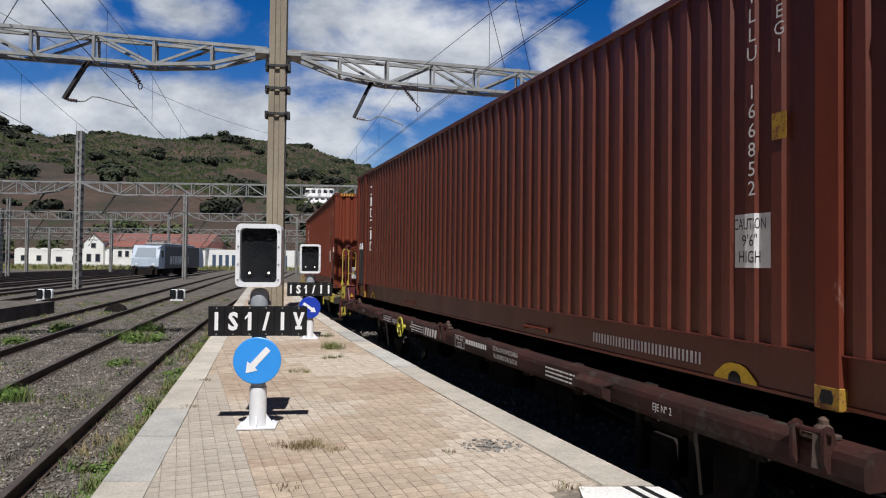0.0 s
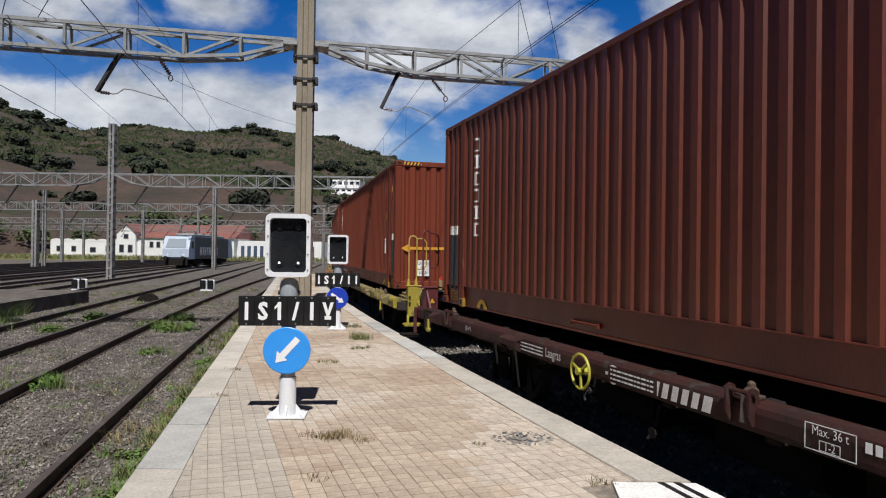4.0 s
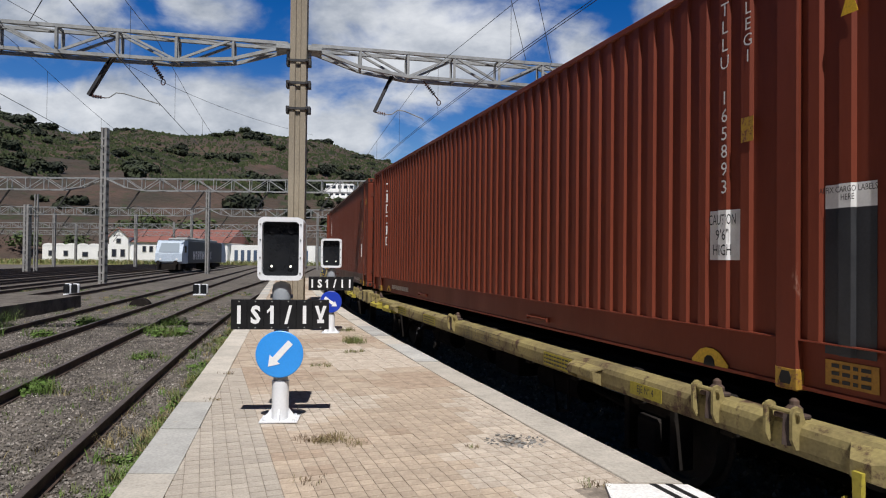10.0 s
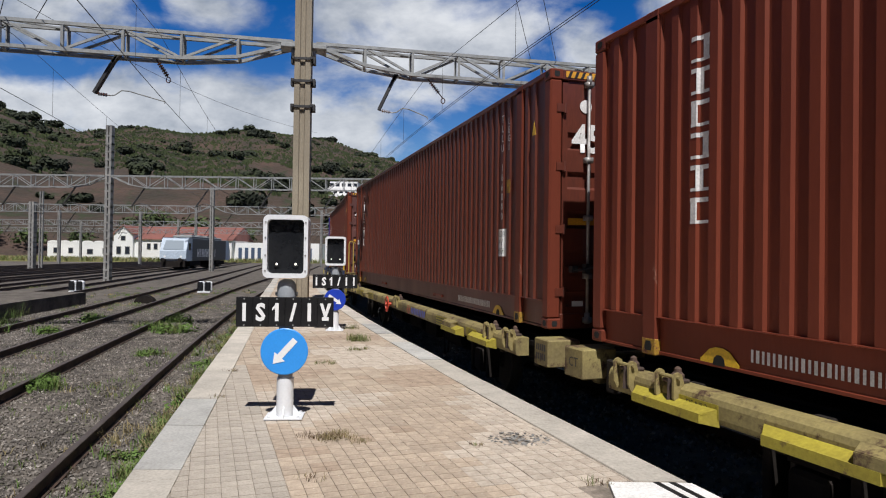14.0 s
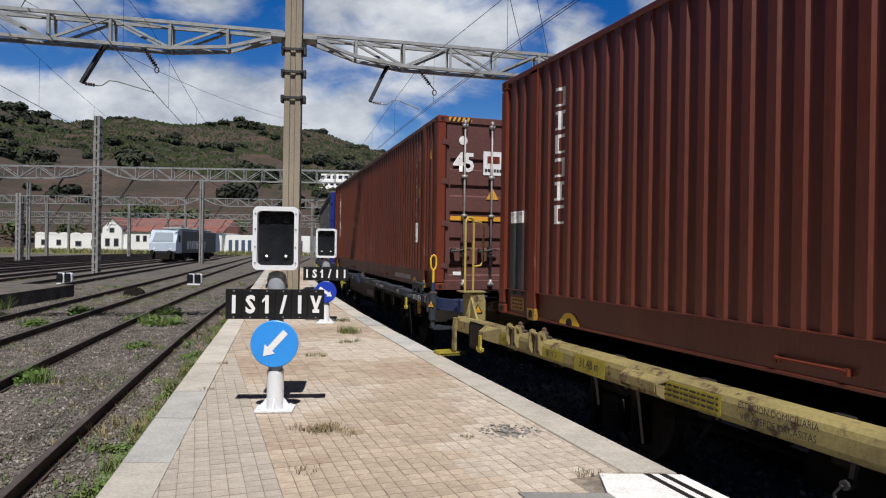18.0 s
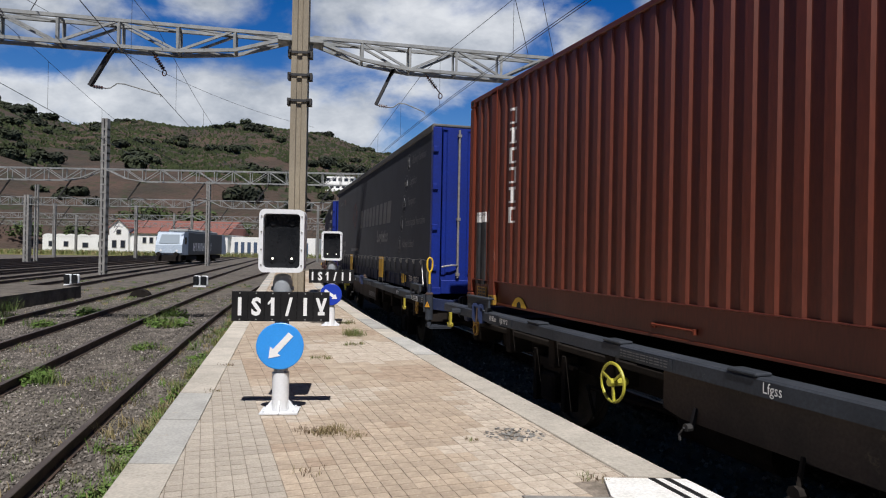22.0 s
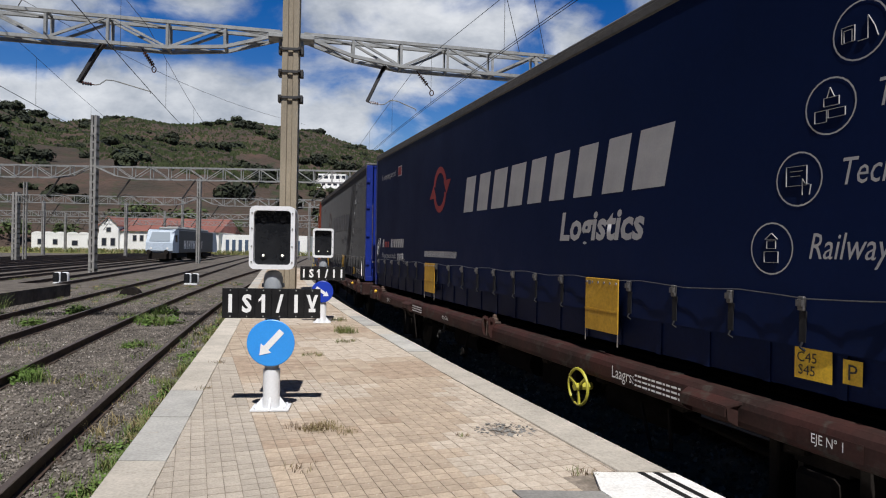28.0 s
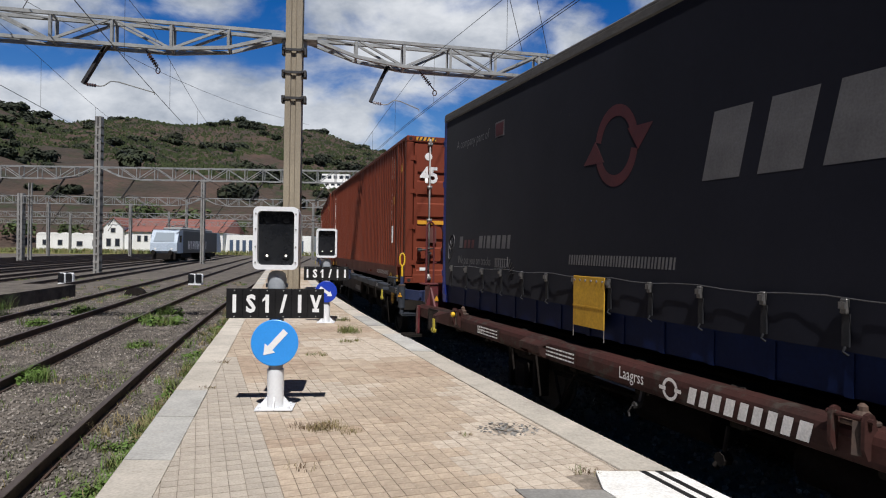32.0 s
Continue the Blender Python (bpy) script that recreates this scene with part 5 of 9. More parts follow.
def container(front, doors_front, number, url_rear, paint=None, end_paint=None, lift=0.0):
    mat = paint or M_RED
    ep = end_paint or mat
    label = "oxide red corrugated container with %s" % ("faded brown closed doors" if end_paint else "closed doors at this end" if doors_front else "an amber arrow on its end")
    c = thing("freight_container", unit_pose(front, 9) @ pose(0, 0, DECK + lift), label, "container", "containers on the train")
    side = cached(("side", mat.name), lambda: mesh_side(mat))
    flip = pose(0, 0, 0, 0, 0, 180)
    put("side_panel", side, c)
    put("side_panel", side, c, flip)
    top, bottom = cached(("rails", mat.name), lambda: mesh_rails(mat))
    for m in (pose(0, 0, 0), flip):
        put("top_rail", top, c, m)
        put("bottom_rail", bottom, c, m)
    put("roof", cached(("roof", mat.name), lambda: mesh_roof(mat)), c)
    put("floor", cached("floor", mesh_floor), c)
    head, sill = cached(("head", ep.name), lambda: mesh_headers(ep))
    post = cached(("post", ep.name), lambda: mesh_post(M_REDPOST))
    cast = cached(("cast", ep.name), lambda: mesh_casting(M_REDPOST))
    for turn in (0, 180):
        r = pose(0, 0, 0, 0, 0, turn)
        put("header", head, c, r)
        put("sill", sill, c, r)
        for mir in (1, -1):
            q = r @ Matrix.Translation((-HW * mir, -HL, 0)) @ Matrix.Diagonal((mir, 1, 1, 1))
            put("corner_post", post, c, q)
            put("corner_casting", cast, c, q)
            put("corner_casting", cast, c, q @ Matrix.Translation((0, 0, TALL - 0.118)))
    mid = cached(("mid", mat.name), lambda: mesh_midpost(M_REDPOST))
    for y in (0.86 - HL, HL - 0.86):
        put("intermediate_post", mid, c, pose(0, y, 0))
        put("intermediate_post", mid, c, flip @ pose(0, y, 0))
    wall = cached(("front", ep.name), lambda: mesh_front(ep))
    leaf = cached(("door", ep.name), lambda: mesh_door(ep))
    rod, han, hin = cached("rod", mesh_rod), cached("handle", mesh_handle), cached(("hinge", ep.name), lambda: mesh_hinge(ep))
    put("end_wall", wall, c, flip if doors_front else None)
    r = pose(0, 0, 0) if doors_front else flip
    for mir in (-1, 1):
        d = put("door", leaf, c, r @ Matrix.Translation((0, -HL + 0.03, 0.16)) @ Matrix.Diagonal((mir, 1, 1, 1)))
        for x in (0.30, 0.78):
            put("lock_rod", rod, d, pose(x, -0.05, -0.12))
            put("door_handle", han, d, pose(x - 0.1, -0.07, 0.52))
        for z in (0.25, 0.95, 1.65, 2.3):
            put("hinge", hin, d, pose(1.11, -0.01, z))
    # end markings
    if doors_front:
        e = lambda x, z, o=0.010: Matrix.Translation((x, -HL + 0.03 - o, z))
        put("size_mark", lettering("45", 0.30, M_WHITE, squeeze=0.86, bold=0.012), c, e(-0.78, 1.99), "white size number 45")
        put("owner_plate", plate(0.36, 0.40, M_WHITE, "owner_plate"), c, e(-0.26, 2.14), "white owner plate with a red device")
        bars(c, e(-0.26, 2.20, 0.016), M_REDPOST, (0.08, 0.08, 0.08), 0.12, -0.01, "owner_device")
        bars(c, e(-0.26, 2.02, 0.016), M_BLACK_PAINT, (0.04, 0.04, 0.04, 0.04, 0.04, 0.04), 0.05, 0.012, "owner_name")
        put("number", lettering(number[:4] + " " + number[4:], 0.085, M_WHITE, squeeze=0.8), c, e(0.62, 2.18), "white stencilled container number")
        put("type_code", lettering("LEG1", 0.085, M_WHITE, squeeze=0.8), c, e(0.62, 2.04))
        for k, z in enumerate((1.72, 1.62, 1.46, 1.36, 1.24)):
            bars(c, e(0.42, z), M_WHITE, (0.05, 0.05, 0.05, 0.05), 0.06, 0.015, "data_line")
            bars(c, e(0.82, z), M_WHITE, (0.04, 0.04, 0.04, 0.07, 0.07), 0.035, 0.015, "data_line_small")
        put("amber_band", plate(0.92, 0.075, M_ORANGE, "amber_band"), c, e(-0.55, 1.20), "amber width band")
        put("amber_band", plate(0.92, 0.05, M_ORANGE, "amber_band"), c, e(0.55, 1.20))
        put("data_plate", plate(0.20, 0.30, M_DOOR_OLD, "data_plate"), c, e(-0.72, 0.95))
        bars(c, e(0.62, 0.98), M_LABEL, (0.3,), 0.10, 0, "small_label")
        bars(c, e(-0.88, 0.28), M_LABEL, (0.14,), 0.06, 0, "small_label_low")
        bars(c, e(0.9, 0.28), M_LABEL, (0.10,), 0.06, 0, "small_label_side")
        g = Geo()
        g.prism([(-0.11, -0.09), (0.11, -0.09), (0.0, 0.11)], "y", -0.003, 0)
        put("warning_triangle", cached("tri_end", lambda: g.mesh("warning_triangle", M_ORANGE)), c, e(-0.27, 1.62), "amber warning triangle")
        g2 = Geo()
        g2.lathe([(0.075, 0), (0.075, 0.003)], n=16, axis="y")
        put("round_badge", cached("badge", lambda: g2.mesh("round_badge", M_WHITE)), c, e(-0.80, 2.50))
        put("round_seal", cached("seal", lambda: g2.mesh("round_seal", M_YELLOWMARK)), c, e(0.28, 0.92))
    else:
        e = lambda x, z, o=0.004: Matrix.Translation((x, -HL + 0.02 - o, z))
        def arrow():
            g = Geo()
            g.box(-0.95, 1.06, -0.002, 0, -0.032, 0.032)
            g.prism([(-1.10, 0), (-0.92, -0.10), (-0.92, 0.10)], "y", -0.002, 0)
            return g.mesh("amber_band", M_ORANGE)
        put("amber_band", cached("arrow", arrow), c, e(0, 0.92), "amber arrow band across the end wall")
        bn = put("width_note", plate(0.30, 0.17, M_ORANGE, "width_note"), c, e(0.22, 0.92, 0.007), "amber width caution plate")
        put("caption", lettering("CAUTION\n2.5 WIDE", 0.05, M_BLACK_PAINT, squeeze=0.7), bn, pose(0, -0.006, 0.02))
        caution_label(c, e(-0.58, 0.47))
        caution_label(c, e(0.93, 0.47))
        g = Geo()
        g.prism([(-0.09, -0.12), (0.10, -0.12), (0.0, 0.14)], "y", -0.003, 0)
        g.prism([(-0.07, -0.105), (0.08, -0.105), (0.0, 0.10)], "y", -0.005, 0, 1)
        put("warning_triangle", cached("tri_front", lambda: g.mesh("warning_triangle", [M_BLACK_PAINT, M_ORANGE])), c, e(0.28, 2.26), "amber warning triangle")
        number_column(c, e(0.86, 2.33), number[:4] + " " + number[4:10] + " " + number[10:], M_WHITE, 0.085, 0.104)
    for x in (-0.86, 0.86):
        hazard_strip(c, Matrix.Translation((x, -HL + 0.002, TALL - 0.055)))
    # flank markings
    y = HL - 0.44 if doors_front or front < -10 else 0.44 - HL
    film(c, "cargo_panel", y, 0.68, 0.33, 0.86, M_LABELBLACK, "black cargo label panel")
    st = film(c, "panel_heading", y, 1.18, 0.33, 0.14, M_LABEL, "white heading of the cargo panel")
    put("caption", lettering("AFFIX CARGO LABELS\nHERE", 0.035, M_BLACK_PAINT, squeeze=0.75), st, on_flank(y, 1.20, -0.008))
    pl = put("size_plate", plate(0.34, 0.15, M_PLATE_OLD, "size_plate"), c, on_flank(y, 0.14, -0.044), "dull yellow code plate")
    for k in range(3):
        bars(pl, pose(0, -0.006, 0.045 - 0.045 * k), M_BLACK_PAINT, (0.05, 0.05, 0.03, 0.06), 0.022, 0.02, "code")
    lb = film(c, "warning_label", 1.44 - HL, 0.98, 0.30, 0.36, M_LABEL, "white height warning label")
    for z, s_, h_, q_ in ((1.055, "CAUTION", 0.075, 0.56), (0.945, "9'6\"", 0.075, 0.8), (0.835, "HIGH", 0.078, 0.7)):
        put("caption", lettering(s_, h_, M_BLACK_PAINT, squeeze=q_), lb, on_flank(1.44 - HL, z, -0.008))
    number_column(c, on_flank(1.42 - HL, 2.56, -0.006), number[:4] + " " + number[4:10] + " " + number[10:], M_WHITE, 0.095, 0.128)
    put("type_code", lettering("\n".join("LEG1"), 0.085, M_WHITE, rows=0.9), c, on_flank(1.20 - HL, 2.50, -0.006))
    put("yellow_tag", plate(0.11, 0.17, M_CASTING_YEL, "yellow_tag"), c, on_flank(1.20 - HL, 1.70, -0.006))
    gt = Geo()
    gt.prism([(-0.055, -0.08), (0.055, -0.08), (0.0, 0.08)], "y", -0.003, 0)
    put("warning_triangle", cached("tri_side", lambda: gt.mesh("warning_triangle", M_YELLOWMARK)), c, on_flank(0.42 - HL, 2.30, 0.0))
    emblem_column(c, 12.30 - HL, 2.52, M_WHITE)
    y = (11.1 if url_rear else 2.64) - HL
    bars(c, on_flank(y, 0.13, -0.0445), M_WHITE, (0.020, 0.028, 0.020, 0.024, 0.020, 0.028, 0.016, 0.020) * 4, 0.088, 0.023, "web_mark", 0.0, 0.0, "row of white marks on the bottom rail")
    for y in (1.60 - HL, 12.1 - HL):
        lifting_mark(c, y)
    for y in (4.45 - HL, 9.27 - HL):
        grip_bar(c, y)
    UNITS.append((c, front, DECK + lift))
    return c


# ---- curtain-sided swap body ----
LS = 14.02
HS = LS / 2


def mesh_curtain(mat):
    """The near curtain with slight vertical ripples and slack."""
    g = Geo()
    ny, nz = 96, 8
    v = []
    for i in range(ny + 1):
        y = 0.12 - HS + (LS - 0.24) * i / ny
        for k in range(nz + 1):
            z = 0.27 + (2.86 - 0.27) * k / nz
            d = (0.016 * noise.noise((y * 2.1, z, 3.0)) + 0.010 * math.sin(y * 11.27)) * max(0, 1 - (z - 0.27) / 0.34)
            v.append((-HW - 0.020 + d, y, z))
    f = [(i * (nz + 1) + k, (i + 1) * (nz + 1) + k, (i + 1) * (nz + 1) + k + 1, i * (nz + 1) + k + 1) for i in range(ny) for k in range(nz)]
    g.add(v, f)
    me = g.mesh("curtain", mat)
    for q in me.polygons:
        q.use_smooth = True
    return me


def mesh_buckle():
    g = Geo()
    g.box(-0.024, 0.024, -0.014, 0.0, -0.17, 0.02)
    g.cbox(-0.024, 0.024, -0.034, -0.008, 0.02, 0.11, 0.006, 1)
    g.box(-0.020, 0.020, -0.05, -0.03, 0.05, 0.09, 1)
    g.tube([(0.0, -0.012, -0.17), (0.0, -0.03, -0.20), (0.02, -0.01, -0.22)], 0.008, 5, 0)
    return g.mesh("buckle_strap", [M_STRAP, M_BUCKLE])


def swap_body(front, cloth, ink, red, number, state, lift=0.0):
    front += HS - HL
    c = thing("swap_body", unit_pose(front, 9) @ pose(0, 0, DECK + lift), state, "container", "swap bodies on the train")
    top = 2.95
    flip = pose(0, 0, 0, 0, 0, 180)
    cur = cached(("curtain", cloth.name), lambda: mesh_curtain(cloth))
    put("curtain", cur, c)
    put("curtain", cur, c, flip)
    g = Geo()
    g.cbox(-HW - 0.03, HW + 0.03, 0.02 - HS, HS - 0.02, top - 0.06, top, 0.02)
    g.cbox(-HW - 0.035, -HW + 0.03, 0.02 - HS, HS - 0.02, top - 0.14, top - 0.03, 0.02)
    g.cbox(HW - 0.03, HW + 0.035, 0.02 - HS, HS - 0.02, top - 0.14, top - 0.03, 0.02)
    put("roof", cached("swaproof", lambda: g.mesh("roof", M_ROOFCLOTH)), c, None, "grimy grey roof sheet")
    def rave():
        g = Geo()
        g.cbox(-HW + 0.015, -HW + 0.08, 0.14 - HS, HS - 0.14, 0.0, 0.29, 0.01)
        g.box(-HW + 0.002, -HW + 0.03, 0.14 - HS, HS - 0.14, 0.26, 0.285)
        for k in range(24):
            y = 0.5 - HS + k * 0.55
            g.box(-HW + 0.004, -HW + 0.05, y - 0.03, y + 0.03, 0.0, 0.26)
        return g.mesh("side_rave", M_BLUE_DARK)
    rv = cached("rave", rave)
    put("side_rave", rv, c)
    put("side_rave", rv, c, flip)
    def deck():
        g = Geo()
        g.box(-HW + 0.08, HW - 0.08, 0.1 - HS, HS - 0.1, 0.08, 0.20)
        return g.mesh("floor", M_UNDER)
    put("floor", cached("swapfloor", deck), c)
    def cpost():
        g = Geo()
        g.cbox(-HW - 0.02, -HW + 0.14, -HS, -HS + 0.13, 0.10, top - 0.06, 0.012)
        g.cbox(-HW - 0.012, -HW + 0.16, -HS - 0.004, -HS + 0.16, -0.01, 0.12, 0.012)
        for z in (0.45, 1.15, 1.85, 2.5):
            g.cbox(-HW - 0.02, -HW + 0.07, -HS - 0.035, -HS + 0.03, z - 0.05, z + 0.05, 0.008)
        return g.mesh("corner_post", M_BLUE)
    cp = cached("cpost", cpost)
    for turn in (0, 180):
        for mir in (1, -1):
            put("corner_post", cp, c, pose(0, 0, 0, 0, 0, turn) @ Matrix.Diagonal((mir, 1, 1, 1)))
    def bdoor():
        g = Geo()
        pts = [(0.02, 0), (0.12, 0), (0.14, 0.025), (0.20, 0.025), (0.22, 0), (0.56, 0), (0.58, 0.02), (0.62, 0.02), (0.64, 0), (1.0, 0), (1.02, 0.025), (1.07, 0.025), (1.09, 0)]
        sheet(g, pts, 0.30, top - 0.10, lambda u, d, z: (u, d, z))
        g.box(0.02, 1.10, 0.0, 0.05, top - 0.10, top - 0.06)
        g.box(0.02, 1.10, -0.005, 0.05, 0.24, 0.30)
        return g.mesh("door", M_BLUE)
    def brod():
        g = Geo()
        g.cyl((0, 0, 0.28), (0, 0, top - 0.10), 0.021, 8)
        for z in (0.34, 1.3, top - 0.2):
            g.box(-0.032, 0.032, -0.028, 0.05, z - 0.025, z + 0.025)
        g.tube([(0, -0.02, 0.50), (0.12, -0.05, 0.50), (0.30, -0.04, 0.47)], 0.015, 6)
        return g.mesh("lock_rod", M_ROD)
    lf, rd = cached("bdoor", bdoor), cached("brod", brod)
    for turn in (0, 180):
        for mir in (-1, 1):
            d = put("door", lf, c, pose(0, 0, 0, 0, 0, turn) @ Matrix.Translation((0, -HS + 0.02, 0)) @ Matrix.Diagonal((mir, 1, 1, 1)))
            for x in (0.32, 0.80):
                put("lock_rod", rd, d, pose(x, -0.04, 0), "galvanised lock rod")
    def sill():
        g = Geo()
        g.cbox(-HW + 0.16, HW - 0.16, -HS + 0.0, -HS + 0.12, 0.0, 0.24, 0.012)
        return g.mesh("sill", M_BLUE)
    sl = cached("bsill", sill)
    put("sill", sl, c)
    put("sill", sl, c, flip)
    yl = put("safety_sticker", plate(0.34, 0.28, M_YELLOWMARK, "safety_sticker"), c, Matrix.Translation((-0.15, -HS + 0.01, 0.92)), "yellow safety sticker")
    bars(yl, pose(-0.08, -0.006, 0), M_DISC2, (0.10,), 0.16, 0, "pictogram")
    bars(yl, pose(0.09, -0.006, 0), M_LABEL, (0.03, 0.03, 0.03), 0.16, 0.015, "pictogram_lines")
    for k in range(6):
        bars(c, Matrix.Translation((0.50, -HS + 0.012, 1.62 - 0.075 * k)), M_PRINT, (0.05, 0.05, 0.05), 0.045, 0.012, "data_line")
        bars(c, Matrix.Translation((0.70, -HS + 0.012, 1.62 - 0.075 * k)), M_PRINT, (0.03, 0.03, 0.03, 0.03), 0.045, 0.010, "data_figures")
    bk = cached("buckle", mesh_buckle)
    for k in range(23):
        put("buckle_strap", bk, c, on_flank(0.63 - HS + k * 0.588, 0.47, 0.02))
    def cable():
        g = Geo()
        g.tube([(-HW - 0.045, y, 0.58 + 0.012 * math.sin(y * 5.7)) for y in [0.2 - HS + k * 0.27 for k in range(50)]], 0.004, 5)
        return g.mesh("tir_cable", M_BUCKLE)
    put("tir_cable", cached("cable", cable), c, None, "thin grey customs cable")
    def patch():
        g = Geo()
        g.cbox(-0.27, 0.27, -0.012, 0.0, -0.25, 0.24, 0.004)
        for k in range(6):
            g.cyl((-0.24 + k * 0.096, -0.012, 0.20), (-0.24 + k * 0.096, -0.018, 0.20), 0.012, 8, slot=1)
        g.box(-0.27, 0.27, -0.016, -0.01, -0.06, -0.045)
        for x in (-0.265, 0.265):
            g.box(x - 0.004, x + 0.004, -0.01, -0.004, -0.36, -0.25, 1)
        return g.mesh("yellow_flap", [M_ORANGE_CLOTH, M_ROD])
    for ds in (4.55, 9.75):
        put("yellow_flap", cached("patch", patch), c, on_flank(ds - HS, 0.345, 0.055), "orange-yellow access flap")
    pr = lambda ds, z: on_flank(ds - HS, z, 0.0205)
    for k, w_ in enumerate((0.36, 0.36, 0.40, 0.40, 0.34, 0.32, 0.34, 0.34, 0.44)):
        bars(c, pr(8.05 - 0.52 * k, 1.62), ink, (w_,), 0.50, 0, "owner_block", 0.24, 0.0, "slanting grey block")
    def ring():
        g = Geo()
        n = 28
        for a0, a1, hx in ((0.25, 2.95, 1), (3.4, 6.1, -1)):
            arc = [a0 + (a1 - a0) * k / n for k in range(n + 1)]
            v = [(r * 0.88 * math.cos(a), -0.002, r * math.sin(a)) for a in arc for r in (0.27, 0.375)]
            g.add(v, [(2 * i, 2 * i + 1, 2 * i + 3, 2 * i + 2) for i in range(n)])
        g.prism([(0.18, 0.13), (0.53, 0.13), (0.33, -0.08)], "y", -0.003, -0.001)
        g.prism([(-0.18, -0.13), (-0.53, -0.13), (-0.33, 0.08)], "y", -0.003, -0.001)
        return g.mesh("ring_device", red)
    put("ring_device", cached(("ring", red.name), ring), c, pr(9.40, 1.80), "red ring device")
    put("caption", lettering("Logistics", 0.27, ink, squeeze=1.06, bold=0.012, lean=0.2), c, pr(4.72, 0.95), "grey lettering on the curtain")
    for ds, z, s in ((1.59, 2.50, "Railway Services"), (1.79, 2.10, "Logistics"), (1.97, 1.71, "Transport"), (2.18, 1.30, "Technological Innovation"), (2.38, 0.87, "Railway School")):
        put("caption", lettering(s, 0.155, ink, align="LEFT", squeeze=0.74, lean=0.2), c, pr(ds, z - 0.06))
        def icon():
            g = Geo()
            n = 24
            v = [(r * math.cos(2 * math.pi * k / n), -0.002, r * math.sin(2 * math.pi * k / n)) for k in range(n) for r in (0.160, 0.170)]
            g.add(v, [(2 * k, 2 * k + 1, 2 * ((k + 1) % n) + 1, 2 * ((k + 1) % n)) for k in range(n)])

            def line(*pts):
                for (x0, z0), (x1, z1) in zip(pts[:-1], pts[1:]):
                    g.beam((x0, -0.002, z0), (x1, -0.002, z1), 0.002, 0.011, up=(0, 1, 0))

            def frame_(x0, x1, z0, z1):
                line((x0, z0), (x1, z0), (x1, z1), (x0, z1), (x0, z0))
            if s.endswith("Services"):
                frame_(-0.05, 0.05, -0.05, 0.09)
                frame_(-0.032, 0.032, 0.01, 0.06)
                line((-0.07, -0.10), (-0.04, -0.05))
                line((0.07, -0.10), (0.04, -0.05))
            elif s == "Logistics":
                frame_(-0.11, -0.03, -0.05, 0.04)
                frame_(-0.095, -0.045, -0.05, 0.02)
                line((-0.01, -0.06), (0.05, -0.06), (0.05, 0.07), (0.09, 0.0), (0.11, -0.06))
            elif s == "Transport":
                frame_(-0.10, -0.02, -0.09, -0.02)
                frame_(-0.01, 0.10, -0.07, -0.02)
                frame_(-0.04, 0.06, 0.0, 0.05)
                line((-0.02, 0.05), (0.0, 0.11), (0.03, 0.05))
            elif s.startswith("Tech"):
                frame_(-0.09, 0.06, -0.04, 0.08)
                line((-0.06, 0.05), (0.03, 0.05))
                line((-0.06, 0.02), (0.01, 0.02))
                line((0.03, -0.10), (0.03, 0.0), (0.05, -0.03), (0.09, -0.04), (0.08, -0.10))
            else:
                frame_(-0.055, 0.055, -0.09, -0.02)
                frame_(-0.035, 0.035, 0.0, 0.05)
                line((-0.05, 0.06), (0.0, 0.10), (0.05, 0.06), (-0.05, 0.06))
            return g.mesh("pictogram", ink)
        put("pictogram", cached(("icon", ink.name, s), icon), c, pr(ds + 0.27, z), "round outlined pictogram")
    bars(c, pr(13.22, 0.93), ink, (0.12,), 0.17, 0, "slogan_mark", 0.16)
    for x in (13.06, 12.92, 12.78):
        bars(c, pr(x, 0.905), red, (0.085,), 0.12, 0, "slogan_mark_red", 0.16)
    for k, (x, w_) in enumerate(((12.50, 0.12), (12.37, 0.045), (12.24, 0.11), (12.08, 0.11), (11.92, 0.11), (11.76, 0.11), (11.62, 0.08))):
        bars(c, pr(x, 0.93), ink, (w_,), 0.17, 0, "slogan_mark", 0.16)

    def leaf():
        g = Geo()
        n = 20
        out = [(0.115 * math.sin(2 * math.pi * k / n) * (1 + 0.3 * math.cos(2 * math.pi * k / n)), 0.19 * math.cos(2 * math.pi * k / n)) for k in range(n + 1)]
        for (x0, z0), (x1, z1) in zip(out[:-1], out[1:]):
            g.beam((x0 + z0 * 0.35, -0.001, z0), (x1 + z1 * 0.35, -0.001, z1), 0.002, 0.012, up=(0, 1, 0))
        g.beam((-0.10, -0.001, -0.23), (0.05, -0.001, 0.14), 0.002, 0.012, up=(0, 1, 0))
        for z in (-0.06, 0.02):
            g.beam((z * 0.4, -0.001, z), (z * 0.4 + 0.08, -0.001, z + 0.05), 0.002, 0.010, up=(0, 1, 0))
            g.beam((z * 0.4, -0.001, z), (z * 0.4 - 0.05, -0.001, z + 0.08), 0.002, 0.010, up=(0, 1, 0))
        return g.mesh("leaf_outline", ink)
    put("leaf_outline", cached(("leaf", ink.name), leaf), c, pr(13.64, 0.86), "outlined leaf")

    def sleepers():
        g = Geo()
        for k in range(6):
            g.box(k * 0.055, k * 0.055 + 0.02, -0.002, 0, -0.06, 0.06)
        for k in range(5):
            a = 1.45 - 0.33 * k
            g.beam((0.36 + 0.10 * math.cos(a), -0.001, -0.14 + 0.10 * math.sin(a)), (0.36 + 0.22 * math.cos(a), -0.001, -0.14 + 0.22 * math.sin(a)), 0.002, 0.02, up=(0, 1, 0))
        for z in (-0.05, 0.05):
            g.box(-0.01, 0.34, -0.002, 0, z - 0.006, z + 0.006)
        return g.mesh("track_drawing", ink)
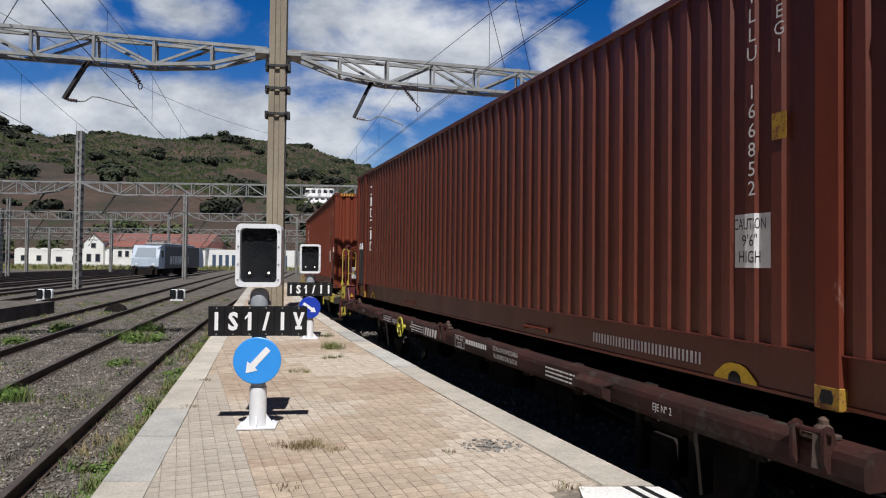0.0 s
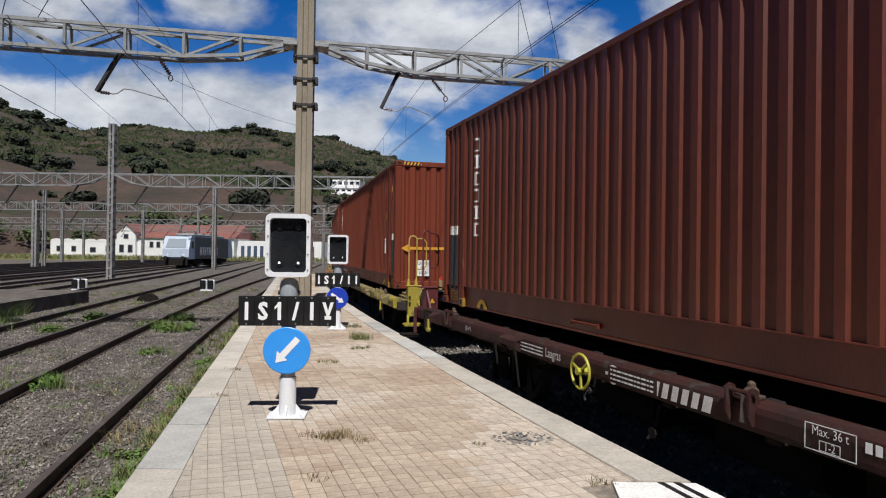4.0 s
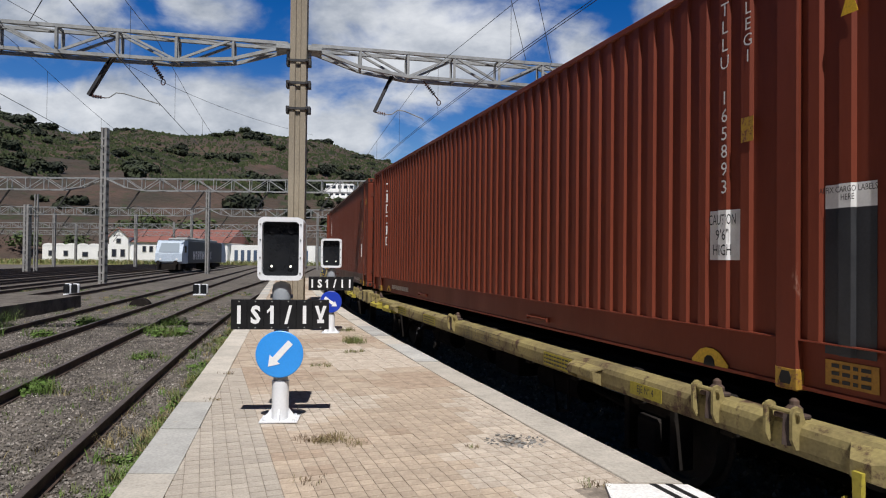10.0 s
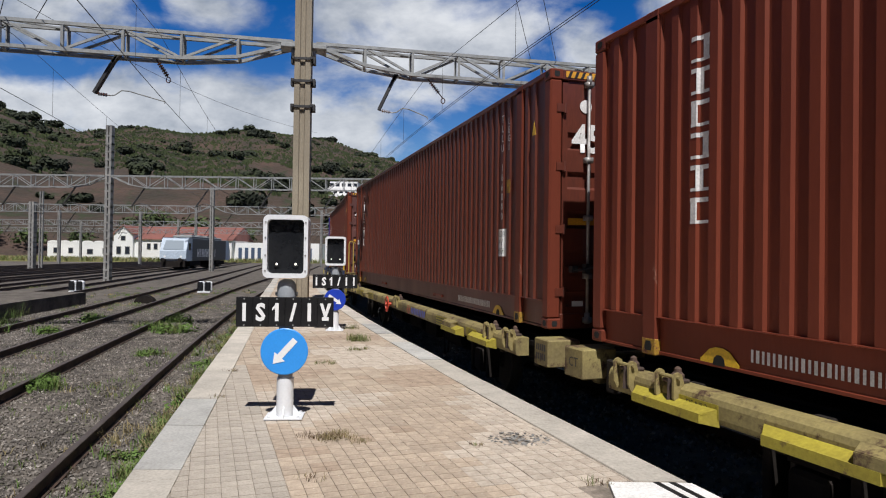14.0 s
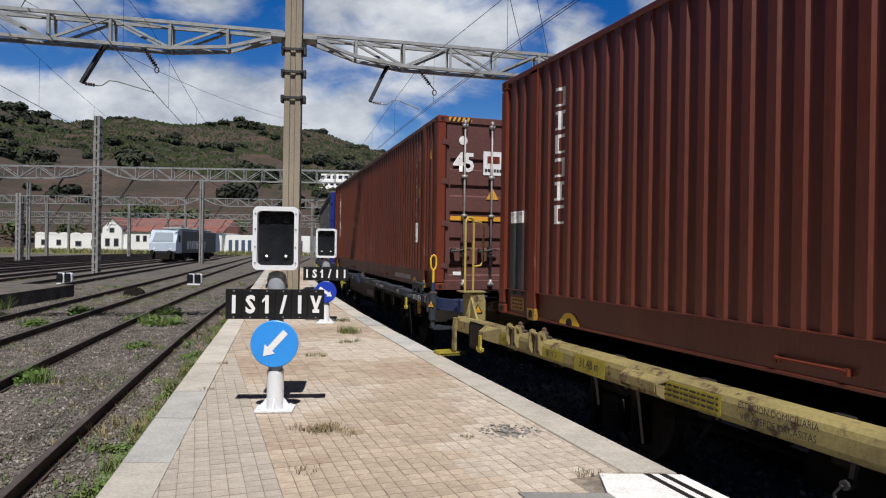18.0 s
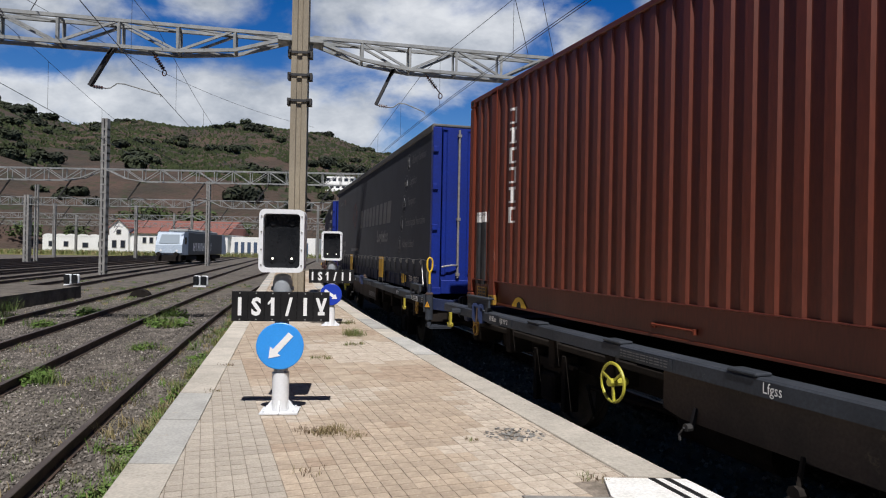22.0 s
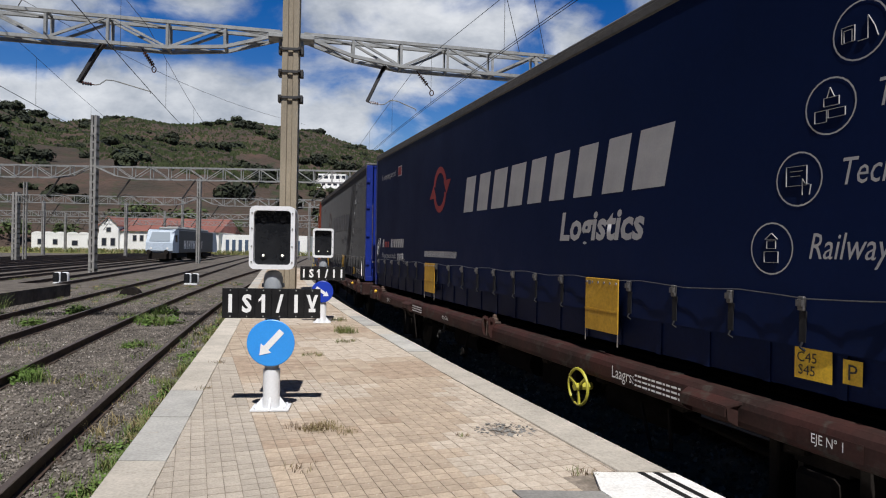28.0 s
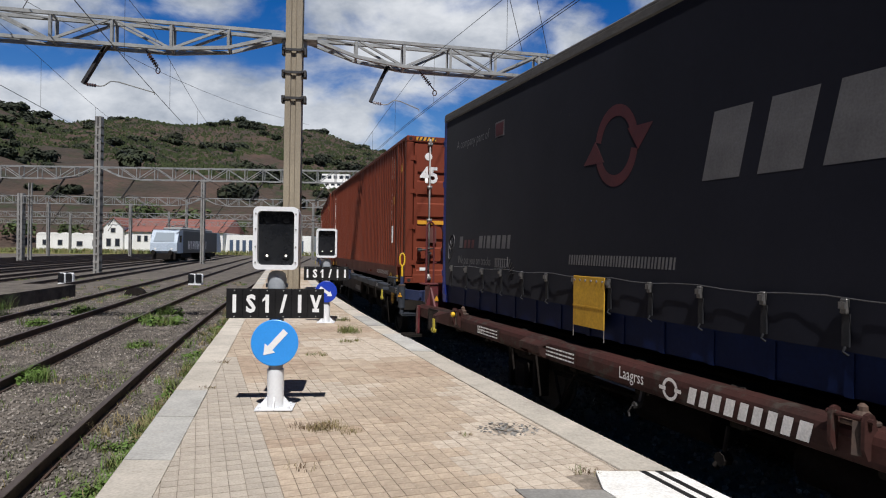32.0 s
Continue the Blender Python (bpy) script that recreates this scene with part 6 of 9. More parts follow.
    put("track_drawing", cached(("sleepers", ink.name), sleepers), c, pr(12.02, 0.66), "small drawing of a curved track")
    put("caption", lettering("We put you on tracks", 0.115, ink, squeeze=0.80, lean=0.12), c, pr(12.76, 0.62))
    put("caption", lettering("A company part of", 0.125, ink, squeeze=0.86, lean=0.12), c, pr(12.87, 2.32))
    bars(c, pr(11.93, 2.38), ink, (0.27,), 0.20, 0, "partner_mark_rim")
    bars(c, pr(11.93, 2.38) @ pose(0, -0.003, 0), red, (0.23,), 0.16, 0, "partner_mark")
    bars(c, pr(9.38, 0.74), ink, (0.024, 0.03, 0.024, 0.024, 0.03, 0.02) * 6, 0.10, 0.020, "web_mark", 0.14, 0.0)
    put("number", lettering(number, 0.12, M_WHITE, squeeze=0.75), c, on_flank(1.38 - HS, 0.13, 0.0), "white swap body number")
    cp_ = put("code_plate", plate(0.26, 0.19, M_YELLOWMARK, "code_plate"), c, on_flank(2.34 - HS, 0.17, 0.004), "yellow code plate")
    put("caption", lettering("C45\nS45", 0.06, M_BLACK_PAINT), cp_, pose(-0.04, -0.006, 0.01))
    pp = put("p_plate", plate(0.12, 0.14, M_YELLOWMARK, "p_plate"), c, on_flank(2.08 - HS, 0.17, 0.004))
    put("caption", lettering("P", 0.09, M_BLACK_PAINT), pp, pose(0, -0.006, -0.045))
    def lever():
        g = Geo()
        g.tube([(-HW - 0.03, 0.62 - HS, 0.48), (-HW - 0.05, 0.40 - HS, 0.10)], 0.010, 6)
        g.tube([(-HW - 0.03, 0.14 - HS, 0.62), (-HW - 0.06, 0.12 - HS, 0.30), (-HW - 0.04, 0.13 - HS, 0.12)], 0.014, 6)
        return g.mesh("tension_lever", M_BUCKLE)
    put("tension_lever", cached("lever", lever), c)
    UNITS.append((c, front, DECK + lift))
    return c


M_ORANGE_CLOTH = surface("orange_yellow_cloth", (0.52, 0.30, 0.018), (0.42, 0.235, 0.015), 4, 0.7, 0.15, 40)

for key, dfront, num, rear, ep in (("A", False, "TLLU1668520", False, None), ("B", False, "TLLU1658939", True, None), ("D", True, "TLLU1660000", False, None),
                                   ("F", True, "TLLU165416B", False, M_DOOR_OLD), ("K", True, "TLLU1660000", False, None), ("L", True, "TLLU1660000", False, None)):
    # A, D and F take the red with flank shade mixed into it
    container(FRONTS[key], dfront, num, rear, paint=M_RED_SHADED if key in "ADF" else None, end_paint=ep, lift=0.10 if key in "FKL" else 0.0)
swap_body(FRONTS["H"], M_CURTAIN_OLD, M_PRINT_DIM, M_PRINT_FADED, "TRFA 120013 4", "faded navy curtain-sided swap body with blue end doors", 0.055)
swap_body(FRONTS["I"], M_CURTAIN_NEW, M_PRINT, M_PRINT_RED, "TRFA 120135 7", "clean navy curtain-sided swap body with blue end doors", -0.045)
swap_body(FRONTS["J"], M_CURTAIN_GREY, M_PRINT_DIM, M_PRINT_FADED, "TRFA 120079 3", "dusty dark curtain-sided swap body with blue end doors", -0.045)

# ---- flat wagons ----
def mesh_beam(style, y0, y1):
    g = Geo()
    if style == "grey":
        g.prism([(-1.40, 1.045), (-1.40, 1.15), (-1.385, 1.165), (-1.24, 1.165), (-1.24, 1.14), (-1.36, 1.14), (-1.36, 1.07), (-1.24, 1.07), (-1.24, 1.045)], "y", y0, y1)
    else:
        g.prism([(-1.37, 0.79), (-1.40, 0.805), (-1.407, 0.84), (-1.407, 0.93), (-1.395, 0.97), (-1.36, 1.0), (-1.24, 1.0), (-1.24, 0.79)], "y", y0, y1)
    return g.mesh("side_beam", {"red": M_WAG_RED, "yellow": M_WAG_YEL, "grey": M_WAG_GREY}[style])


def mesh_sleeve(mat):
    g = Geo()
    y0, y1 = -HL - 0.80, -HL - 0.17
    g.prism([(-1.372, 0.786), (-1.403, 0.802), (-1.411, 0.84), (-1.411, 0.93), (-1.399, 0.973), (-1.36, 1.004), (-1.30, 1.004), (-1.30, 0.786)], "y", y0, y1)
    return g.mesh("sleeve", mat)


def underframe_meshes():
    """Centre sill, deck plate, long bearer, cross bearer, air tank, box and brake rod."""
    out = {}
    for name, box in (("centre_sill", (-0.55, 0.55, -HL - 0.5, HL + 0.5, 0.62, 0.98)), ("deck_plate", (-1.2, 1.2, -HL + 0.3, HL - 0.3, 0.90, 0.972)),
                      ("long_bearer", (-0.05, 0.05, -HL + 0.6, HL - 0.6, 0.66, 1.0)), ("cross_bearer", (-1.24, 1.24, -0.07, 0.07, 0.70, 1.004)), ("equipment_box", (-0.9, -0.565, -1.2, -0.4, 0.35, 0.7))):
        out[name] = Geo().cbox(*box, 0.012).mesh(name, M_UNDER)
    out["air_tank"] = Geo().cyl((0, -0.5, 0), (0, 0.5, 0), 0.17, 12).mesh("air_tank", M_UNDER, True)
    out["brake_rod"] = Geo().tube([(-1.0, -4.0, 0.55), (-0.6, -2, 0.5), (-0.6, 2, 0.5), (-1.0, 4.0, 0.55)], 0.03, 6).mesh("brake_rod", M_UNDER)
    return out


def underframe(w):
    me = cached("under", underframe_meshes)
    uf = put("centre_sill", me["centre_sill"], w, None, "near-black centre sill")
    put("deck_plate", me["deck_plate"], w)
    for x in (-0.90, 0.90):
        put("long_bearer", me["long_bearer"], w, pose(x, 0, 0))
    for k in range(13):
        put("cross_bearer", me["cross_bearer"], w, pose(0, -HL + 0.3 + k * (LEN - 0.6) / 12, 0))
    for y in (-2.3, 0.4, 2.2):
        put("air_tank", me["air_tank"], w, pose(-0.75, y, 0.50))
    put("equipment_box", me["equipment_box"], w)
    put("brake_rod", me["brake_rod"], w)
    return uf


def mesh_wheelset():
    g = Geo()
    g.cyl((-1.0, 0, 0), (1.0, 0, 0), 0.08, 10)
    for s in (-1, 1):
        x = s * 0.80
        g.lathe([(0.10, -0.09), (0.13, -0.05), (0.38, -0.03), (0.39, -0.065), (0.45, -0.065), (0.45, 0.055), (0.485, 0.065), (0.485, 0.09), (0.39, 0.09), (0.38, 0.03), (0.13, 0.05), (0.10, 0.09)] if s < 0 else
                [(0.10, -0.09), (0.13, -0.05), (0.38, -0.03), (0.39, -0.09), (0.485, -0.09), (0.485, -0.065), (0.45, -0.055), (0.45, 0.065), (0.39, 0.065), (0.38, 0.03), (0.13, 0.05), (0.10, 0.09)], (x, 0, 0), 24, "x")
        g.box(x - 0.03, x + 0.03, -0.3, -0.12, -0.02, 0.02)
    return g.mesh("wheelset", M_WHEEL, True)


def mesh_axlebox():
    """Axlebox, leaf spring and axle guard as three meshes."""
    g, k_, q = Geo(), Geo(), Geo()
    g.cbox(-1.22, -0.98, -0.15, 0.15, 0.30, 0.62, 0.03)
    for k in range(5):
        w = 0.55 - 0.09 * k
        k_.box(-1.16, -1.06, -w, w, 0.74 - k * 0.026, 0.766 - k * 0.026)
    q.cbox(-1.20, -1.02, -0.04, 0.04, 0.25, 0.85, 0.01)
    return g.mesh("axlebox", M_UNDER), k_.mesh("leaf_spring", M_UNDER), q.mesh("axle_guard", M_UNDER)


def rail_loop(mat, h=0.95, w=0.22):
    def make():
        g = Geo()
        pts = [(0, 0, 0), (0, 0, h * 0.85)] + [(w / 2 - w / 2 * math.cos(a), 0, h * 0.85 + w / 2 * math.sin(a)) for a in (0.5, 1.0, 1.57, 2.1, 2.6)] + [(w, 0, h * 0.85), (w, 0, 0)]
        g.tube(pts, 0.017, 8)
        q = [(w, 0, h * 0.88), (w + 0.15, 0, h * 0.87), (w + 0.21, 0, h * 0.80), (w + 0.21, 0, h * 0.38), (w + 0.15, 0, h * 0.32), (w, 0, h * 0.31)]
        g.tube(q, 0.015, 8)
        return g.mesh("handrail", mat, True)
    return cached(("loop", mat.name, h, w), make)


def grate(mat):
    def make():
        g = Geo()
        g.cbox(-0.19, 0.19, -0.13, 0.13, -0.012, 0.012, 0.004)
        for k in range(9):
            g.box(-0.18 + k * 0.042, -0.155 + k * 0.042, -0.12, 0.12, 0.010, 0.022)
        for y in (-0.13, 0.12):
            g.box(-0.19, 0.19, y, y + 0.012, -0.02, 0.028)
        return g.mesh("step", mat)
    return cached(("grate", mat.name), make)


def buffers_at(w, style, r, y, reach=0.0):
    for x in (-0.72, 0.72):
        buffer_at(w, style, r @ pose(x, y, 1.04), reach)


def buffer_at(parent, style, m, reach):
    body = {"red": M_HANDRAIL_R, "yellow": M_WAG_YEL, "grey": M_WAG_BLUE}[style]
    e = -reach
    def make():
        g = Geo()
        g.lathe([(0.17, 0.0), (0.17, -0.03), (0.135, -0.05), (0.135, -0.28 + e), (0.145, -0.28 + e), (0.145, -0.33 + e)], (0, 0, 0), 20, "y")
        g.cbox(-0.17, 0.17, -0.035, 0.0, -0.17, 0.17, 0.012)
        for x in (-0.07, 0.07):
            g.cyl((x, -0.14, 0.10), (x, -0.14, 0.155), 0.026, 6)
        g.cbox(-0.10, 0.10, -0.2, -0.08, 0.10, 0.135, 0.01)
        return g.mesh("buffer", body, True)
    def outline(w, h, r):
        return [(sx * (w - r) + r * math.cos(q + a), sz * (h - r) + r * math.sin(q + a)) for sx, sz, q in ((1, 1, 0), (-1, 1, math.pi / 2), (-1, -1, math.pi), (1, -1, math.pi * 1.5)) for a in (0.0, 0.52, 1.05, 1.5708)]
    def head():
        g = Geo()
        g.lathe([(0.10, -0.30 + e), (0.10, -0.49 + e)], (0, 0, 0), 14, "y")
        g.prism(outline(0.225, 0.18, 0.06), "y", -0.545 + e, -0.48 + e)
        g.prism(outline(0.21, 0.165, 0.055), "y", -0.56 + e, -0.545 + e)
        for k in range(5):
            g.beam((-0.16 + 0.08 * k, -0.47 + e, -0.15), (-0.16 + 0.08 * k, -0.47 + e, 0.15), 0.025, 0.04)
        return g.mesh("buffer_plate", M_RUBBER)
    b = put("buffer", cached(("buf", style, reach), make), parent, m)
    put("buffer_plate", cached(("bufhead", reach), head), b, None, "black buffer plate")


def front_end(w, style):
    """Buffered end that faces the camera: corner plate with hand loops and a step below."""
    y = -HL - (0.82 if style != "grey" else 0.56)
    mat = {"red": M_WAG_RED, "yellow": M_WAG_YEL, "grey": M_WAG_BLUE}[style]
    bright = {"red": M_WAG_RED, "yellow": M_WAG_YELB, "grey": M_WAG_GREY}[style]
    def stock():
        g = Geo()
        g.cbox(-1.0, 1.0, y, y + 0.16, 0.92, 1.15, 0.02)
        if style == "grey":
            for s in (-1, 1):
                g.beam((s * 1.30, -HL - 0.13, 1.06), (s * 1.00, y + 0.06, 1.04), 0.10, 0.18)
        else:
            # stepped cover plates between the beam and the buffer beam
            for k in range(3):
                g.cbox(-1.24 + 0.07 * k, -0.9, -HL - 0.80, -HL - 0.22 + 0.06 * k, 0.94 + 0.055 * k, 0.985 + 0.055 * k, 0.008)
        g.prism([(y + 0.1, 0.95), (-HL + 0.1, 0.95), (-HL - 0.05, 1.10), (y + 0.35, 1.13)], "x", -1.0, 1.0)
        g.cbox(-0.32, 0.32, y - 0.04, y + 0.1, 0.78, 1.10, 0.02)
        for x in (-1.08, -0.68, 0.68, 1.08):
            g.cyl((x, y - 0.025, 1.07), (x, y, 1.07), 0.035, 6)
        return g.mesh("headstock", mat)
    put("headstock", cached(("stock", style), stock), w)
    buffers_at(w, style, pose(0, 0, 0), y, 0.16 if style != "grey" else 0.0)
    def hook():
        g = Geo()
        g.tube([(0, y - 0.02, 0.98), (0, y - 0.25, 0.98), (0, y - 0.30, 0.90), (0, y - 0.24, 0.86)], 0.045, 8)
        g.tube([(0.08, y - 0.2, 0.95), (0.1, y - 0.3, 0.75), (0.0, y - 0.36, 0.62), (-0.1, y - 0.3, 0.75), (-0.08, y - 0.2, 0.95)], 0.025, 6)
        return g.mesh("coupling", M_UNDER)
    put("coupling", cached("coup", hook), w, None, "black screw coupling")
    def hose():
        g = Geo()
        g.tube([(-0.45, y, 0.9), (-0.47, y - 0.15, 0.85), (-0.48, y - 0.18, 0.5), (-0.46, y - 0.12, 0.3)], 0.022, 6)
        return g.mesh("brake_hose", M_RUBBER)
    put("brake_hose", cached("hose", hose), w)
    def corner():
        g = Geo()
        # folded plate with rounded lower corners and a flange that runs back along the side
        g.prism([(-1.09, 1.27), (-1.10, 1.25), (-1.10, 0.68), (-1.085, 0.64), (-1.05, 0.62), (-0.87, 0.63), (-0.84, 0.66), (-0.83, 0.94), (-0.87, 1.00), (-0.87, 1.13), (-0.83, 1.18), (-0.83, 1.27)], "y", y - 0.05, y - 0.025)
        g.prism([(y - 0.03, 0.66), (y + 0.16, 0.80), (y + 0.24, 1.14), (y - 0.03, 1.26)], "x", -1.105, -1.085)
        g.cbox(-1.13, -0.80, y - 0.06, y + 0.12, 1.255, 1.275, 0.008)
        for x in (-1.085, -0.92):
            g.lathe([(0.045, 1.27), (0.040, 1.30), (0.026, 1.40), (0.020, 1.41)], (x, y + 0.02, 0), 10)
        return g.mesh("corner_plate", bright)
    def bolts():
        g = Geo()
        for x, z in ((-1.07, 1.04), (-1.07, 0.91)):
            g.cyl((x, y - 0.085, z), (x, y - 0.048, z), 0.024, 6)
            g.cyl((x, y - 0.10, z), (x, y - 0.085, z), 0.013, 6)
        return g.mesh("bolt", M_STEEL_RUST)
    def shackle():
        g = Geo()
        g.tube([(-0.90, y - 0.06, 0.93), (-0.89, y - 0.10, 0.90), (-0.83, y - 0.14, 0.76), (-0.80, y - 0.15, 0.735), (-0.77, y - 0.15, 0.735)], 0.011, 6)
        return g.mesh("coupling_rod", M_HANDRAIL_Y)
    # shade on the beam end is given by a dark brown colour
    def pocket():
        g = Geo()
        g.cbox(-1.33, -1.13, -HL - 0.88, -HL - 0.77, 0.74, 0.93, 0.015)
        g.beam((-1.26, -HL - 0.80, 0.80), (-1.10, y, 0.74), 0.06, 0.10)
        return g.mesh("beam_end", M_WAG_BROWN)
    if style != "grey":
        cp = put("corner_plate", cached(("corner", style), corner), w)
        put("bolt", cached(("cbolt", style), bolts), cp, None, "rusty bolt heads")
        put("coupling_rod", cached(("shk", style), shackle), cp, None, "bent yellow uncoupling rod")
        put("beam_end", cached(("bend", style), pocket), w, None, "dark brown end of the side beam")
        for x in (-1.08,):
            put("handrail", rail_loop({"red": M_HANDRAIL_R, "yellow": M_HANDRAIL_Y}[style], 1.16, 0.17), w, pose(x, y + 0.02, 1.26), "bent tube hand loop")
        def stepper():
            g = Geo()
            g.beam((-1.09, y - 0.03, 0.66), (-1.11, y - 0.08, 0.45), 0.05, 0.015)
            return g.mesh("step_bracket", bright)
        sb = put("step_bracket", cached(("sb", style), stepper), w)
        put("step", grate(bright), sb, pose(-1.02, y - 0.12, 0.45))
    else:
        yp = -HL - 0.25
        def post():
            g = Geo()
            g.lathe([(0.0, 0.80), (0.062, 0.80), (0.062, 1.22)], (-1.36, yp, 0), 18)
            g.lathe([(0.040, 0.70), (0.040, 0.80)], (-1.36, yp, 0), 12)
            g.cbox(-1.44, -1.40, yp + 0.05, yp + 0.10, 0.92, 1.22, 0.006)
            return g.mesh("lever_case", M_WAG_GREY, True)
        lc = put("lever_case", cached("leverpost", post), w)
        def collar():
            g = Geo()
            g.lathe([(0.066, 1.215), (0.068, 1.235), (0.05, 1.255), (0.0, 1.255)], (-1.36, yp, 0), 18)
            return g.mesh("collar", M_STEEL_RUST, True)
        put("collar", cached("levercollar", collar), lc, None, "rusty cap of the lever case")
        def sleeve():
            g = Geo()
            g.lathe([(0.036, 1.25), (0.034, 1.40), (0.0, 1.40)], (-1.36, yp, 0), 12)
            return g.mesh("sleeve", M_WAG_BLUE, True)
        put("sleeve", cached("leversleeve", sleeve), lc, None, "blue lower lever sleeve")
        def lever():
            g = Geo()
            g.tube([(-1.36, yp, 1.38), (-1.36, yp, 1.60)], 0.020, 8)
            g.tube([(-1.36, yp, 1.59), (-1.325, yp, 1.635), (-1.315, yp, 1.68), (-1.315, yp, 1.78), (-1.335, yp, 1.825), (-1.36, yp, 1.838), (-1.385, yp, 1.825), (-1.405, yp, 1.78), (-1.405, yp, 1.68), (-1.395, yp, 1.635), (-1.36, yp, 1.59)], 0.0155, 8)
            return g.mesh("lever", M_YELLOWMARK, True)
        put("lever", cached("ylever", lever), lc, None, "yellow release lever with a closed loop grip")
        def tri():
            g = Geo()
            g.prism([(-0.060, -0.055), (0.060, -0.055), (0, 0.06)], "y", -0.003, 0)
            g.prism([(-0.048, -0.047), (0.048, -0.047), (0, 0.045)], "y", -0.005, 0, 1)
            g.prism([(0.006, 0.025), (-0.012, -0.008), (0.0, -0.008), (-0.006, -0.038), (0.014, 0.0), (0.002, 0.0)], "y", -0.007, 0)
            return g.mesh("warning_triangle", [M_BLACK_PAINT, M_ORANGE])
        put("warning_triangle", cached("flashtri", tri), lc, Matrix.Translation((-1.405, yp - 0.048, 1.06)) @ Matrix.Rotation(radians(-42), 4, "Z"), "amber warning triangle with a black flash")
        put("step", grate(M_WAG_GREY), lc, pose(-1.20, yp - 0.02, 0.68))
    def lamp():
        g = Geo()
        g.cbox(-0.035, 0.035, -0.03, 0.03, 0.0, 0.27, 0.006)
        g.cbox(-0.012, 0.035, -0.034, 0.02, 0.27, 0.335, 0.008, 1)
        g.box(-0.035, -0.014, -0.02, 0.02, 0.27, 0.30)
        return g.mesh("lamp_bracket", [mat, M_LAMP_RED])
    lm = cached(("lamp", style), lamp)
    for x in (-0.36, 0.66) if style != "grey" else ():
        put("lamp_bracket", lm, w, pose(x, y + 0.1, 1.12), "bracket with red tail lamp")
    def wt():
        g = Geo()
        g.prism([(-0.07, -0.06), (0.07, -0.06), (0, 0.07)], "y", -0.004, 0)
        g.prism([(-0.05, -0.05), (0.05, -0.05), (0, 0.045)], "y", -0.007, 0, 1)
        return g.mesh("warning_triangle", [M_BLACK_PAINT, M_WAG_YELB])
    if style != "grey":
        put("warning_triangle", cached("wtriy", wt), cp, Matrix.Translation((-1.106, y + 0.09, 1.06)) @ FACE_LEFT, "worn yellow warning triangle")


def rear_end(w, style, reach):
    """Buffered end that faces away: upright gusset with warning triangle, hand loops, step, hanging frame."""
    y = HL + (0.95 if style != "grey" else 0.60)
    mat = {"red": M_WAG_RED, "yellow": M_WAG_YEL, "grey": M_WAG_BLUE}[style]
    def stock():
        g = Geo()
        g.cbox(-1.06, 1.06, y - 0.16, y, 0.88, 1.10, 0.02)
        for s in (-1, 1) if style != "grey" else ():
            g.prism([(s * 1.40, 0.80), (s * 1.405, 0.95), (s * 1.37, 1.0), (s * 1.25, 1.0), (s * 1.25, 0.80)], "y", HL + 0.34, y + 0.1)
        return g.mesh("headstock", mat)
    put("headstock", cached(("stockr", style), stock), w)
    buffers_at(w, style, pose(0, 0, 0, 0, 0, 180), -y, reach)
    if style == "grey":
        return

    def gusset():
        g = Geo()
        g.prism([(y - 0.40, 0.96), (y + 0.12, 0.90), (y + 0.12, 1.30), (y - 0.12, 1.34)], "x", -1.30, -1.27)
        g.prism([(-1.38, 0.96), (-1.00, 0.96), (-1.10, 1.34), (-1.28, 1.34)], "y", y - 0.16, y - 0.13)
        g.cbox(-1.40, -1.0, y - 0.18, y + 0.12, 1.34, 1.36, 0.006)
        g.prism([(y + 0.02, 0.98), (y + 0.12, 0.98), (y + 0.16, 0.80), (y + 0.16, 0.50), (y + 0.11, 0.46), (y + 0.06, 0.52), (y + 0.06, 0.78)], "x", -1.44, -1.405)
        return g.mesh("gusset", {"red": M_HANDRAIL_R, "yellow": M_WAG_YEL, "grey": M_WAG_GREY}[style])
    gs = put("gusset", cached(("gus", style), gusset), w)
    put("handrail", rail_loop({"red": M_HANDRAIL_R, "yellow": M_HANDRAIL_Y, "grey": M_WAG_GREY}[style], 1.12, 0.17), w, pose(-1.32, y + 0.0, 1.35, 0, 0, 25), "bent tube hand loop")
    def wt():
        g = Geo()
        g.prism([(-0.07, -0.06), (0.07, -0.06), (0, 0.07)], "y", -0.004, 0)
        g.prism([(-0.05, -0.05), (0.05, -0.05), (0, 0.045)], "y", -0.007, 0, 1)
        return g.mesh("warning_triangle", [M_BLACK_PAINT, M_ORANGE])
    put("warning_triangle", cached("wtri", wt), gs, pose(-1.19, y - 0.165, 1.12))
    put("step", grate({"red": M_UNDER, "yellow": M_WAG_YELB, "grey": M_WAG_GREY}[style]), w, pose(-1.46, y + 0.20, 0.47))
    def rack():
        g = Geo()
        for p, q in (((0, 0), (0.42, 0)), ((0, -0.40), (0.42, -0.40)), ((0, 0), (0, -0.40)), ((0.42, 0), (0.42, -0.40))):
            g.beam((-1.41, y - 0.44 - p[0], 0.97 + p[1] * 0.8), (-1.41, y - 0.44 - q[0], 0.97 + q[1] * 0.8), 0.02, 0.03)
        g.box(-1.418, -1.412, y - 0.86, y - 0.44, 0.65, 0.97, 1)
        for k in range(7):
            g.box(-1.424, -1.418, y - 0.83 + 0.06 * k, y - 0.824 + 0.06 * k, 0.66, 0.96)
        return g.mesh("label_rack", [M_UNDER, M_WAG_BROWN])
    put("label_rack", cached(("rack", style), rack), w, None, "dark wire label holder")


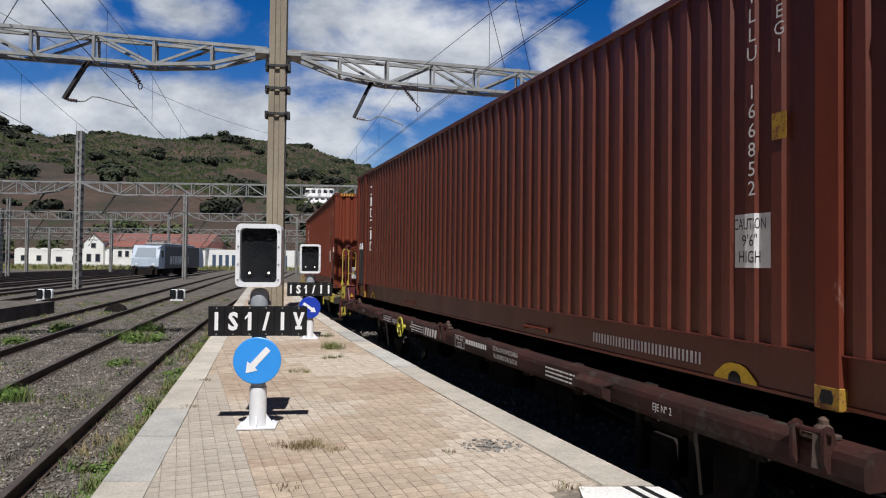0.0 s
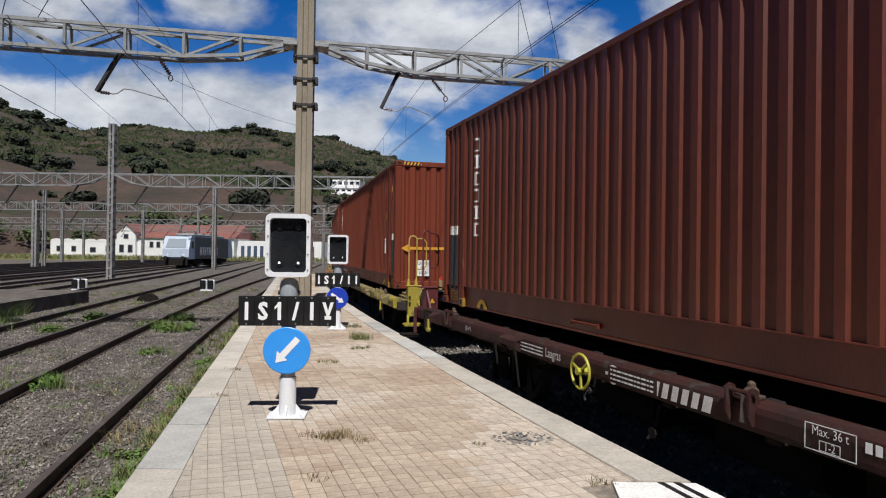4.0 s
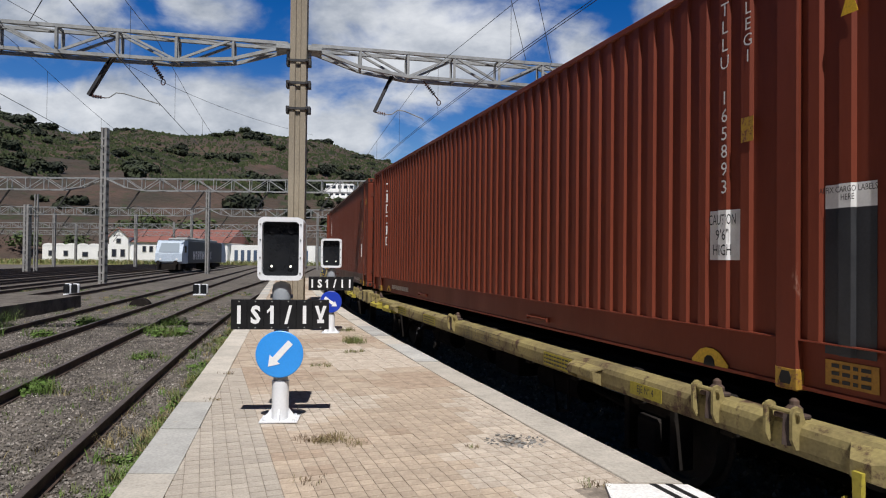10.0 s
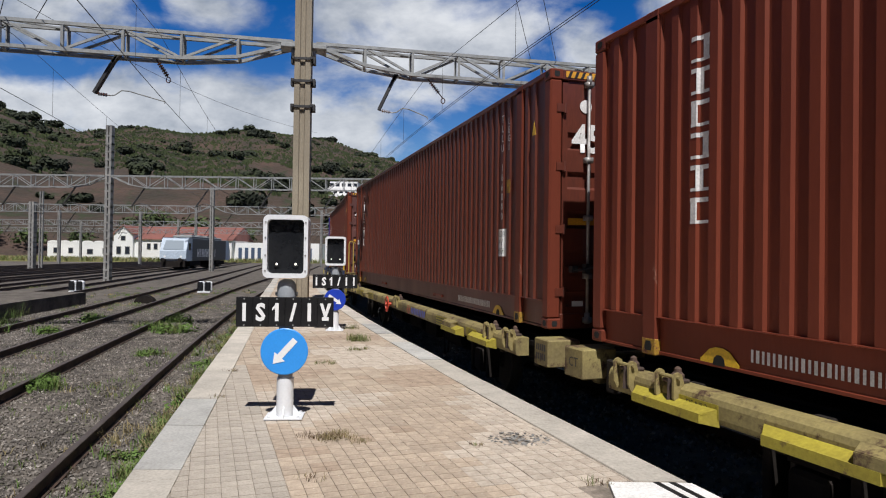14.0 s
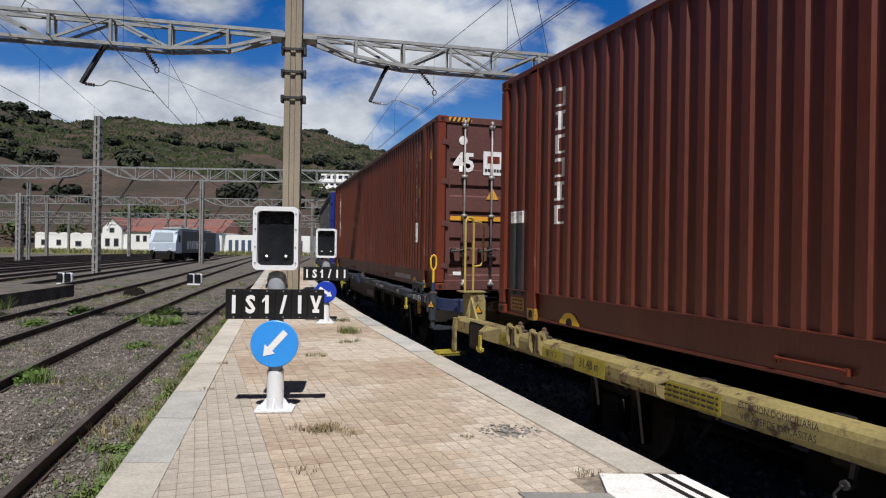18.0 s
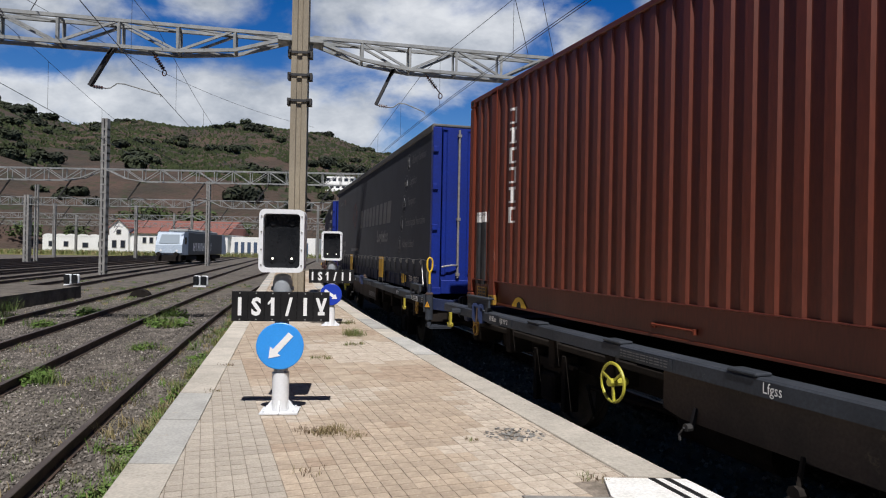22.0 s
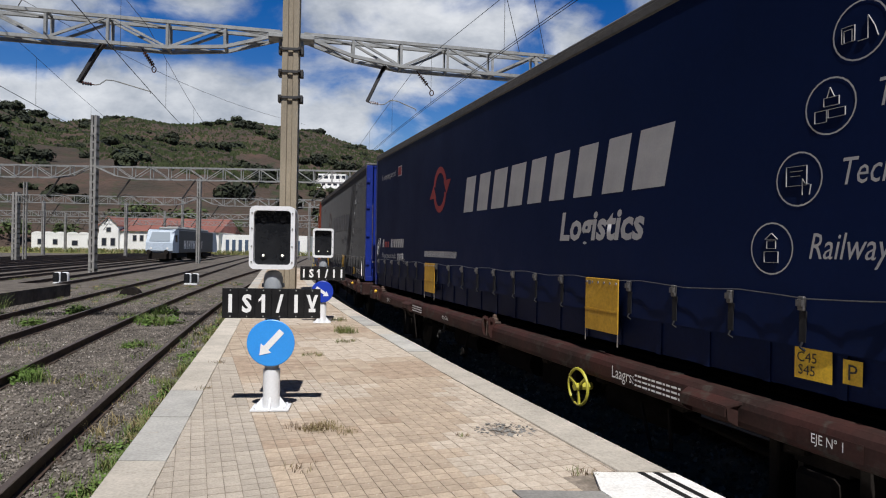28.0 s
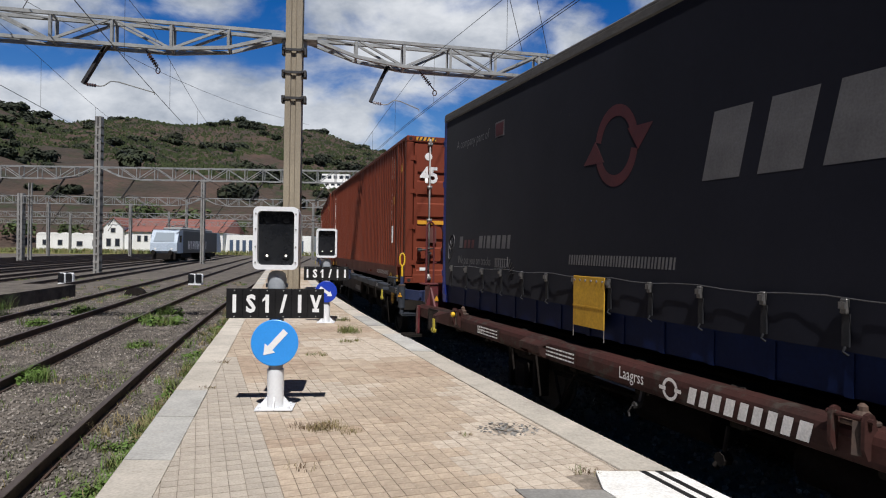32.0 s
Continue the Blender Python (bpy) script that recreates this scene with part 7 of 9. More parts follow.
def inner_end(w, style, turn):
    """Close-coupled end: plain headstock with a marked box and a drawbar."""
    mat = {"red": M_WAG_RED, "yellow": M_WAG_YEL, "grey": M_WAG_GREY}[style]
    r = pose(0, 0, 0, 0, 0, turn)
    y = -HL - 0.22
    def stock():
        g = Geo()
        g.cbox(-1.10, 1.10, y, y + 0.12, 0.70, 1.0, 0.015)
        g.cbox(-0.12, 0.12, y - 0.28, y, 0.72, 0.95, 0.02)
        return g.mesh("headstock", mat)
    put("headstock", cached(("stocki", style), stock), w, r)
    x = -1.38 if turn == 0 else 1.0
    def box_():
        g = Geo()
        g.cbox(0, 0.38, y - 0.06, y + 0.28, 0.78, 1.07, 0.012)
        return g.mesh("marked_box", mat)
    b = put("marked_box", cached(("mbox", style), box_), w, r @ pose(x, 0, 0))
    if turn == 180:
        put("caption", lettering("CT", 0.09, M_PRINT if style == "red" else M_BLACK_PAINT), b, Matrix.Translation((0.384, y + 0.11, 0.89)) @ Matrix.Rotation(radians(90), 4, "Z"))
    else:
        for k in range(2):
            bars(b, Matrix.Translation((-0.004, y + 0.11, 0.98 - 0.10 * k)) @ FACE_LEFT, M_PRINT_DIM if style == "red" else M_BLACK_PAINT, (0.030,) * 5, 0.07, 0.018, "owner_name")


def bracket(parent, style, ds, tall=0.0):
    """Folding twistlock bracket on the side beam: two rounded lugs, a pin and a small clamp."""
    mat = {"red": M_WAG_RED, "yellow": M_WAG_YEL, "grey": M_WAG_BLUE}[style]
    up = 0.0 if style != "grey" else 0.17
    def make():
        g = Geo()
        for s in (-0.10, 0.10):
            g.prism([(-1.36, 0.84 + up), (-1.43, 0.84 + up), (-1.46, 0.90 + up), (-1.46, 1.05 + up), (-1.445, 1.085 + up), (-1.415, 1.095 + up), (-1.385, 1.08 + up), (-1.36, 1.0 + up)], "y", s - 0.011, s + 0.011)
        g.cyl((-1.425, -0.14, 1.055 + up), (-1.425, 0.14, 1.055 + up), 0.016, 8)
        return g.mesh("twistlock_bracket", mat)
    b = put("twistlock_bracket", cached(("brk", style), make), parent, pose(0, ds - HL, 0))
    def clamp():
        g = Geo()
        g.cbox(-1.42, -1.27, -0.075, 0.075, 1.0 + up, 1.03 + up, 0.008)
        g.lathe([(0.05, 0), (0.05, 0.03), (0.03, 0.05), (0.028, 0.075), (0.01, 0.09)], (-1.33, 0, 1.03 + up), 10)
        g.beam((-1.43, -0.05, 1.04 + up), (-1.45, -0.06, 0.86 + up), 0.05, 0.02)
        return g.mesh("twistlock", M_STEEL_RUST)
    put("twistlock", cached(("clamp", style), clamp), b, None, "rusty folding twistlock")
    if tall:
        def knob():
            g = Geo()
            g.lathe([(0.012, -0.06), (0.030, -0.05), (0.036, -0.03), (0.030, -0.01), (0.012, 0.0)], (-1.455, 0, 1.01), 12, "x")
            return g.mesh("lock_knob", M_YELLOWMARK, True)
        put("lock_knob", cached("knob", knob), b, None, "yellow lock knob")


def ledge(parent, style, ds):
    """Sheet-metal shoe that stands out from the side beam."""
    mat = {"red": M_WAG_RED, "yellow": M_WAG_YEL, "grey": M_WAG_GREY}[style]
    def make():
        g = Geo()
        g.add([(-1.40, -0.26, 0.97), (-1.40, 0.26, 0.97), (-1.50, 0.22, 0.94), (-1.50, -0.22, 0.94), (-1.40, -0.26, 0.955), (-1.40, 0.26, 0.955), (-1.50, 0.22, 0.925), (-1.50, -0.22, 0.925)],
              [(0, 1, 2, 3), (7, 6, 5, 4), (3, 2, 6, 7), (0, 3, 7, 4), (2, 1, 5, 6), (1, 0, 4, 5)])
        for s in (-0.22, 0.22):
            g.prism([(-1.40, 0.95), (-1.50, 0.93), (-1.49, 0.85), (-1.40, 0.80)], "y", s - 0.008, s + 0.008)
        g.prism([(-1.50, 0.935), (-1.508, 0.935), (-1.508, 0.87), (-1.50, 0.87)], "y", -0.22, 0.22)
        return g.mesh("shoe", mat)
    put("shoe", cached(("ledge", style), make), parent, pose(0, ds - HL, 0))


def wing(parent, ds):
    """Bright yellow sheet fairing along the lower edge of the beam."""
    def make():
        g = Geo()
        for p, q in ((0, 0), (-0.012, -0.012)):
            g.add([(-1.40, -0.46, 0.91 + p), (-1.40, 0.46, 0.91 + p), (-1.50 + q, 0.38, 0.865 + p), (-1.50 + q, -0.38, 0.865 + p)], [(0, 1, 2, 3)])
        g.prism([(-1.50, 0.868), (-1.512, 0.868), (-1.512, 0.80), (-1.50, 0.80)], "y", -0.38, 0.38)
        for s in (-1, 1):
            g.add([(-1.40, s * 0.46, 0.91), (-1.505, s * 0.38, 0.868), (-1.505, s * 0.38, 0.80), (-1.40, s * 0.46, 0.78)], [(0, 1, 2, 3)])
        return g.mesh("fairing", M_WAG_YELB)
    put("fairing", cached("wing", make), parent, pose(0, ds - HL, 0), "bright yellow sheet fairing")


def tow_hook(parent, style, ds):
    arm = {"red": M_WAG_RED, "yellow": M_WAG_YEL, "grey": M_WAG_GREY}[style]
    up = 0.0 if style != "grey" else 0.2
    def a_():
        g = Geo()
        if style == "grey":
            g.cbox(-1.53, -1.395, -0.04, 0.04, 1.07, 1.13, 0.008)
            return g.mesh("hook_arm", arm)
        g.add([(-1.40, -0.31, 1.0 + up), (-1.40, 0.16, 0.98 + up), (-1.53, 0.06, 0.93 + up), (-1.53, -0.06, 0.93 + up), (-1.40, -0.31, 0.80 + up), (-1.40, 0.16, 0.80 + up), (-1.53, 0.06, 0.84 + up), (-1.53, -0.06, 0.84 + up)],
              [(0, 1, 2, 3), (7, 6, 5, 4), (3, 2, 6, 7), (0, 3, 7, 4), (2, 1, 5, 6), (1, 0, 4, 5)])
        return g.mesh("hook_arm", arm)
    def h_():
        g = Geo()
        g.prism([(-0.028, 0.88 + up), (0.028, 0.88 + up), (0.024, 0.745 + up), (0.032, 0.715 + up), (0.055, 0.705 + up), (0.072, 0.715 + up), (0.075, 0.735 + up), (0.088, 0.725 + up), (0.082, 0.69 + up), (0.05, 0.672 + up),
                 (-0.05, 0.672 + up), (-0.082, 0.69 + up), (-0.088, 0.725 + up), (-0.075, 0.735 + up), (-0.072, 0.715 + up), (-0.055, 0.705 + up), (-0.032, 0.715 + up), (-0.024, 0.745 + up)], "x", -1.555, -1.525)
        return g.mesh("tow_hook", M_WAG_YELB)
    a = put("hook_arm", cached(("hookarm", style), a_), parent, pose(0, ds - HL, 0))
    put("tow_hook", cached(("towhook", up), h_), a, None, "yellow rope hook")


def handwheel(parent, mat, ds):
    def make():
        g = Geo()
        n = 24
        g.tube([(0, 0.165 * math.cos(2 * math.pi * k / n), 0.165 * math.sin(2 * math.pi * k / n)) for k in range(n + 1)], 0.014, 7)
        for k in range(3):
            a = 2 * math.pi * k / 3 + 0.4
            g.beam((0, 0, 0), (0, 0.165 * math.cos(a), 0.165 * math.sin(a)), 0.02, 0.02)
        g.cyl((-0.04, 0, 0), (0.14, 0, 0), 0.035, 8)
        return g.mesh("brake_wheel", mat, True)
    put("brake_wheel", cached(("hwheel", mat.name), make), parent, pose(-1.50, ds - HL, 0.69 if ds < 6 else 0.87 if ds < 8.5 else 0.85), "%s spoked brake wheel" % ("red" if mat is M_REDHANDLE else "yellow"))


def stencil(parent, ds, z, s, h, mat, x=-1.408, back=None, w=0.5):
    if back:
        bp = put("marking_plate", plate(w, h * 1.9, back, "marking_plate"), parent, Matrix.Translation((x, ds - HL, z)) @ FACE_LEFT)
        put("caption", lettering(s, h, mat, squeeze=0.8), bp, pose(0, -0.006, -h * 0.35))
    else:
        put("caption", lettering(s, h, mat, squeeze=0.8), parent, Matrix.Translation((x, ds - HL, z - h * 0.35)) @ FACE_LEFT)


def data_panel(parent, ds, z, w, h, back, ink, x=-1.409):
    """A stencilled table too small to read: lines in a frame."""
    bp = put("marking_plate", plate(w, h, back, "marking_plate"), parent, Matrix.Translation((x, ds - HL, z)) @ FACE_LEFT)
    for k in range(3):
        n = int(w / 0.06)
        bars(bp, pose(0, -0.006, h * (0.30 - 0.28 * k)), ink, tuple(0.025 + 0.02 * ((i * 7 + k * 3) % 3) for i in range(n)), h * 0.11, 0.014, "data_line")


WAGON_KIND = {"red": "brown-red rusty flat wagon with side stencils", "yellow": "dirty yellow flat wagon with stencilled side beam", "grey": "slate grey flat wagon with blue headstocks"}


def wagon(key, style, front, rear, wheel, wheel_ds):
    fr = FRONTS[key]
    w = thing("flat_wagon", unit_pose(fr, 9), WAGON_KIND[style] + ", under a load", "wagon", "wagons of the train")
    y0 = -HL - (0.14 if style == "grey" else 0.79) if front == "buffer" else 0.52 - HL
    y1 = HL + (0.55 if style == "grey" else 0.35) if rear == "buffer" else HL - 0.52
    put("side_beam", cached(("beam", style, y0, y1), lambda: mesh_beam(style, y0, y1)), w)
    put("side_beam", cached(("beam", style, -y1, -y0), lambda: mesh_beam(style, -y1, -y0)), w, pose(0, 0, 0, 0, 0, 180))
    underframe(w)
    ab = cached("axlebox", mesh_axlebox)
    for y in (-4.5, 4.5):
        ws = put("wheelset", cached("wheels", mesh_wheelset), w, pose(0, y, 0.45), "steel wheelset")
        WHEELS.append((ws, y, fr))
        for m in (pose(0, y, 0), pose(0, y, 0, 0, 0, 180)):
            put("axlebox", ab[0], w, m)
            put("leaf_spring", ab[1], w, m)
            for q in (-0.32, 0.32):
                put("axle_guard", ab[2], w, m @ pose(0, q, 0))
    for ds in {"yellow": (0.72, 1.38, 6.95, 12.4, 12.95), "red": (0.82, 6.95, 12.95), "grey": (6.9, 12.9)}[style]:
        bracket(w, style, ds, 1.0 if key in "IJ" and ds in (0.82, 12.95) else 0.0)
    for ds in (3.0, 10.6) if style != "grey" else ():
        ledge(w, style, ds)
    if front == "buffer":
        front_end(w, style)
        tow_hook(w, style, 0.12 if style != "grey" else 0.86)
    else:
        inner_end(w, style, 0)
    if rear == "buffer":
        rear_end(w, style, 0.16 if key == "A" else 0.0)
        tow_hook(w, style, LEN - 0.1)
    else:
        inner_end(w, style, 180)
    if wheel:
        handwheel(w, wheel, wheel_ds)
    ink = M_BLACK_PAINT if style == "yellow" else M_LETTER
    back = {"red": M_WAG_RED, "yellow": M_WAG_YELB, "grey": M_WAG_GREY}[style]
    sx = -1.411
    n1, n2 = ("EJE Nº 1", "EJE Nº 2") if key in "ADIFH" else ("EJE Nº 4", "EJE Nº 3")
    zt = 0.885 if style != "grey" else 1.10
    hh = 0.055
    stencil(w, 2.1, zt, n2 if key == "A" else n1, hh, ink, sx, back, 0.42)
    stencil(w, 12.1, zt, n1 if key == "A" else n2, hh, ink, sx, back, 0.42)
    if style != "grey":
        data_panel(w, 3.6, 0.89, 0.6, 0.14, back, ink, sx)
        if key not in "ID":
            data_panel(w, 11.9 if key == "J" else 8.2, 0.89, 0.7, 0.14, back, ink, sx)
        data_panel(w, 10.1, 0.89, 0.6, 0.14, back, ink, sx)
    else:
        data_panel(w, 5.6, 1.10, 0.6, 0.08, back, M_PRINT_DIM, sx)
        data_panel(w, 9.4, 1.10, 0.7, 0.08, back, M_PRINT_DIM, sx)
        stencil(w, 8.1, 1.10, "Lfgss", 0.07, ink, sx)
        def skirt():
            g = Geo()
            g.prism([(-1.6, 1.03), (2.42, 1.03), (2.42, 0.72), (2.2, 0.68), (-1.6, 0.70)], "x", -1.30, -1.24)
            return g.mesh("fishbelly_panel", M_WAG_BROWN)
        put("fishbelly_panel", cached("skirt", skirt), w, None, "dark brown deep side panel")
        bars(w, Matrix.Translation((-1.306, -1.05, 0.82)) @ FACE_LEFT, M_PRINT_DIM, (0.08,) * 9, 0.12, 0.02, "owner_name", 0.2, 0.26)
        def stop():
            g = Geo()
            g.prism([(-0.36, 0.17), (0.36, 0.17), (0.36, 0.06), (0.32, 0.0), (0.24, 0.0), (0.20, 0.07), (0.08, 0.09), (0.03, 0.0), (-0.03, 0.0), (-0.08, 0.09), (-0.20, 0.07), (-0.24, 0.0), (-0.32, 0.0), (-0.36, 0.06)], "x", -1.385, -1.355)
            g.cbox(-1.40, -1.30, -0.37, 0.37, 0.165, 0.185, 0.006)
            return g.mesh("load_stop", M_WAG_GREY)
        def ring():
            g = Geo()
            g.tube([(0, 0.065 * math.cos(6.2832 * k / 14), 0.075 * math.sin(6.2832 * k / 14)) for k in range(15)], 0.020, 6)
            g.prism([(-0.10, 0.16), (0.10, 0.16), (0.07, 0.05), (-0.07, 0.05)], "x", -0.012, 0.012)
            return g.mesh("lashing_ring", M_CASTING_YEL)
        for ds in (0.72, LEN - 0.72):
            put("load_stop", cached("stop", stop), w, pose(0, ds - HL, 1.165), "slate grey folding load stop")
        for ds in (0.62, LEN - 0.62):
            put("lashing_ring", cached("lashring", ring), w, pose(-1.36, ds - HL, 0.90), "yellow lashing ring")
        stencil(w, 0.05, 1.10, "E", 0.085, ink, sx)
        for k in range(9):
            def cleat():
                g = Geo()
                g.cbox(-1.41, -1.27, -0.13, 0.13, 1.165, 1.19, 0.008)
                return g.mesh("cleat", M_WAG_GREY)
            put("cleat", cached("cleat", cleat), w, pose(0, -6.0 + k * 1.5, 0))
    # rods and valves that hang below the beam
    def hang():
        g = Geo()
        g.tube([(-1.30, 1.1, 0.72), (-1.34, 1.1, 0.52), (-1.38, 1.14, 0.45), (-1.30, 1.2, 0.40)], 0.018, 6)
        g.cyl((-1.38, 1.1, 0.5), (-1.30, 1.1, 0.5), 0.05, 8)
        g.tube([(-1.25, -3.2, 0.70), (-1.30, -3.3, 0.40), (-1.26, -3.0, 0.32), (-1.22, -2.8, 0.66)], 0.016, 6)
        g.tube([(-1.25, 3.2, 0.70), (-1.30, 3.4, 0.38), (-1.26, 3.6, 0.66)], 0.016, 6)
        return g.mesh("brake_rigging", M_UNDER)
    put("brake_rigging", cached("hang", hang), w)
    def valve():
        g = Geo()
        g.cyl((-1.40, 0, 0.66), (-1.34, 0, 0.66), 0.03, 8)
        g.beam((-1.34, 0, 0.66), (-1.30, 0, 0.80), 0.03, 0.03)
        g.tube([(-1.41, 0, 0.66), (-1.42, 0.04, 0.60), (-1.42, 0.03, 0.56)], 0.010, 5)
        return g.mesh("brake_valve", M_DARKSTEEL)
    put("brake_valve", cached("valve", valve), w, pose(0, 8.9 - HL, 0), "pale brake changeover valve")
    if key in "ADJ":
        lg, ow = {"A": (9.6, 7.75), "D": (7.75, 5.15), "J": (8.93, 7.72)}[key]
        stencil(w, lg, 0.89, "Laagrss", 0.10, ink, sx)
        bars(w, Matrix.Translation((-1.412, ow - HL, 0.89)) @ FACE_LEFT, M_DISC2 if key == "D" else M_WHITE, (0.075, 0.07, 0.08, 0.08, 0.07, 0.07, 0.07, 0.07, 0.09), 0.12, 0.045, "owner_name", 0.24, 0.0, "row of slanting owner marks")
        def device():
            g = Geo()
            n = 14
            for a0, a1 in ((0.25, 2.95), (3.4, 6.1)):
                arc = [a0 + (a1 - a0) * q / n for q in range(n + 1)]
                g.add([(r * math.cos(a), -0.001, r * math.sin(a)) for a in arc for r in (0.062, 0.088)], [(2 * q, 2 * q + 1, 2 * q + 3, 2 * q + 2) for q in range(n)])
            g.box(0.05, 0.125, -0.001, 0, -0.012, 0.016)
            g.box(-0.125, -0.05, -0.001, 0, -0.016, 0.012)
            return g.mesh("ring_device", M_LABELRED if key == "D" else M_WHITE)
        put("ring_device", device(), w, Matrix.Translation((-1.412, ow + 0.72 - HL, 0.89)) @ FACE_LEFT)
    if key in "ADB":
        stencil(w, 6.28, 0.935, "Max. 36 t", 0.055, ink, sx)
        stencil(w, 6.28, 0.855, "3-4" if key == "B" else "1-2", 0.05, ink, sx)
        def frame_lines():
            g = Geo()
            for a, b, c, d in ((-0.17, 0.17, 0.074, 0.08), (-0.17, 0.17, -0.08, -0.074), (-0.17, -0.164, -0.08, 0.08), (0.164, 0.17, -0.08, 0.08), (-0.07, 0.07, -0.014, -0.009), (-0.07, 0.07, -0.072, -0.067), (-0.07, -0.065, -0.072, -0.009), (0.065, 0.07, -0.072, -0.009)):
                g.box(a, b, -0.001, 0, c, d)
            return g.mesh("frame_outline", ink)
        put("frame_outline", cached(("fl", ink.name), frame_lines), w, Matrix.Translation((sx, 6.28 - HL, 0.90)) @ FACE_LEFT)
    if key == "A":
        bars(w, Matrix.Translation((sx, 5.72 - HL, 0.93)) @ FACE_LEFT, ink, (0.04,) * 12, 0.06, 0.018, "wagon_number")
        stencil(w, 4.85, 0.945, "ESTACION DOMICILIARIA", 0.05, ink, sx)
        stencil(w, 4.85, 0.862, "VILLAVERDE ORCASITAS", 0.05, ink, sx)
    if key == "D":
        stencil(w, 9.35, 0.935, "ESTACION DOMICILIARIA", 0.045, ink, sx)
        stencil(w, 9.35, 0.86, "VILLAVERDE ORCASITAS", 0.045, ink, sx)
    if key == "B":
        def diagram():
            g = Geo()
            for x, h in ((-0.42, 0.0), (-0.08, 0.0), (0.12, 0.0), (0.42, 0.0)):
                n = 12
                g.add([(x + r * math.cos(2 * math.pi * q / n), -0.001, 0.045 + r * math.sin(2 * math.pi * q / n)) for q in range(n) for r in (0.017, 0.022)], [(2 * q, 2 * q + 1, 2 * ((q + 1) % n) + 1, 2 * ((q + 1) % n)) for q in range(n)])
                g.box(x - 0.002, x + 0.002, -0.001, 0, -0.02, 0.024)
            for a, b, z in ((-0.46, 0.0, 0.085), (0.04, 0.46, 0.085), (-0.42, -0.3, -0.005), (-0.2, -0.08, -0.005), (0.12, 0.22, -0.005), (0.32, 0.42, -0.005), (-0.42, -0.05, -0.06), (0.08, 0.42, -0.06)):
                g.box(a, b, -0.001, 0, z - 0.003, z + 0.003)
            return g.mesh("axle_diagram", ink)
        put("axle_diagram", diagram(), w, Matrix.Translation((sx, 5.55 - HL, 0.89)) @ FACE_LEFT, "black axle spacing diagram")
    if key == "F":
        stencil(w, 4.03, 1.10, "GARE D'ATTACHE: VILLAVERDE BAJO", 0.045, ink, sx)
    if style == "yellow":
        for ds in (12.35, 11.05) if key == "B" else (2.9, 1.6):
            wing(w, ds)
    if key == "I":
        stencil(w, 8.62, 0.89, "Max. 36 t", 0.06, ink, sx, back, 0.34)
        stencil(w, 4.05, 0.89, "Laagrss", 0.10, ink, sx)
    if key in "DF":
        stencil(w, LEN - 0.42 if key == "D" else LEN - 1.3, zt, "R 75 m" if key == "D" else "R 80m", hh + 0.01, ink, sx, back, 0.36)
    if key == "D":
        stencil(w, LEN - 2.3, 0.885, "31.48 m", 0.085, ink, sx, back, 0.5)
    if key in "BIFH":
        ds = 0.60 if style == "grey" else -0.57
        if style != "grey":
            put("sleeve", cached(("bsleeve", style), lambda: mesh_sleeve(back)), w, None, "clean painted stretch of the side beam")
            stencil(w, -0.25, 0.885, "E", 0.085, ink, -1.416)
        stencil(w, ds, zt, "6 REV 28.11.22 +3M", 0.045, ink, -1.416, back, 0.56)
        def edging():
            g = Geo()
            for p, q, c, d in ((-0.27, 0.27, 0.036, 0.040), (-0.27, 0.27, -0.040, -0.036), (-0.27, -0.266, -0.04, 0.04), (0.266, 0.27, -0.04, 0.04), (-0.215, -0.211, -0.04, 0.04), (0.165, 0.169, -0.04, 0.04)):
                g.box(p, q, -0.002, 0, c, d)
            return g.mesh("panel_outline", ink)
        put("panel_outline", cached(("edging", ink.name), edging), w, Matrix.Translation((-1.4195, ds - HL, zt)) @ FACE_LEFT)
    UNITS.append((w, fr, 0))
    return w


wagon("A", "red", "inner", "buffer", M_YELHANDLE, 8.89)
wagon("B", "yellow", "buffer", "inner", None, 0)
wagon("D", "yellow", "inner", "buffer", M_REDHANDLE, 7.55)
wagon("F", "grey", "buffer", "buffer", M_YELHANDLE, 9.69)
wagon("H", "grey", "buffer", "buffer", M_YELHANDLE, 9.69)
wagon("I", "red", "buffer", "inner", M_YELHANDLE, 4.62)
wagon("J", "red", "inner", "buffer", None, 0)
wagon("K", "grey", "buffer", "buffer", None, 0)
wagon("L", "grey", "buffer", "buffer", None, 0)


def motions():
    times = [k * 0.5 for k in range(65)]
    for ob, fr, lift in UNITS:
        walk(ob, [(t, unit_pose(fr, t) @ pose(0, 0, lift)) for t in times])
    spins = [k / 8 for k in range(257)]
    for ws, y, fr in WHEELS:
        walk(ws, [(t, pose(0, y, 0.45, math.degrees(run_at(t) / 0.45) % 360)) for t in spins])


# ---- hillside, yard buildings, locomotive ----
# entries below -45 degrees: unseen ridge, added and raised to hold back skylight
RIDGE = [(-200, 20.0), (-170, 22.0), (-140, 25.0), (-110, 25.0), (-85, 21.0), (-60, 14.5), (-45, 11.2), (-36, 10.8), (-32.5, 9.7), (-29.9, 9.35), (-26, 10.0), (-21.8, 9.8), (-16.9, 10.4), (-11.2, 9.5), (-4.8, 8.1), (0, 7.0), (8, 5.2), (20, 3.8), (40, 3.0), (60, 3.0)]


def ridge_at(az):
    for (a0, e0), (a1, e1) in zip(RIDGE[:-1], RIDGE[1:]):
        if a0 <= az <= a1:
            return e0 + (e1 - e0) * (az - a0) / (a1 - a0)
    return 3.0


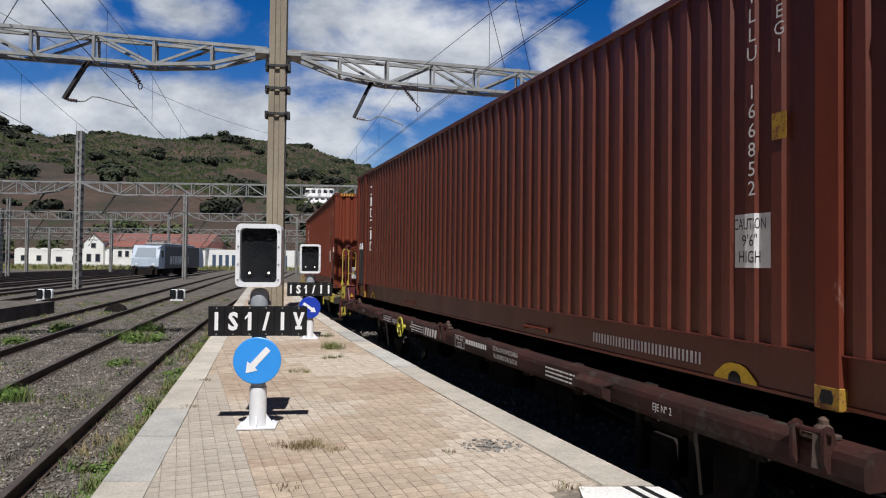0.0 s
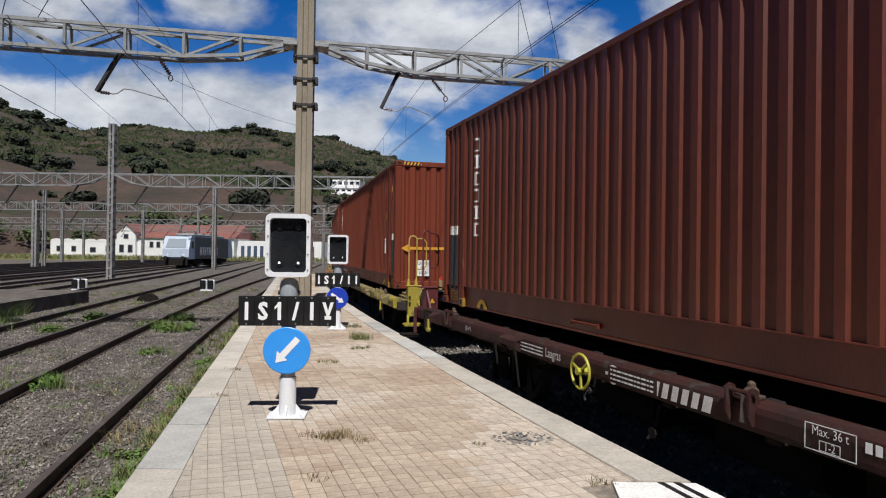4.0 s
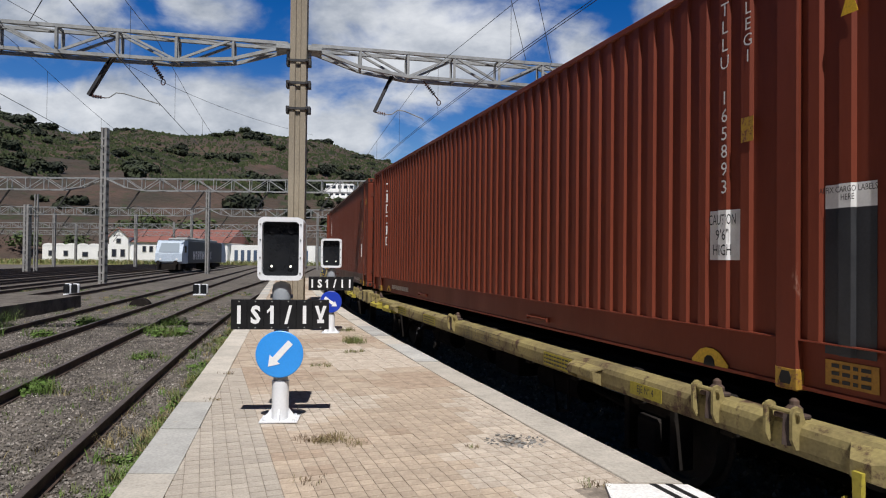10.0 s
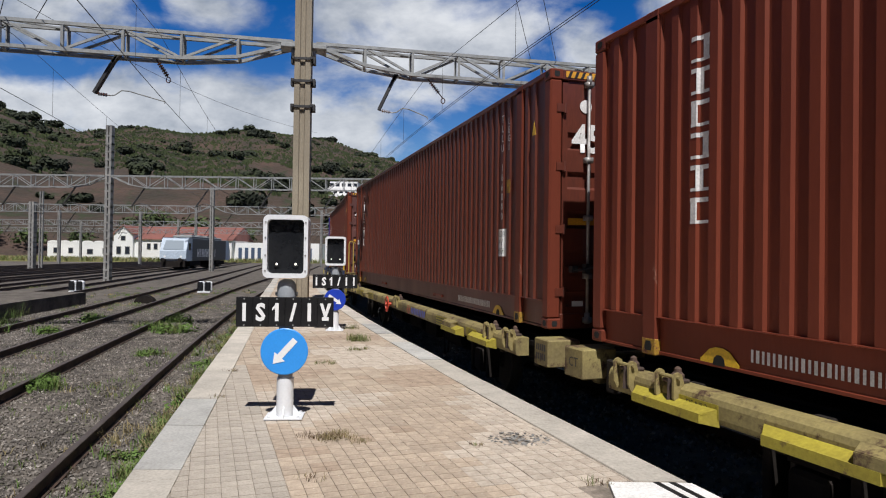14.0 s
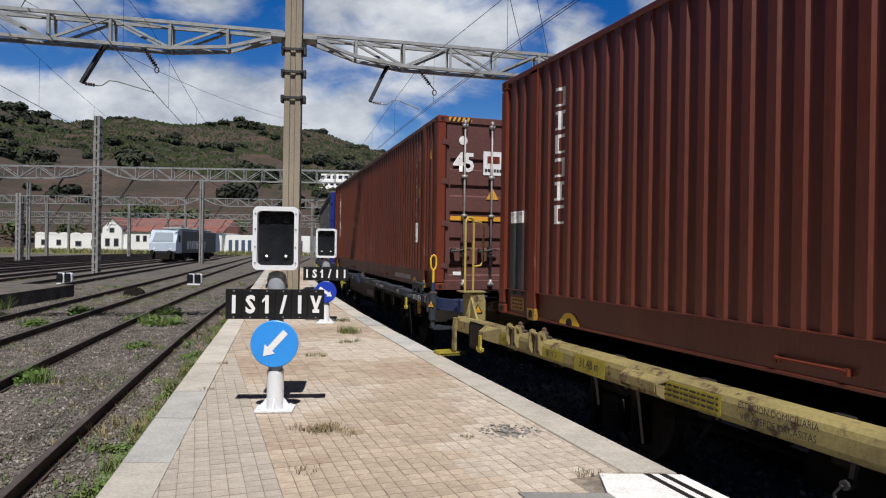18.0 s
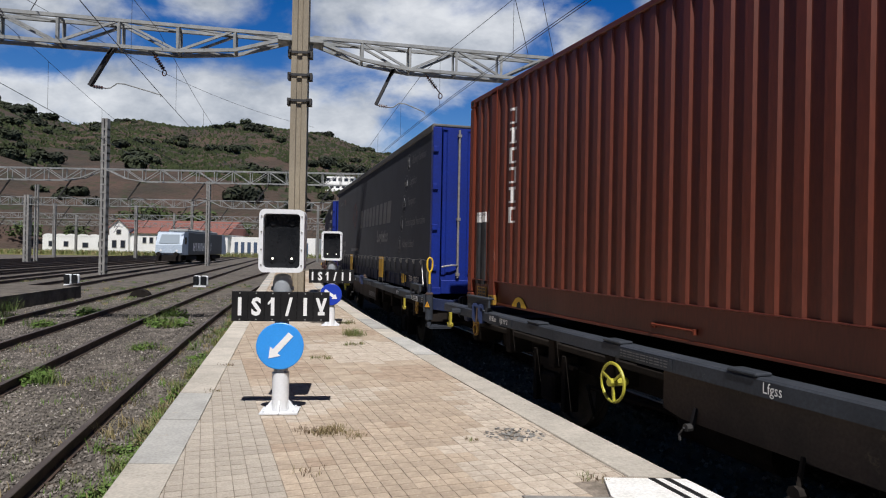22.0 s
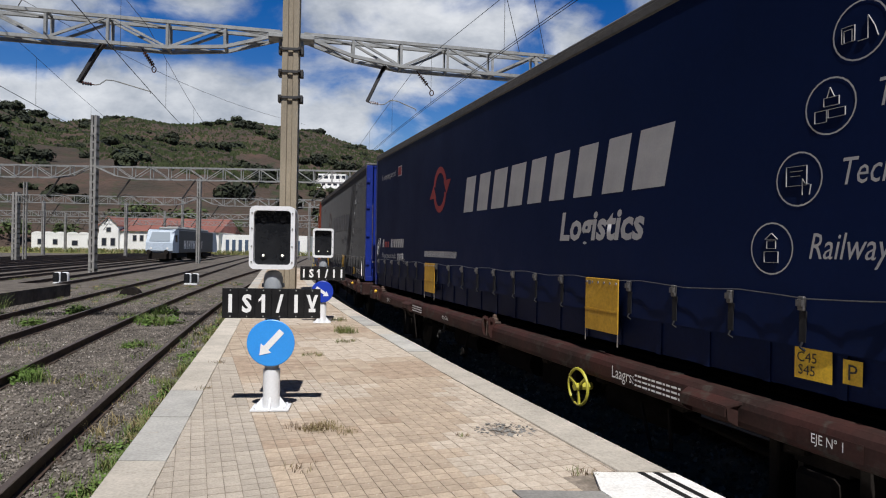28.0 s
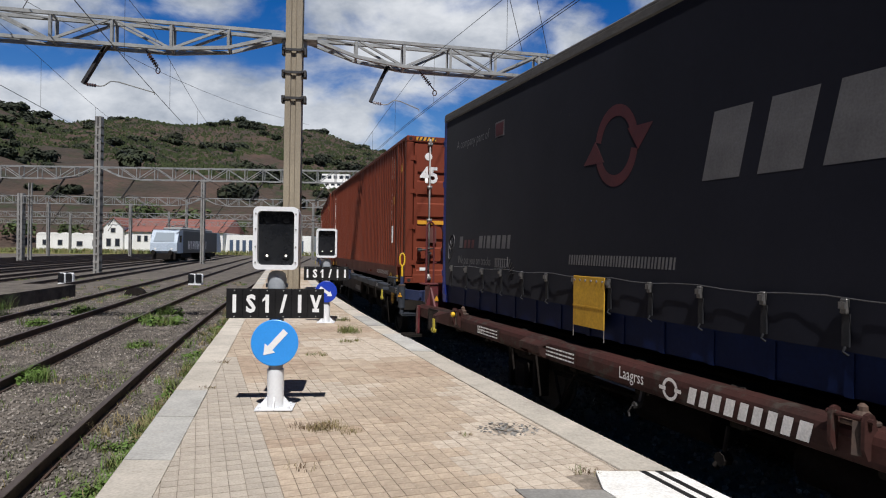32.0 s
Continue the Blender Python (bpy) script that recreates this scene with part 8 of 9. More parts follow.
def hill_height(az, r):
    """Height of the hillside over the yard."""
    top = 1.5 + 620 * math.tan(radians(ridge_at(az)))
    u = min(max((r - 185) / (620 - 185), 0), 1.25)
    x, y = r * math.sin(radians(az)), r * math.cos(radians(az))
    n1 = noise.fractal((x * 0.006, y * 0.006, 2.0), 1.0, 2.1, 4)
    n2 = noise.fractal((x * 0.03, y * 0.03, 9.0), 1.0, 2.1, 3)
    shape = u ** 0.92 if u <= 1 else 1 - (u - 1) * 0.9
    e = min(1, u * 4) * max(0.0, min(1, (1.06 - u) * 6))
    terrace = 1.6 * math.sin(shape * 62 + n1 * 3) * min(1, u * 3) * (1 if u < 0.97 else 0)
    return BED + top * shape + (n1 * 9 + n2 * 2.2) * e + terrace * 0.35


g = Geo()
NA, NR = 330, 72
v = [(r * math.sin(radians(a)), r * math.cos(radians(a)), hill_height(a, r)) for a in [-175 + 235 * i / NA for i in range(NA + 1)] for r in [180 + (760 - 180) * (k / NR) for k in range(NR + 1)]]
g.add(v, [(i * (NR + 1) + k, (i + 1) * (NR + 1) + k, (i + 1) * (NR + 1) + k + 1, i * (NR + 1) + k + 1) for i in range(NA) for k in range(NR)])
M_HILL = surface("dry_scrub_hillside", (0.072, 0.043, 0.030), (0.030, 0.024, 0.016), 0.05, 0.95, 0.8, 0.5, third=(0.026, 0.032, 0.012), spots=0.12, bump_dist=1.2)
hill = solid("hillside", g, M_HILL, kind="structure")
for q in hill.data.polygons:
    q.use_smooth = True


def clump_mesh(name, mat, seed, leaves=150, flat=0.7, leaf=0.12):
    """A bush of radius about 1: short twigs and many small leaf faces in uneven lobes."""
    r = random.Random(seed)
    g = Geo()
    lobes = [(Vector((r.uniform(-0.55, 0.55), r.uniform(-0.55, 0.55), r.uniform(0.1, 0.6) * flat)), r.uniform(0.28, 0.55)) for _ in range(9)]
    for _ in range(leaves):
        c, q = r.choice(lobes)
        d = Vector((r.gauss(0, 1), r.gauss(0, 1), r.gauss(0, 1) * 0.8)).normalized()
        p = c + d * q * r.uniform(0.75, 1.05)
        if p.z < 0:
            p.z = abs(p.z) * 0.3
        n = (d + Vector((r.uniform(-0.6, 0.6), r.uniform(-0.6, 0.6), r.uniform(-0.2, 0.8)))).normalized()
        u = n.orthogonal().normalized()
        w = n.cross(u)
        s = leaf * r.uniform(0.6, 1.4)
        g.add([p - u * s, p + w * s * 0.8, p + u * s, p - w * s * 0.8], [(0, 1, 2, 3)])
    for c, q in lobes:
        g.cyl((0, 0, -0.1), c, 0.03, 4, 0.012, 1)
    me = bpy.data.meshes.new(name)
    me.from_pydata(g.v, [], g.f)
    me.materials.append(mat)
    me.materials.append(M_TIE)
    me.polygons.foreach_set("material_index", g.m)
    return me


M_BUSH = surface("dark_scrub_leaf", (0.014, 0.020, 0.008), (0.026, 0.033, 0.012), 0.4, 0.85, 0, 3, vary=0.35)
M_TREE = surface("bright_tree_leaf", (0.06, 0.085, 0.02), (0.04, 0.06, 0.016), 0.4, 0.8, 0, 3, vary=0.25)
M_SCRUB = surface("hill_scrub_leaf", (0.050, 0.066, 0.017), (0.030, 0.042, 0.013), 0.05, 0.85, 0, 3)
bush_meshes = [clump_mesh("bush", M_BUSH, k, 520, 1.0, 0.16) for k in range(4)]
tree_meshes = [clump_mesh("crown", M_TREE, 20 + k, 420, 1.1, 0.10) for k in range(3)]
rnd = random.Random(8)
# lone bushes that stand out on the slope
for _ in range(270):
    az, r = rnd.uniform(-37, 2), 215 + 400 * rnd.random()
    if noise.noise((az * 0.25, r * 0.012, 3)) < -0.1:
        continue
    b = new("bush", rnd.choice(bush_meshes))
    s = 2.2 + 5.5 * rnd.random() ** 1.6
    b.matrix_world = pose(r * math.sin(radians(az)), r * math.cos(radians(az)), hill_height(az, r) - 0.4, 0, 0, rnd.uniform(0, 360)) @ Matrix.Diagonal((s, s, s * rnd.uniform(0.7, 1.0), 1))
    tagged(b, "dark round bush on the dry slope", "bush", "bushes on the hillside")
for k in range(11):
    az, r = -38.5 + k * 0.75 + rnd.uniform(-0.2, 0.2), rnd.uniform(500, 610)
    b = new("bush", bush_meshes[k % 4])
    s = rnd.uniform(6.5, 10.5)
    b.matrix_world = pose(r * math.sin(radians(az)), r * math.cos(radians(az)), hill_height(az, r) - 0.6, 0, 0, 70 * k) @ Matrix.Diagonal((s, s, s * 0.8, 1))
    tagged(b, "broad dark bush on the ridge", "bush", "bushes on the hillside")
# low scrub that nobody could count
g = Geo()
for _ in range(26000):
    az, r = rnd.uniform(-42, 6), 200 + 430 * rnd.random()
    x, y = r * math.sin(radians(az)), r * math.cos(radians(az))
    up = (r - 200) / 430
    if noise.noise((x * 0.012, y * 0.012, 5)) + up * 0.7 < 0.05:
        continue
    z = hill_height(az, r)
    s = rnd.uniform(0.4, 1.35)
    for _ in range(3):
        a, b = rnd.uniform(0, 6.28), rnd.uniform(0.6, 1.1)
        dx, dy = math.cos(a) * s * b, math.sin(a) * s * b
        g.add([(x - dx, y - dy, z - 0.2), (x + dx, y + dy, z - 0.2), (x + dx * 0.6, y + dy * 0.6, z + s * b), (x - dx * 0.5, y - dy * 0.5, z + s * b * 1.1)], [(0, 1, 2, 3)])
me = bpy.data.meshes.new("scrub")
me.from_pydata(g.v, [], g.f)
me.materials.append(M_SCRUB)
solid("scrub", me, None, "low green scrub over the hillside", "scrub", kind="stuff")
# trees at the foot of the hill
for az, r, s in ((-33, 190, 5.0), (-25.5, 200, 5.5), (-24.3, 205, 6.0), (-22.5, 195, 5.0), (-21.0, 198, 6.5), (-20.0, 192, 5.5), (-18.7, 190, 6.0), (-17.5, 195, 5.0), (-29.5, 192, 4.0), (-13.0, 200, 5.0), (-9.5, 205, 5.0), (-36, 195, 5)):
    x, y = r * math.sin(radians(az)), r * math.cos(radians(az))
    z = hill_height(az, r)
    t = thing("tree", pose(x, y, z - 0.2), "spreading green tree at the foot of the hill", "tree", "trees below the hill")
    g = Geo()
    g.cyl((0, 0, 0), (0.1, 0, s * 0.45), 0.28, 8, 0.16)
    for k in range(5):
        a = k * 1.26
        g.cyl((0.1, 0, s * 0.42), (math.cos(a) * s * 0.45, math.sin(a) * s * 0.45, s * 0.85), 0.12, 5, 0.04)
    part("trunk", g, M_TIE, t)
    c = new("crown", rnd.choice(tree_meshes))
    c.parent = t
    c.matrix_local = pose(0, 0, s * 0.45, 0, 0, rnd.uniform(0, 360)) @ Matrix.Diagonal((s, s, s * 0.75, 1))

M_WALLWHITE = surface("whitewashed_wall", (0.78, 0.77, 0.74), (0.68, 0.67, 0.64), 0.3, 0.9, 0.2, 6, third=(0.55, 0.52, 0.48), spots=-0.02)
M_ROOFRED = surface("faded_red_roof", (0.23, 0.085, 0.065), (0.17, 0.07, 0.055), 0.4, 0.8, 0.2, 6, third=(0.28, 0.17, 0.14), spots=0.02)
M_DARKPANE = glass("dark_window", (0.02, 0.025, 0.035), 0.1)
M_BLUEDOOR = surface("blue_gate", (0.05, 0.08, 0.14), (0.04, 0.065, 0.11), 0.5, 0.6, 0.1)
M_MEADOW = surface("yellow_meadow", (0.17, 0.175, 0.05), (0.21, 0.19, 0.07), 0.15, 0.95, 0.5, 3, third=(0.10, 0.13, 0.03), spots=0.06, bump_dist=0.1)

g = Geo()
strip(g, [(-130, 98), (-85, 118), (-60, 132), (-20, 150)], [(-130, 190), (-85, 190), (-60, 190), (-10, 190)], BED - 0.05, BED + 0.12)
solid("meadow", g, M_MEADOW, kind="structure")
g = Geo()
for _ in range(6500):
    x = rnd.uniform(-105, -22)
    y = 112 + (x + 105) * 0.42 + rnd.random() * 28
    blades(g, rnd, x, y, BED + 0.1, 2, 1.1, 0.6, rnd.choice((0, 1, 1)), 0.06)
solid("meadow_grass", g, [M_DRY, M_GRASS], "tall yellow grass before the sheds", "grass", kind="stuff")


def house(name, x0, x1, y, depth, h, roof, wins, label, doors=(), z0=BED, scallop=0):
    t = thing(name, pose((x0 + x1) / 2, y, z0), label, "building", "yard buildings")
    w = (x1 - x0) / 2
    g = Geo()
    g.box(-w, w, 0, depth, 0, h)
    part("wall", g, M_WALLWHITE, t)
    if roof:
        rh, mat = roof
        g = Geo()
        if rh > 0:
            g.prism([(-0.4, h), (depth + 0.4, h), (depth / 2, h + rh)], "x", -w - 0.3, w + 0.3)
        part("roof", g, mat, t)
    if scallop:
        n = scallop
        for k in range(n):
            g = Geo()
            a, b = -w + 2 * w * k / n, -w + 2 * w * (k + 1) / n
            m = (a + b) / 2
            g.prism([(a, h), (b, h)] + [(m + (b - a) / 2 * math.cos(q), h + 0.55 * math.sin(q)) for q in (0.5, 1.0, 1.57, 2.1, 2.6)], "y", -0.05, 0.35)
            part("scalloped_parapet", g, M_WALLWHITE, t)
    for x, z, a, b in wins:
        f = Geo()
        f.box(x - a / 2 - 0.12, x + a / 2 + 0.12, -0.08, 0.0, z - b / 2 - 0.12, z + b / 2 + 0.12)
        wn_ = part("window", f, M_CONC_GREY, t)
        p = Geo()
        p.box(x - a / 2, x + a / 2, -0.10, -0.07, z - b / 2, z + b / 2)
        part("pane", p, M_DARKPANE, wn_)
    for x, a, b in doors:
        p = Geo()
        p.box(x - a / 2, x + a / 2, -0.09, 0.0, 0, b)
        part("gate", p, M_BLUEDOOR, t)
    return t


house("shed", -93, -77, 150, 12, 4.0, None, [(-6, 2.2, 0.9, 1.1), (-2.5, 2.2, 0.9, 1.1), (2, 2.0, 1.2, 1.0), (5.5, 2.2, 0.9, 1.1)], "low whitewashed shed with scalloped parapet", scallop=6)
g = house("workshop", -77, -72.6, 149, 14, 6.2, None, [(-1, 2.4, 0.9, 1.6), (1, 2.4, 0.9, 1.6), (0, 5.2, 0.9, 0.9)], "whitewashed gabled workshop front")
p = Geo()
p.prism([(-2.2, 6.2), (2.2, 6.2), (0, 8.1)], "y", 0, 14)
part("gable", p, M_WALLWHITE, g)
p = Geo()
p.prism([(-2.6, 6.15), (0, 8.35), (0, 8.15), (-2.2, 6.1)], "y", -0.3, 14)
p.prism([(2.6, 6.15), (0, 8.35), (0, 8.15), (2.2, 6.1)], "y", -0.3, 14)
part("roof", p, M_ROOFRED, g)
house("workshop", -72.6, -50, 150, 16, 5.0, (3.4, M_ROOFRED), [(-8 + 1.6 * k, 3.4, 0.7, 1.2) for k in range(3)], "long white workshop with faded red roof", [(-3.5, 3.4, 4.2), (6, 2, 3)])
house("roundhouse", -50, -30, 152, 10, 4.6, None, [], "low white engine shed with dark arches", [(-8.6 + 1.5 * k, 0.8, 3.4) for k in range(12)])
house("yard_hut", -97, -94.5, 132, 2.5, 2.6, (0.5, M_CONC_GREY), [(0, 1.6, 0.6, 0.6)], "small pale hut beside the yard")
# apartment block on the slope
t = thing("apartment_block", pose(-44, 258, 19.5), "white terraced apartment block on the hillside", "building")
for k in range(4):
    g = Geo()
    g.box(-7 + k * 0.9, 7, 2.5 * k, 2.5 * k + 9, 3.0 * k, 3.0 * k + 3.0)
    part("storey", g, M_WALLWHITE, t)
    for j in range(5):
        g = Geo()
        x = -5.3 + k * 0.6 + j * 2.4
        g.box(x - 0.75, x + 0.75, 2.5 * k - 0.06, 2.5 * k, 3.0 * k + 0.5, 3.0 * k + 2.3)
        part("window", g, M_DARKPANE, t)
        g = Geo()
        g.box(x - 1.0, x + 1.0, 2.5 * k - 0.7, 2.5 * k, 3.0 * k + 0.1, 3.0 * k + 0.9)
        part("balcony", g, M_WALLWHITE, t)

# leafy weeds at the platform foot and in the ballast
weed_meshes = [clump_mesh("weed_clump", m, 40 + k, 230, 0.55, 0.085) for k, m in enumerate((M_GRASS2, M_GRASS, M_GRASS2))]
for k in range(44):
    yy = 3.2 + 20 * (k / 44) ** 1.3 + rnd.uniform(-0.3, 0.3)
    b = new("weed_clump", weed_meshes[k % 3])
    s_ = rnd.uniform(0.10, 0.24)
    b.matrix_world = pose(edge_left(yy) - 0.06 - abs(rnd.gauss(0, 0.22)), yy, BED, 0, 0, rnd.uniform(0, 360)) @ Matrix.Diagonal((s_ * 1.3, s_ * 1.3, s_, 1))
    tagged(b, "leafy green weed at the platform foot", "weed", "weeds by the tracks")
for xx, yy, s_ in ((-2.35, 4.0, 0.24), (-2.5, 4.4, 0.28), (-2.42, 4.8, 0.22), (-2.7, 5.2, 0.26), (-2.6, 5.9, 0.2), (-2.9, 6.6, 0.24), (-3.1, 7.6, 0.22), (-2.2, 3.5, 0.2), (-6.25, 9.8, 0.36), (-7.2, 17.0, 0.5), (-7.9, 17.4, 0.4), (-8.2, 19.6, 0.4), (-10.6, 19.5, 0.45), (-6.1, 13.2, 0.25), (-10.2, 16.6, 0.35), (-11.6, 16.2, 0.35), (-6.7, 22.0, 0.4), (-5.4, 7.4, 0.16)):
    b = new("weed_clump", weed_meshes[0])
    b.matrix_world = pose(xx, yy, BED, 0, 0, xx * 40) @ Matrix.Diagonal((s_ * 1.3, s_ * 1.3, s_ * 0.8, 1))
    tagged(b, "bright leafy weed clump in the ballast", "weed", "weeds by the tracks")

# ---- electric locomotive in the yard ----
M_LOCOBLUE = surface("pale_blue_loco", (0.46, 0.52, 0.58), (0.36, 0.43, 0.50), 0.6, 0.4, 0.05, 8)
M_LOCODARK = surface("charcoal_loco_side", (0.035, 0.038, 0.045), (0.05, 0.053, 0.06), 0.6, 0.45, 0.05, 8)
LOCO = pose(-31.2, 73.5, RAIL, 0, 0, 4.0)
lo = thing("locomotive", LOCO, "pale blue and charcoal electric locomotive standing in the yard", "locomotive")
g = Geo()
g.prism([(0.25, 0.95), (0.0, 1.2), (0.05, 2.1), (0.75, 3.45), (1.1, 3.65), (2.2, 3.65), (2.2, 0.95)], "x", -1.48, 1.48)
part("front_cab", g, M_LOCOBLUE, lo, "pale blue driver's cab")
g = Geo()
g.prism([(16.7, 0.95), (16.7, 3.65), (17.8, 3.65), (18.2, 3.45), (18.85, 2.1), (18.9, 1.2), (18.65, 0.95)], "x", -1.48, 1.48)
part("rear_cab", g, M_LOCOBLUE, lo)
g = Geo()
g.cbox(-1.48, 1.48, 2.2, 16.7, 0.95, 3.65, 0.08)
part("body", g, M_LOCODARK, lo, "charcoal body side with pale graphics")
g = Geo()
g.add([(-1.15, 0.12, 2.25), (1.15, 0.12, 2.25), (1.0, 0.66, 3.3), (-1.0, 0.66, 3.3)], [(0, 1, 2, 3)])
g.v = [(x, y - 0.05, z) for x, y, z in g.v]
# pale tint of the pane stands in for reflected sky
part("windscreen", g, glass("sky_tinted_pane", (0.26, 0.30, 0.33), 0.12), lo, "windscreen with reflected sky in its tint")
g = Geo()
g.box(1.48, 1.50, 0.9, 1.6, 2.2, 3.0)
part("cab_window", g, M_DARKPANE, lo)
bars(lo, Matrix.Translation((1.485, 7.8, 1.9)) @ Matrix.Rotation(radians(90), 4, "Z"), M_WHITE, (0.8, 0.4, 0.7, 0.5, 0.9, 0.3, 0.3, 0.3, 0.3, 0.3), 1.0, 0.3, "side_graphics", 0.1, 0.3, "pale block graphics")
for sx in (-0.9, 0.9):
    g = Geo()
    g.cyl((sx, 0.02, 1.45), (sx, -0.03, 1.45), 0.13, 10)
    part("headlight", g, M_LABEL, lo)
    g = Geo()
    g.cyl((sx * 1.05, 0.1, 1.05), (sx * 1.05, -0.5, 1.05), 0.16, 10)
    g.cyl((sx * 1.05, -0.5, 1.05), (sx * 1.05, -0.56, 1.05), 0.25, 12)
    part("buffer", g, M_UNDER, lo)
g = Geo()
g.box(-1.3, 1.3, 0.1, 0.5, 0.25, 0.95)
part("snow_plough", g, M_UNDER, lo)
for yb in (4.2, 14.7):
    g = Geo()
    g.cbox(-1.25, 1.25, yb - 2.0, yb + 2.0, 0.35, 0.9, 0.05)
    part("bogie_frame", g, M_UNDER, lo)
    for yw in (-1.3, 1.3):
        g = Geo()
        g.cyl((-0.85, yb + yw, 0.60), (0.85, yb + yw, 0.60), 0.60, 20)
        part("wheelset", g, M_WHEEL, lo)
g = Geo()
g.cbox(-1.1, 1.1, 3.0, 15.9, 3.65, 3.95, 0.1)
for yb in (5, 8, 11, 14):
    g.box(-0.7, 0.7, yb - 0.6, yb + 0.6, 3.95, 4.1)
part("roof_equipment", g, M_GALV, lo)
g = Geo()
g.tube([(-0.7, 4.4, 4.05), (-0.6, 5.6, 4.25), (0.6, 5.6, 4.25), (0.7, 4.4, 4.05)], 0.04, 5)
part("pantograph", g, M_DARKSTEEL, lo)

# ---- lineside bits ----
for x, y in ((-18.9, 33.0), (-12.7, 34.0)):
    t = thing("ground_signal", pose(x, y, BED), "twin black-faced ground signal on a white base", "signal", "ground signals")
    g = Geo()
    g.cbox(-0.34, 0.34, -0.2, 0.2, 0, 0.08, 0.02)
    part("base", g, M_SIGNALWHITE, t)
    for s in (-0.2, 0.2):
        g = Geo()
        g.cbox(s - 0.17, s + 0.17, -0.12, 0.12, 0.08, 0.60, 0.06)
        b = part("lamp_box", g, M_SIGNALWHITE, t)
        g = Geo()
        g.cbox(s - 0.15, s + 0.15, -0.20, -0.115, 0.10, 0.58, 0.05)
        part("black_face", g, M_BACKPLATE, b)
g = Geo()
n = 10
g.prism([(0.38 * math.cos(math.pi * k / n), 0.32 * math.sin(math.pi * k / n)) for k in range(n + 1)], "y", -0.25, 0.25)
solid("cable_cover", g, M_UNDER, "dark half-round cable cover beside a rail", "cover", m=pose(-12.4, 26.6, BED, 0, 0, 10))
g = Geo()
strip(g, [(-18.6, 8), (-20.2, 16), (-21.5, 20), (-22.2, 25.6)], [(-10.9, 8), (-12.55, 16), (-13.45, 19.8), (-14.3, 25.6)], BED - 0.1, -0.14)
low = solid("low_platform", g, M_GROUND, kind="structure")

# unseen arched wall, added behind the platform's end to block skylight
g = Geo()
g.prism([(-46, BED - 0.1), (46, BED - 0.1), (46, 9), (38, 15), (22, 19.5), (0, 21), (-22, 19.5), (-38, 15), (-46, 9)], "y", -37.0, -34.0)
solid("wall_train_shed", g, M_CONC_GREY, kind="structure")

# ---- station side: platform, facade, tower ----
M_ASHLAR = surface("grey_ashlar", (0.32, 0.30, 0.265), (0.24, 0.225, 0.20), 1.2, 0.9, 0.3, 30, third=(0.16, 0.15, 0.135), spots=0.02, vary=0.14)
M_RENDER = surface("stained_render", (0.27, 0.245, 0.205), (0.18, 0.165, 0.14), 0.9, 0.9, 0.25, 30, third=(0.14, 0.13, 0.12), spots=0.03)
M_TOWER = surface("tower_stone", (0.50, 0.41, 0.30), (0.40, 0.33, 0.25), 0.7, 0.9, 0.25, 20, third=(0.24, 0.20, 0.16), spots=0.02)
M_TIMBER = surface("varnished_timber", (0.22, 0.09, 0.035), (0.15, 0.06, 0.025), 3, 0.5, 0.1, 40, stretch=(1, 1, 6))
M_PALEPAV = surface("pale_platform", (0.52, 0.48, 0.42), (0.44, 0.41, 0.36), 0.8, 0.85, 0.2, 30, third=(0.36, 0.35, 0.33), spots=0.04)
M_SHINGLE = surface("brown_roof_tile", (0.15, 0.075, 0.05), (0.21, 0.115, 0.08), 3.0, 0.8, 0.5, 8, third=(0.28, 0.22, 0.17), spots=0.04)
M_PALESTONE = surface("pale_coping", (0.55, 0.51, 0.45), (0.45, 0.42, 0.37), 2, 0.9, 0.2, 20)
STATION_Z = 0.42
g = Geo()
ss = [-30 + 6 * k for k in range(16)]
strip(g, [along(s, WIDE / 2 + 5.7)[0] for s in ss], [along(s, 22)[0] for s in ss], BED - 0.1, STATION_Z)
solid("station_platform", g, M_PALEPAV, kind="structure")
g = Geo()
strip(g, [along(s, WIDE / 2 + 5.6)[0] for s in ss], [along(s, WIDE / 2 + 6.2)[0] for s in ss], STATION_Z - 0.25, STATION_Z + 0.012)
solid("station_kerb", g, M_KERB, kind="structure")

# facade: local x runs along the wall towards the platform's near end, y into the building
FAC = pose(11.95, 22.2, STATION_Z, 0, 0, -78.7)
st = thing("station_building", FAC, "weathered grey station building with arched openings and clock tower", "building")
BAYS = [(9.4, 4.2, 4.25), (3.46, 4.2, 4.25), (-2.5, 1.9, 4.0), (-6.4, 1.9, 4.0), (-10.3, 1.9, 4.0), (-14.2, 1.9, 4.0)]


def arch(cx, w, spring, top, n=10):
    return [(cx + w / 2 * math.cos(math.pi * k / n), spring + (top - spring) * math.sin(math.pi * k / n)) for k in range(n + 1)]


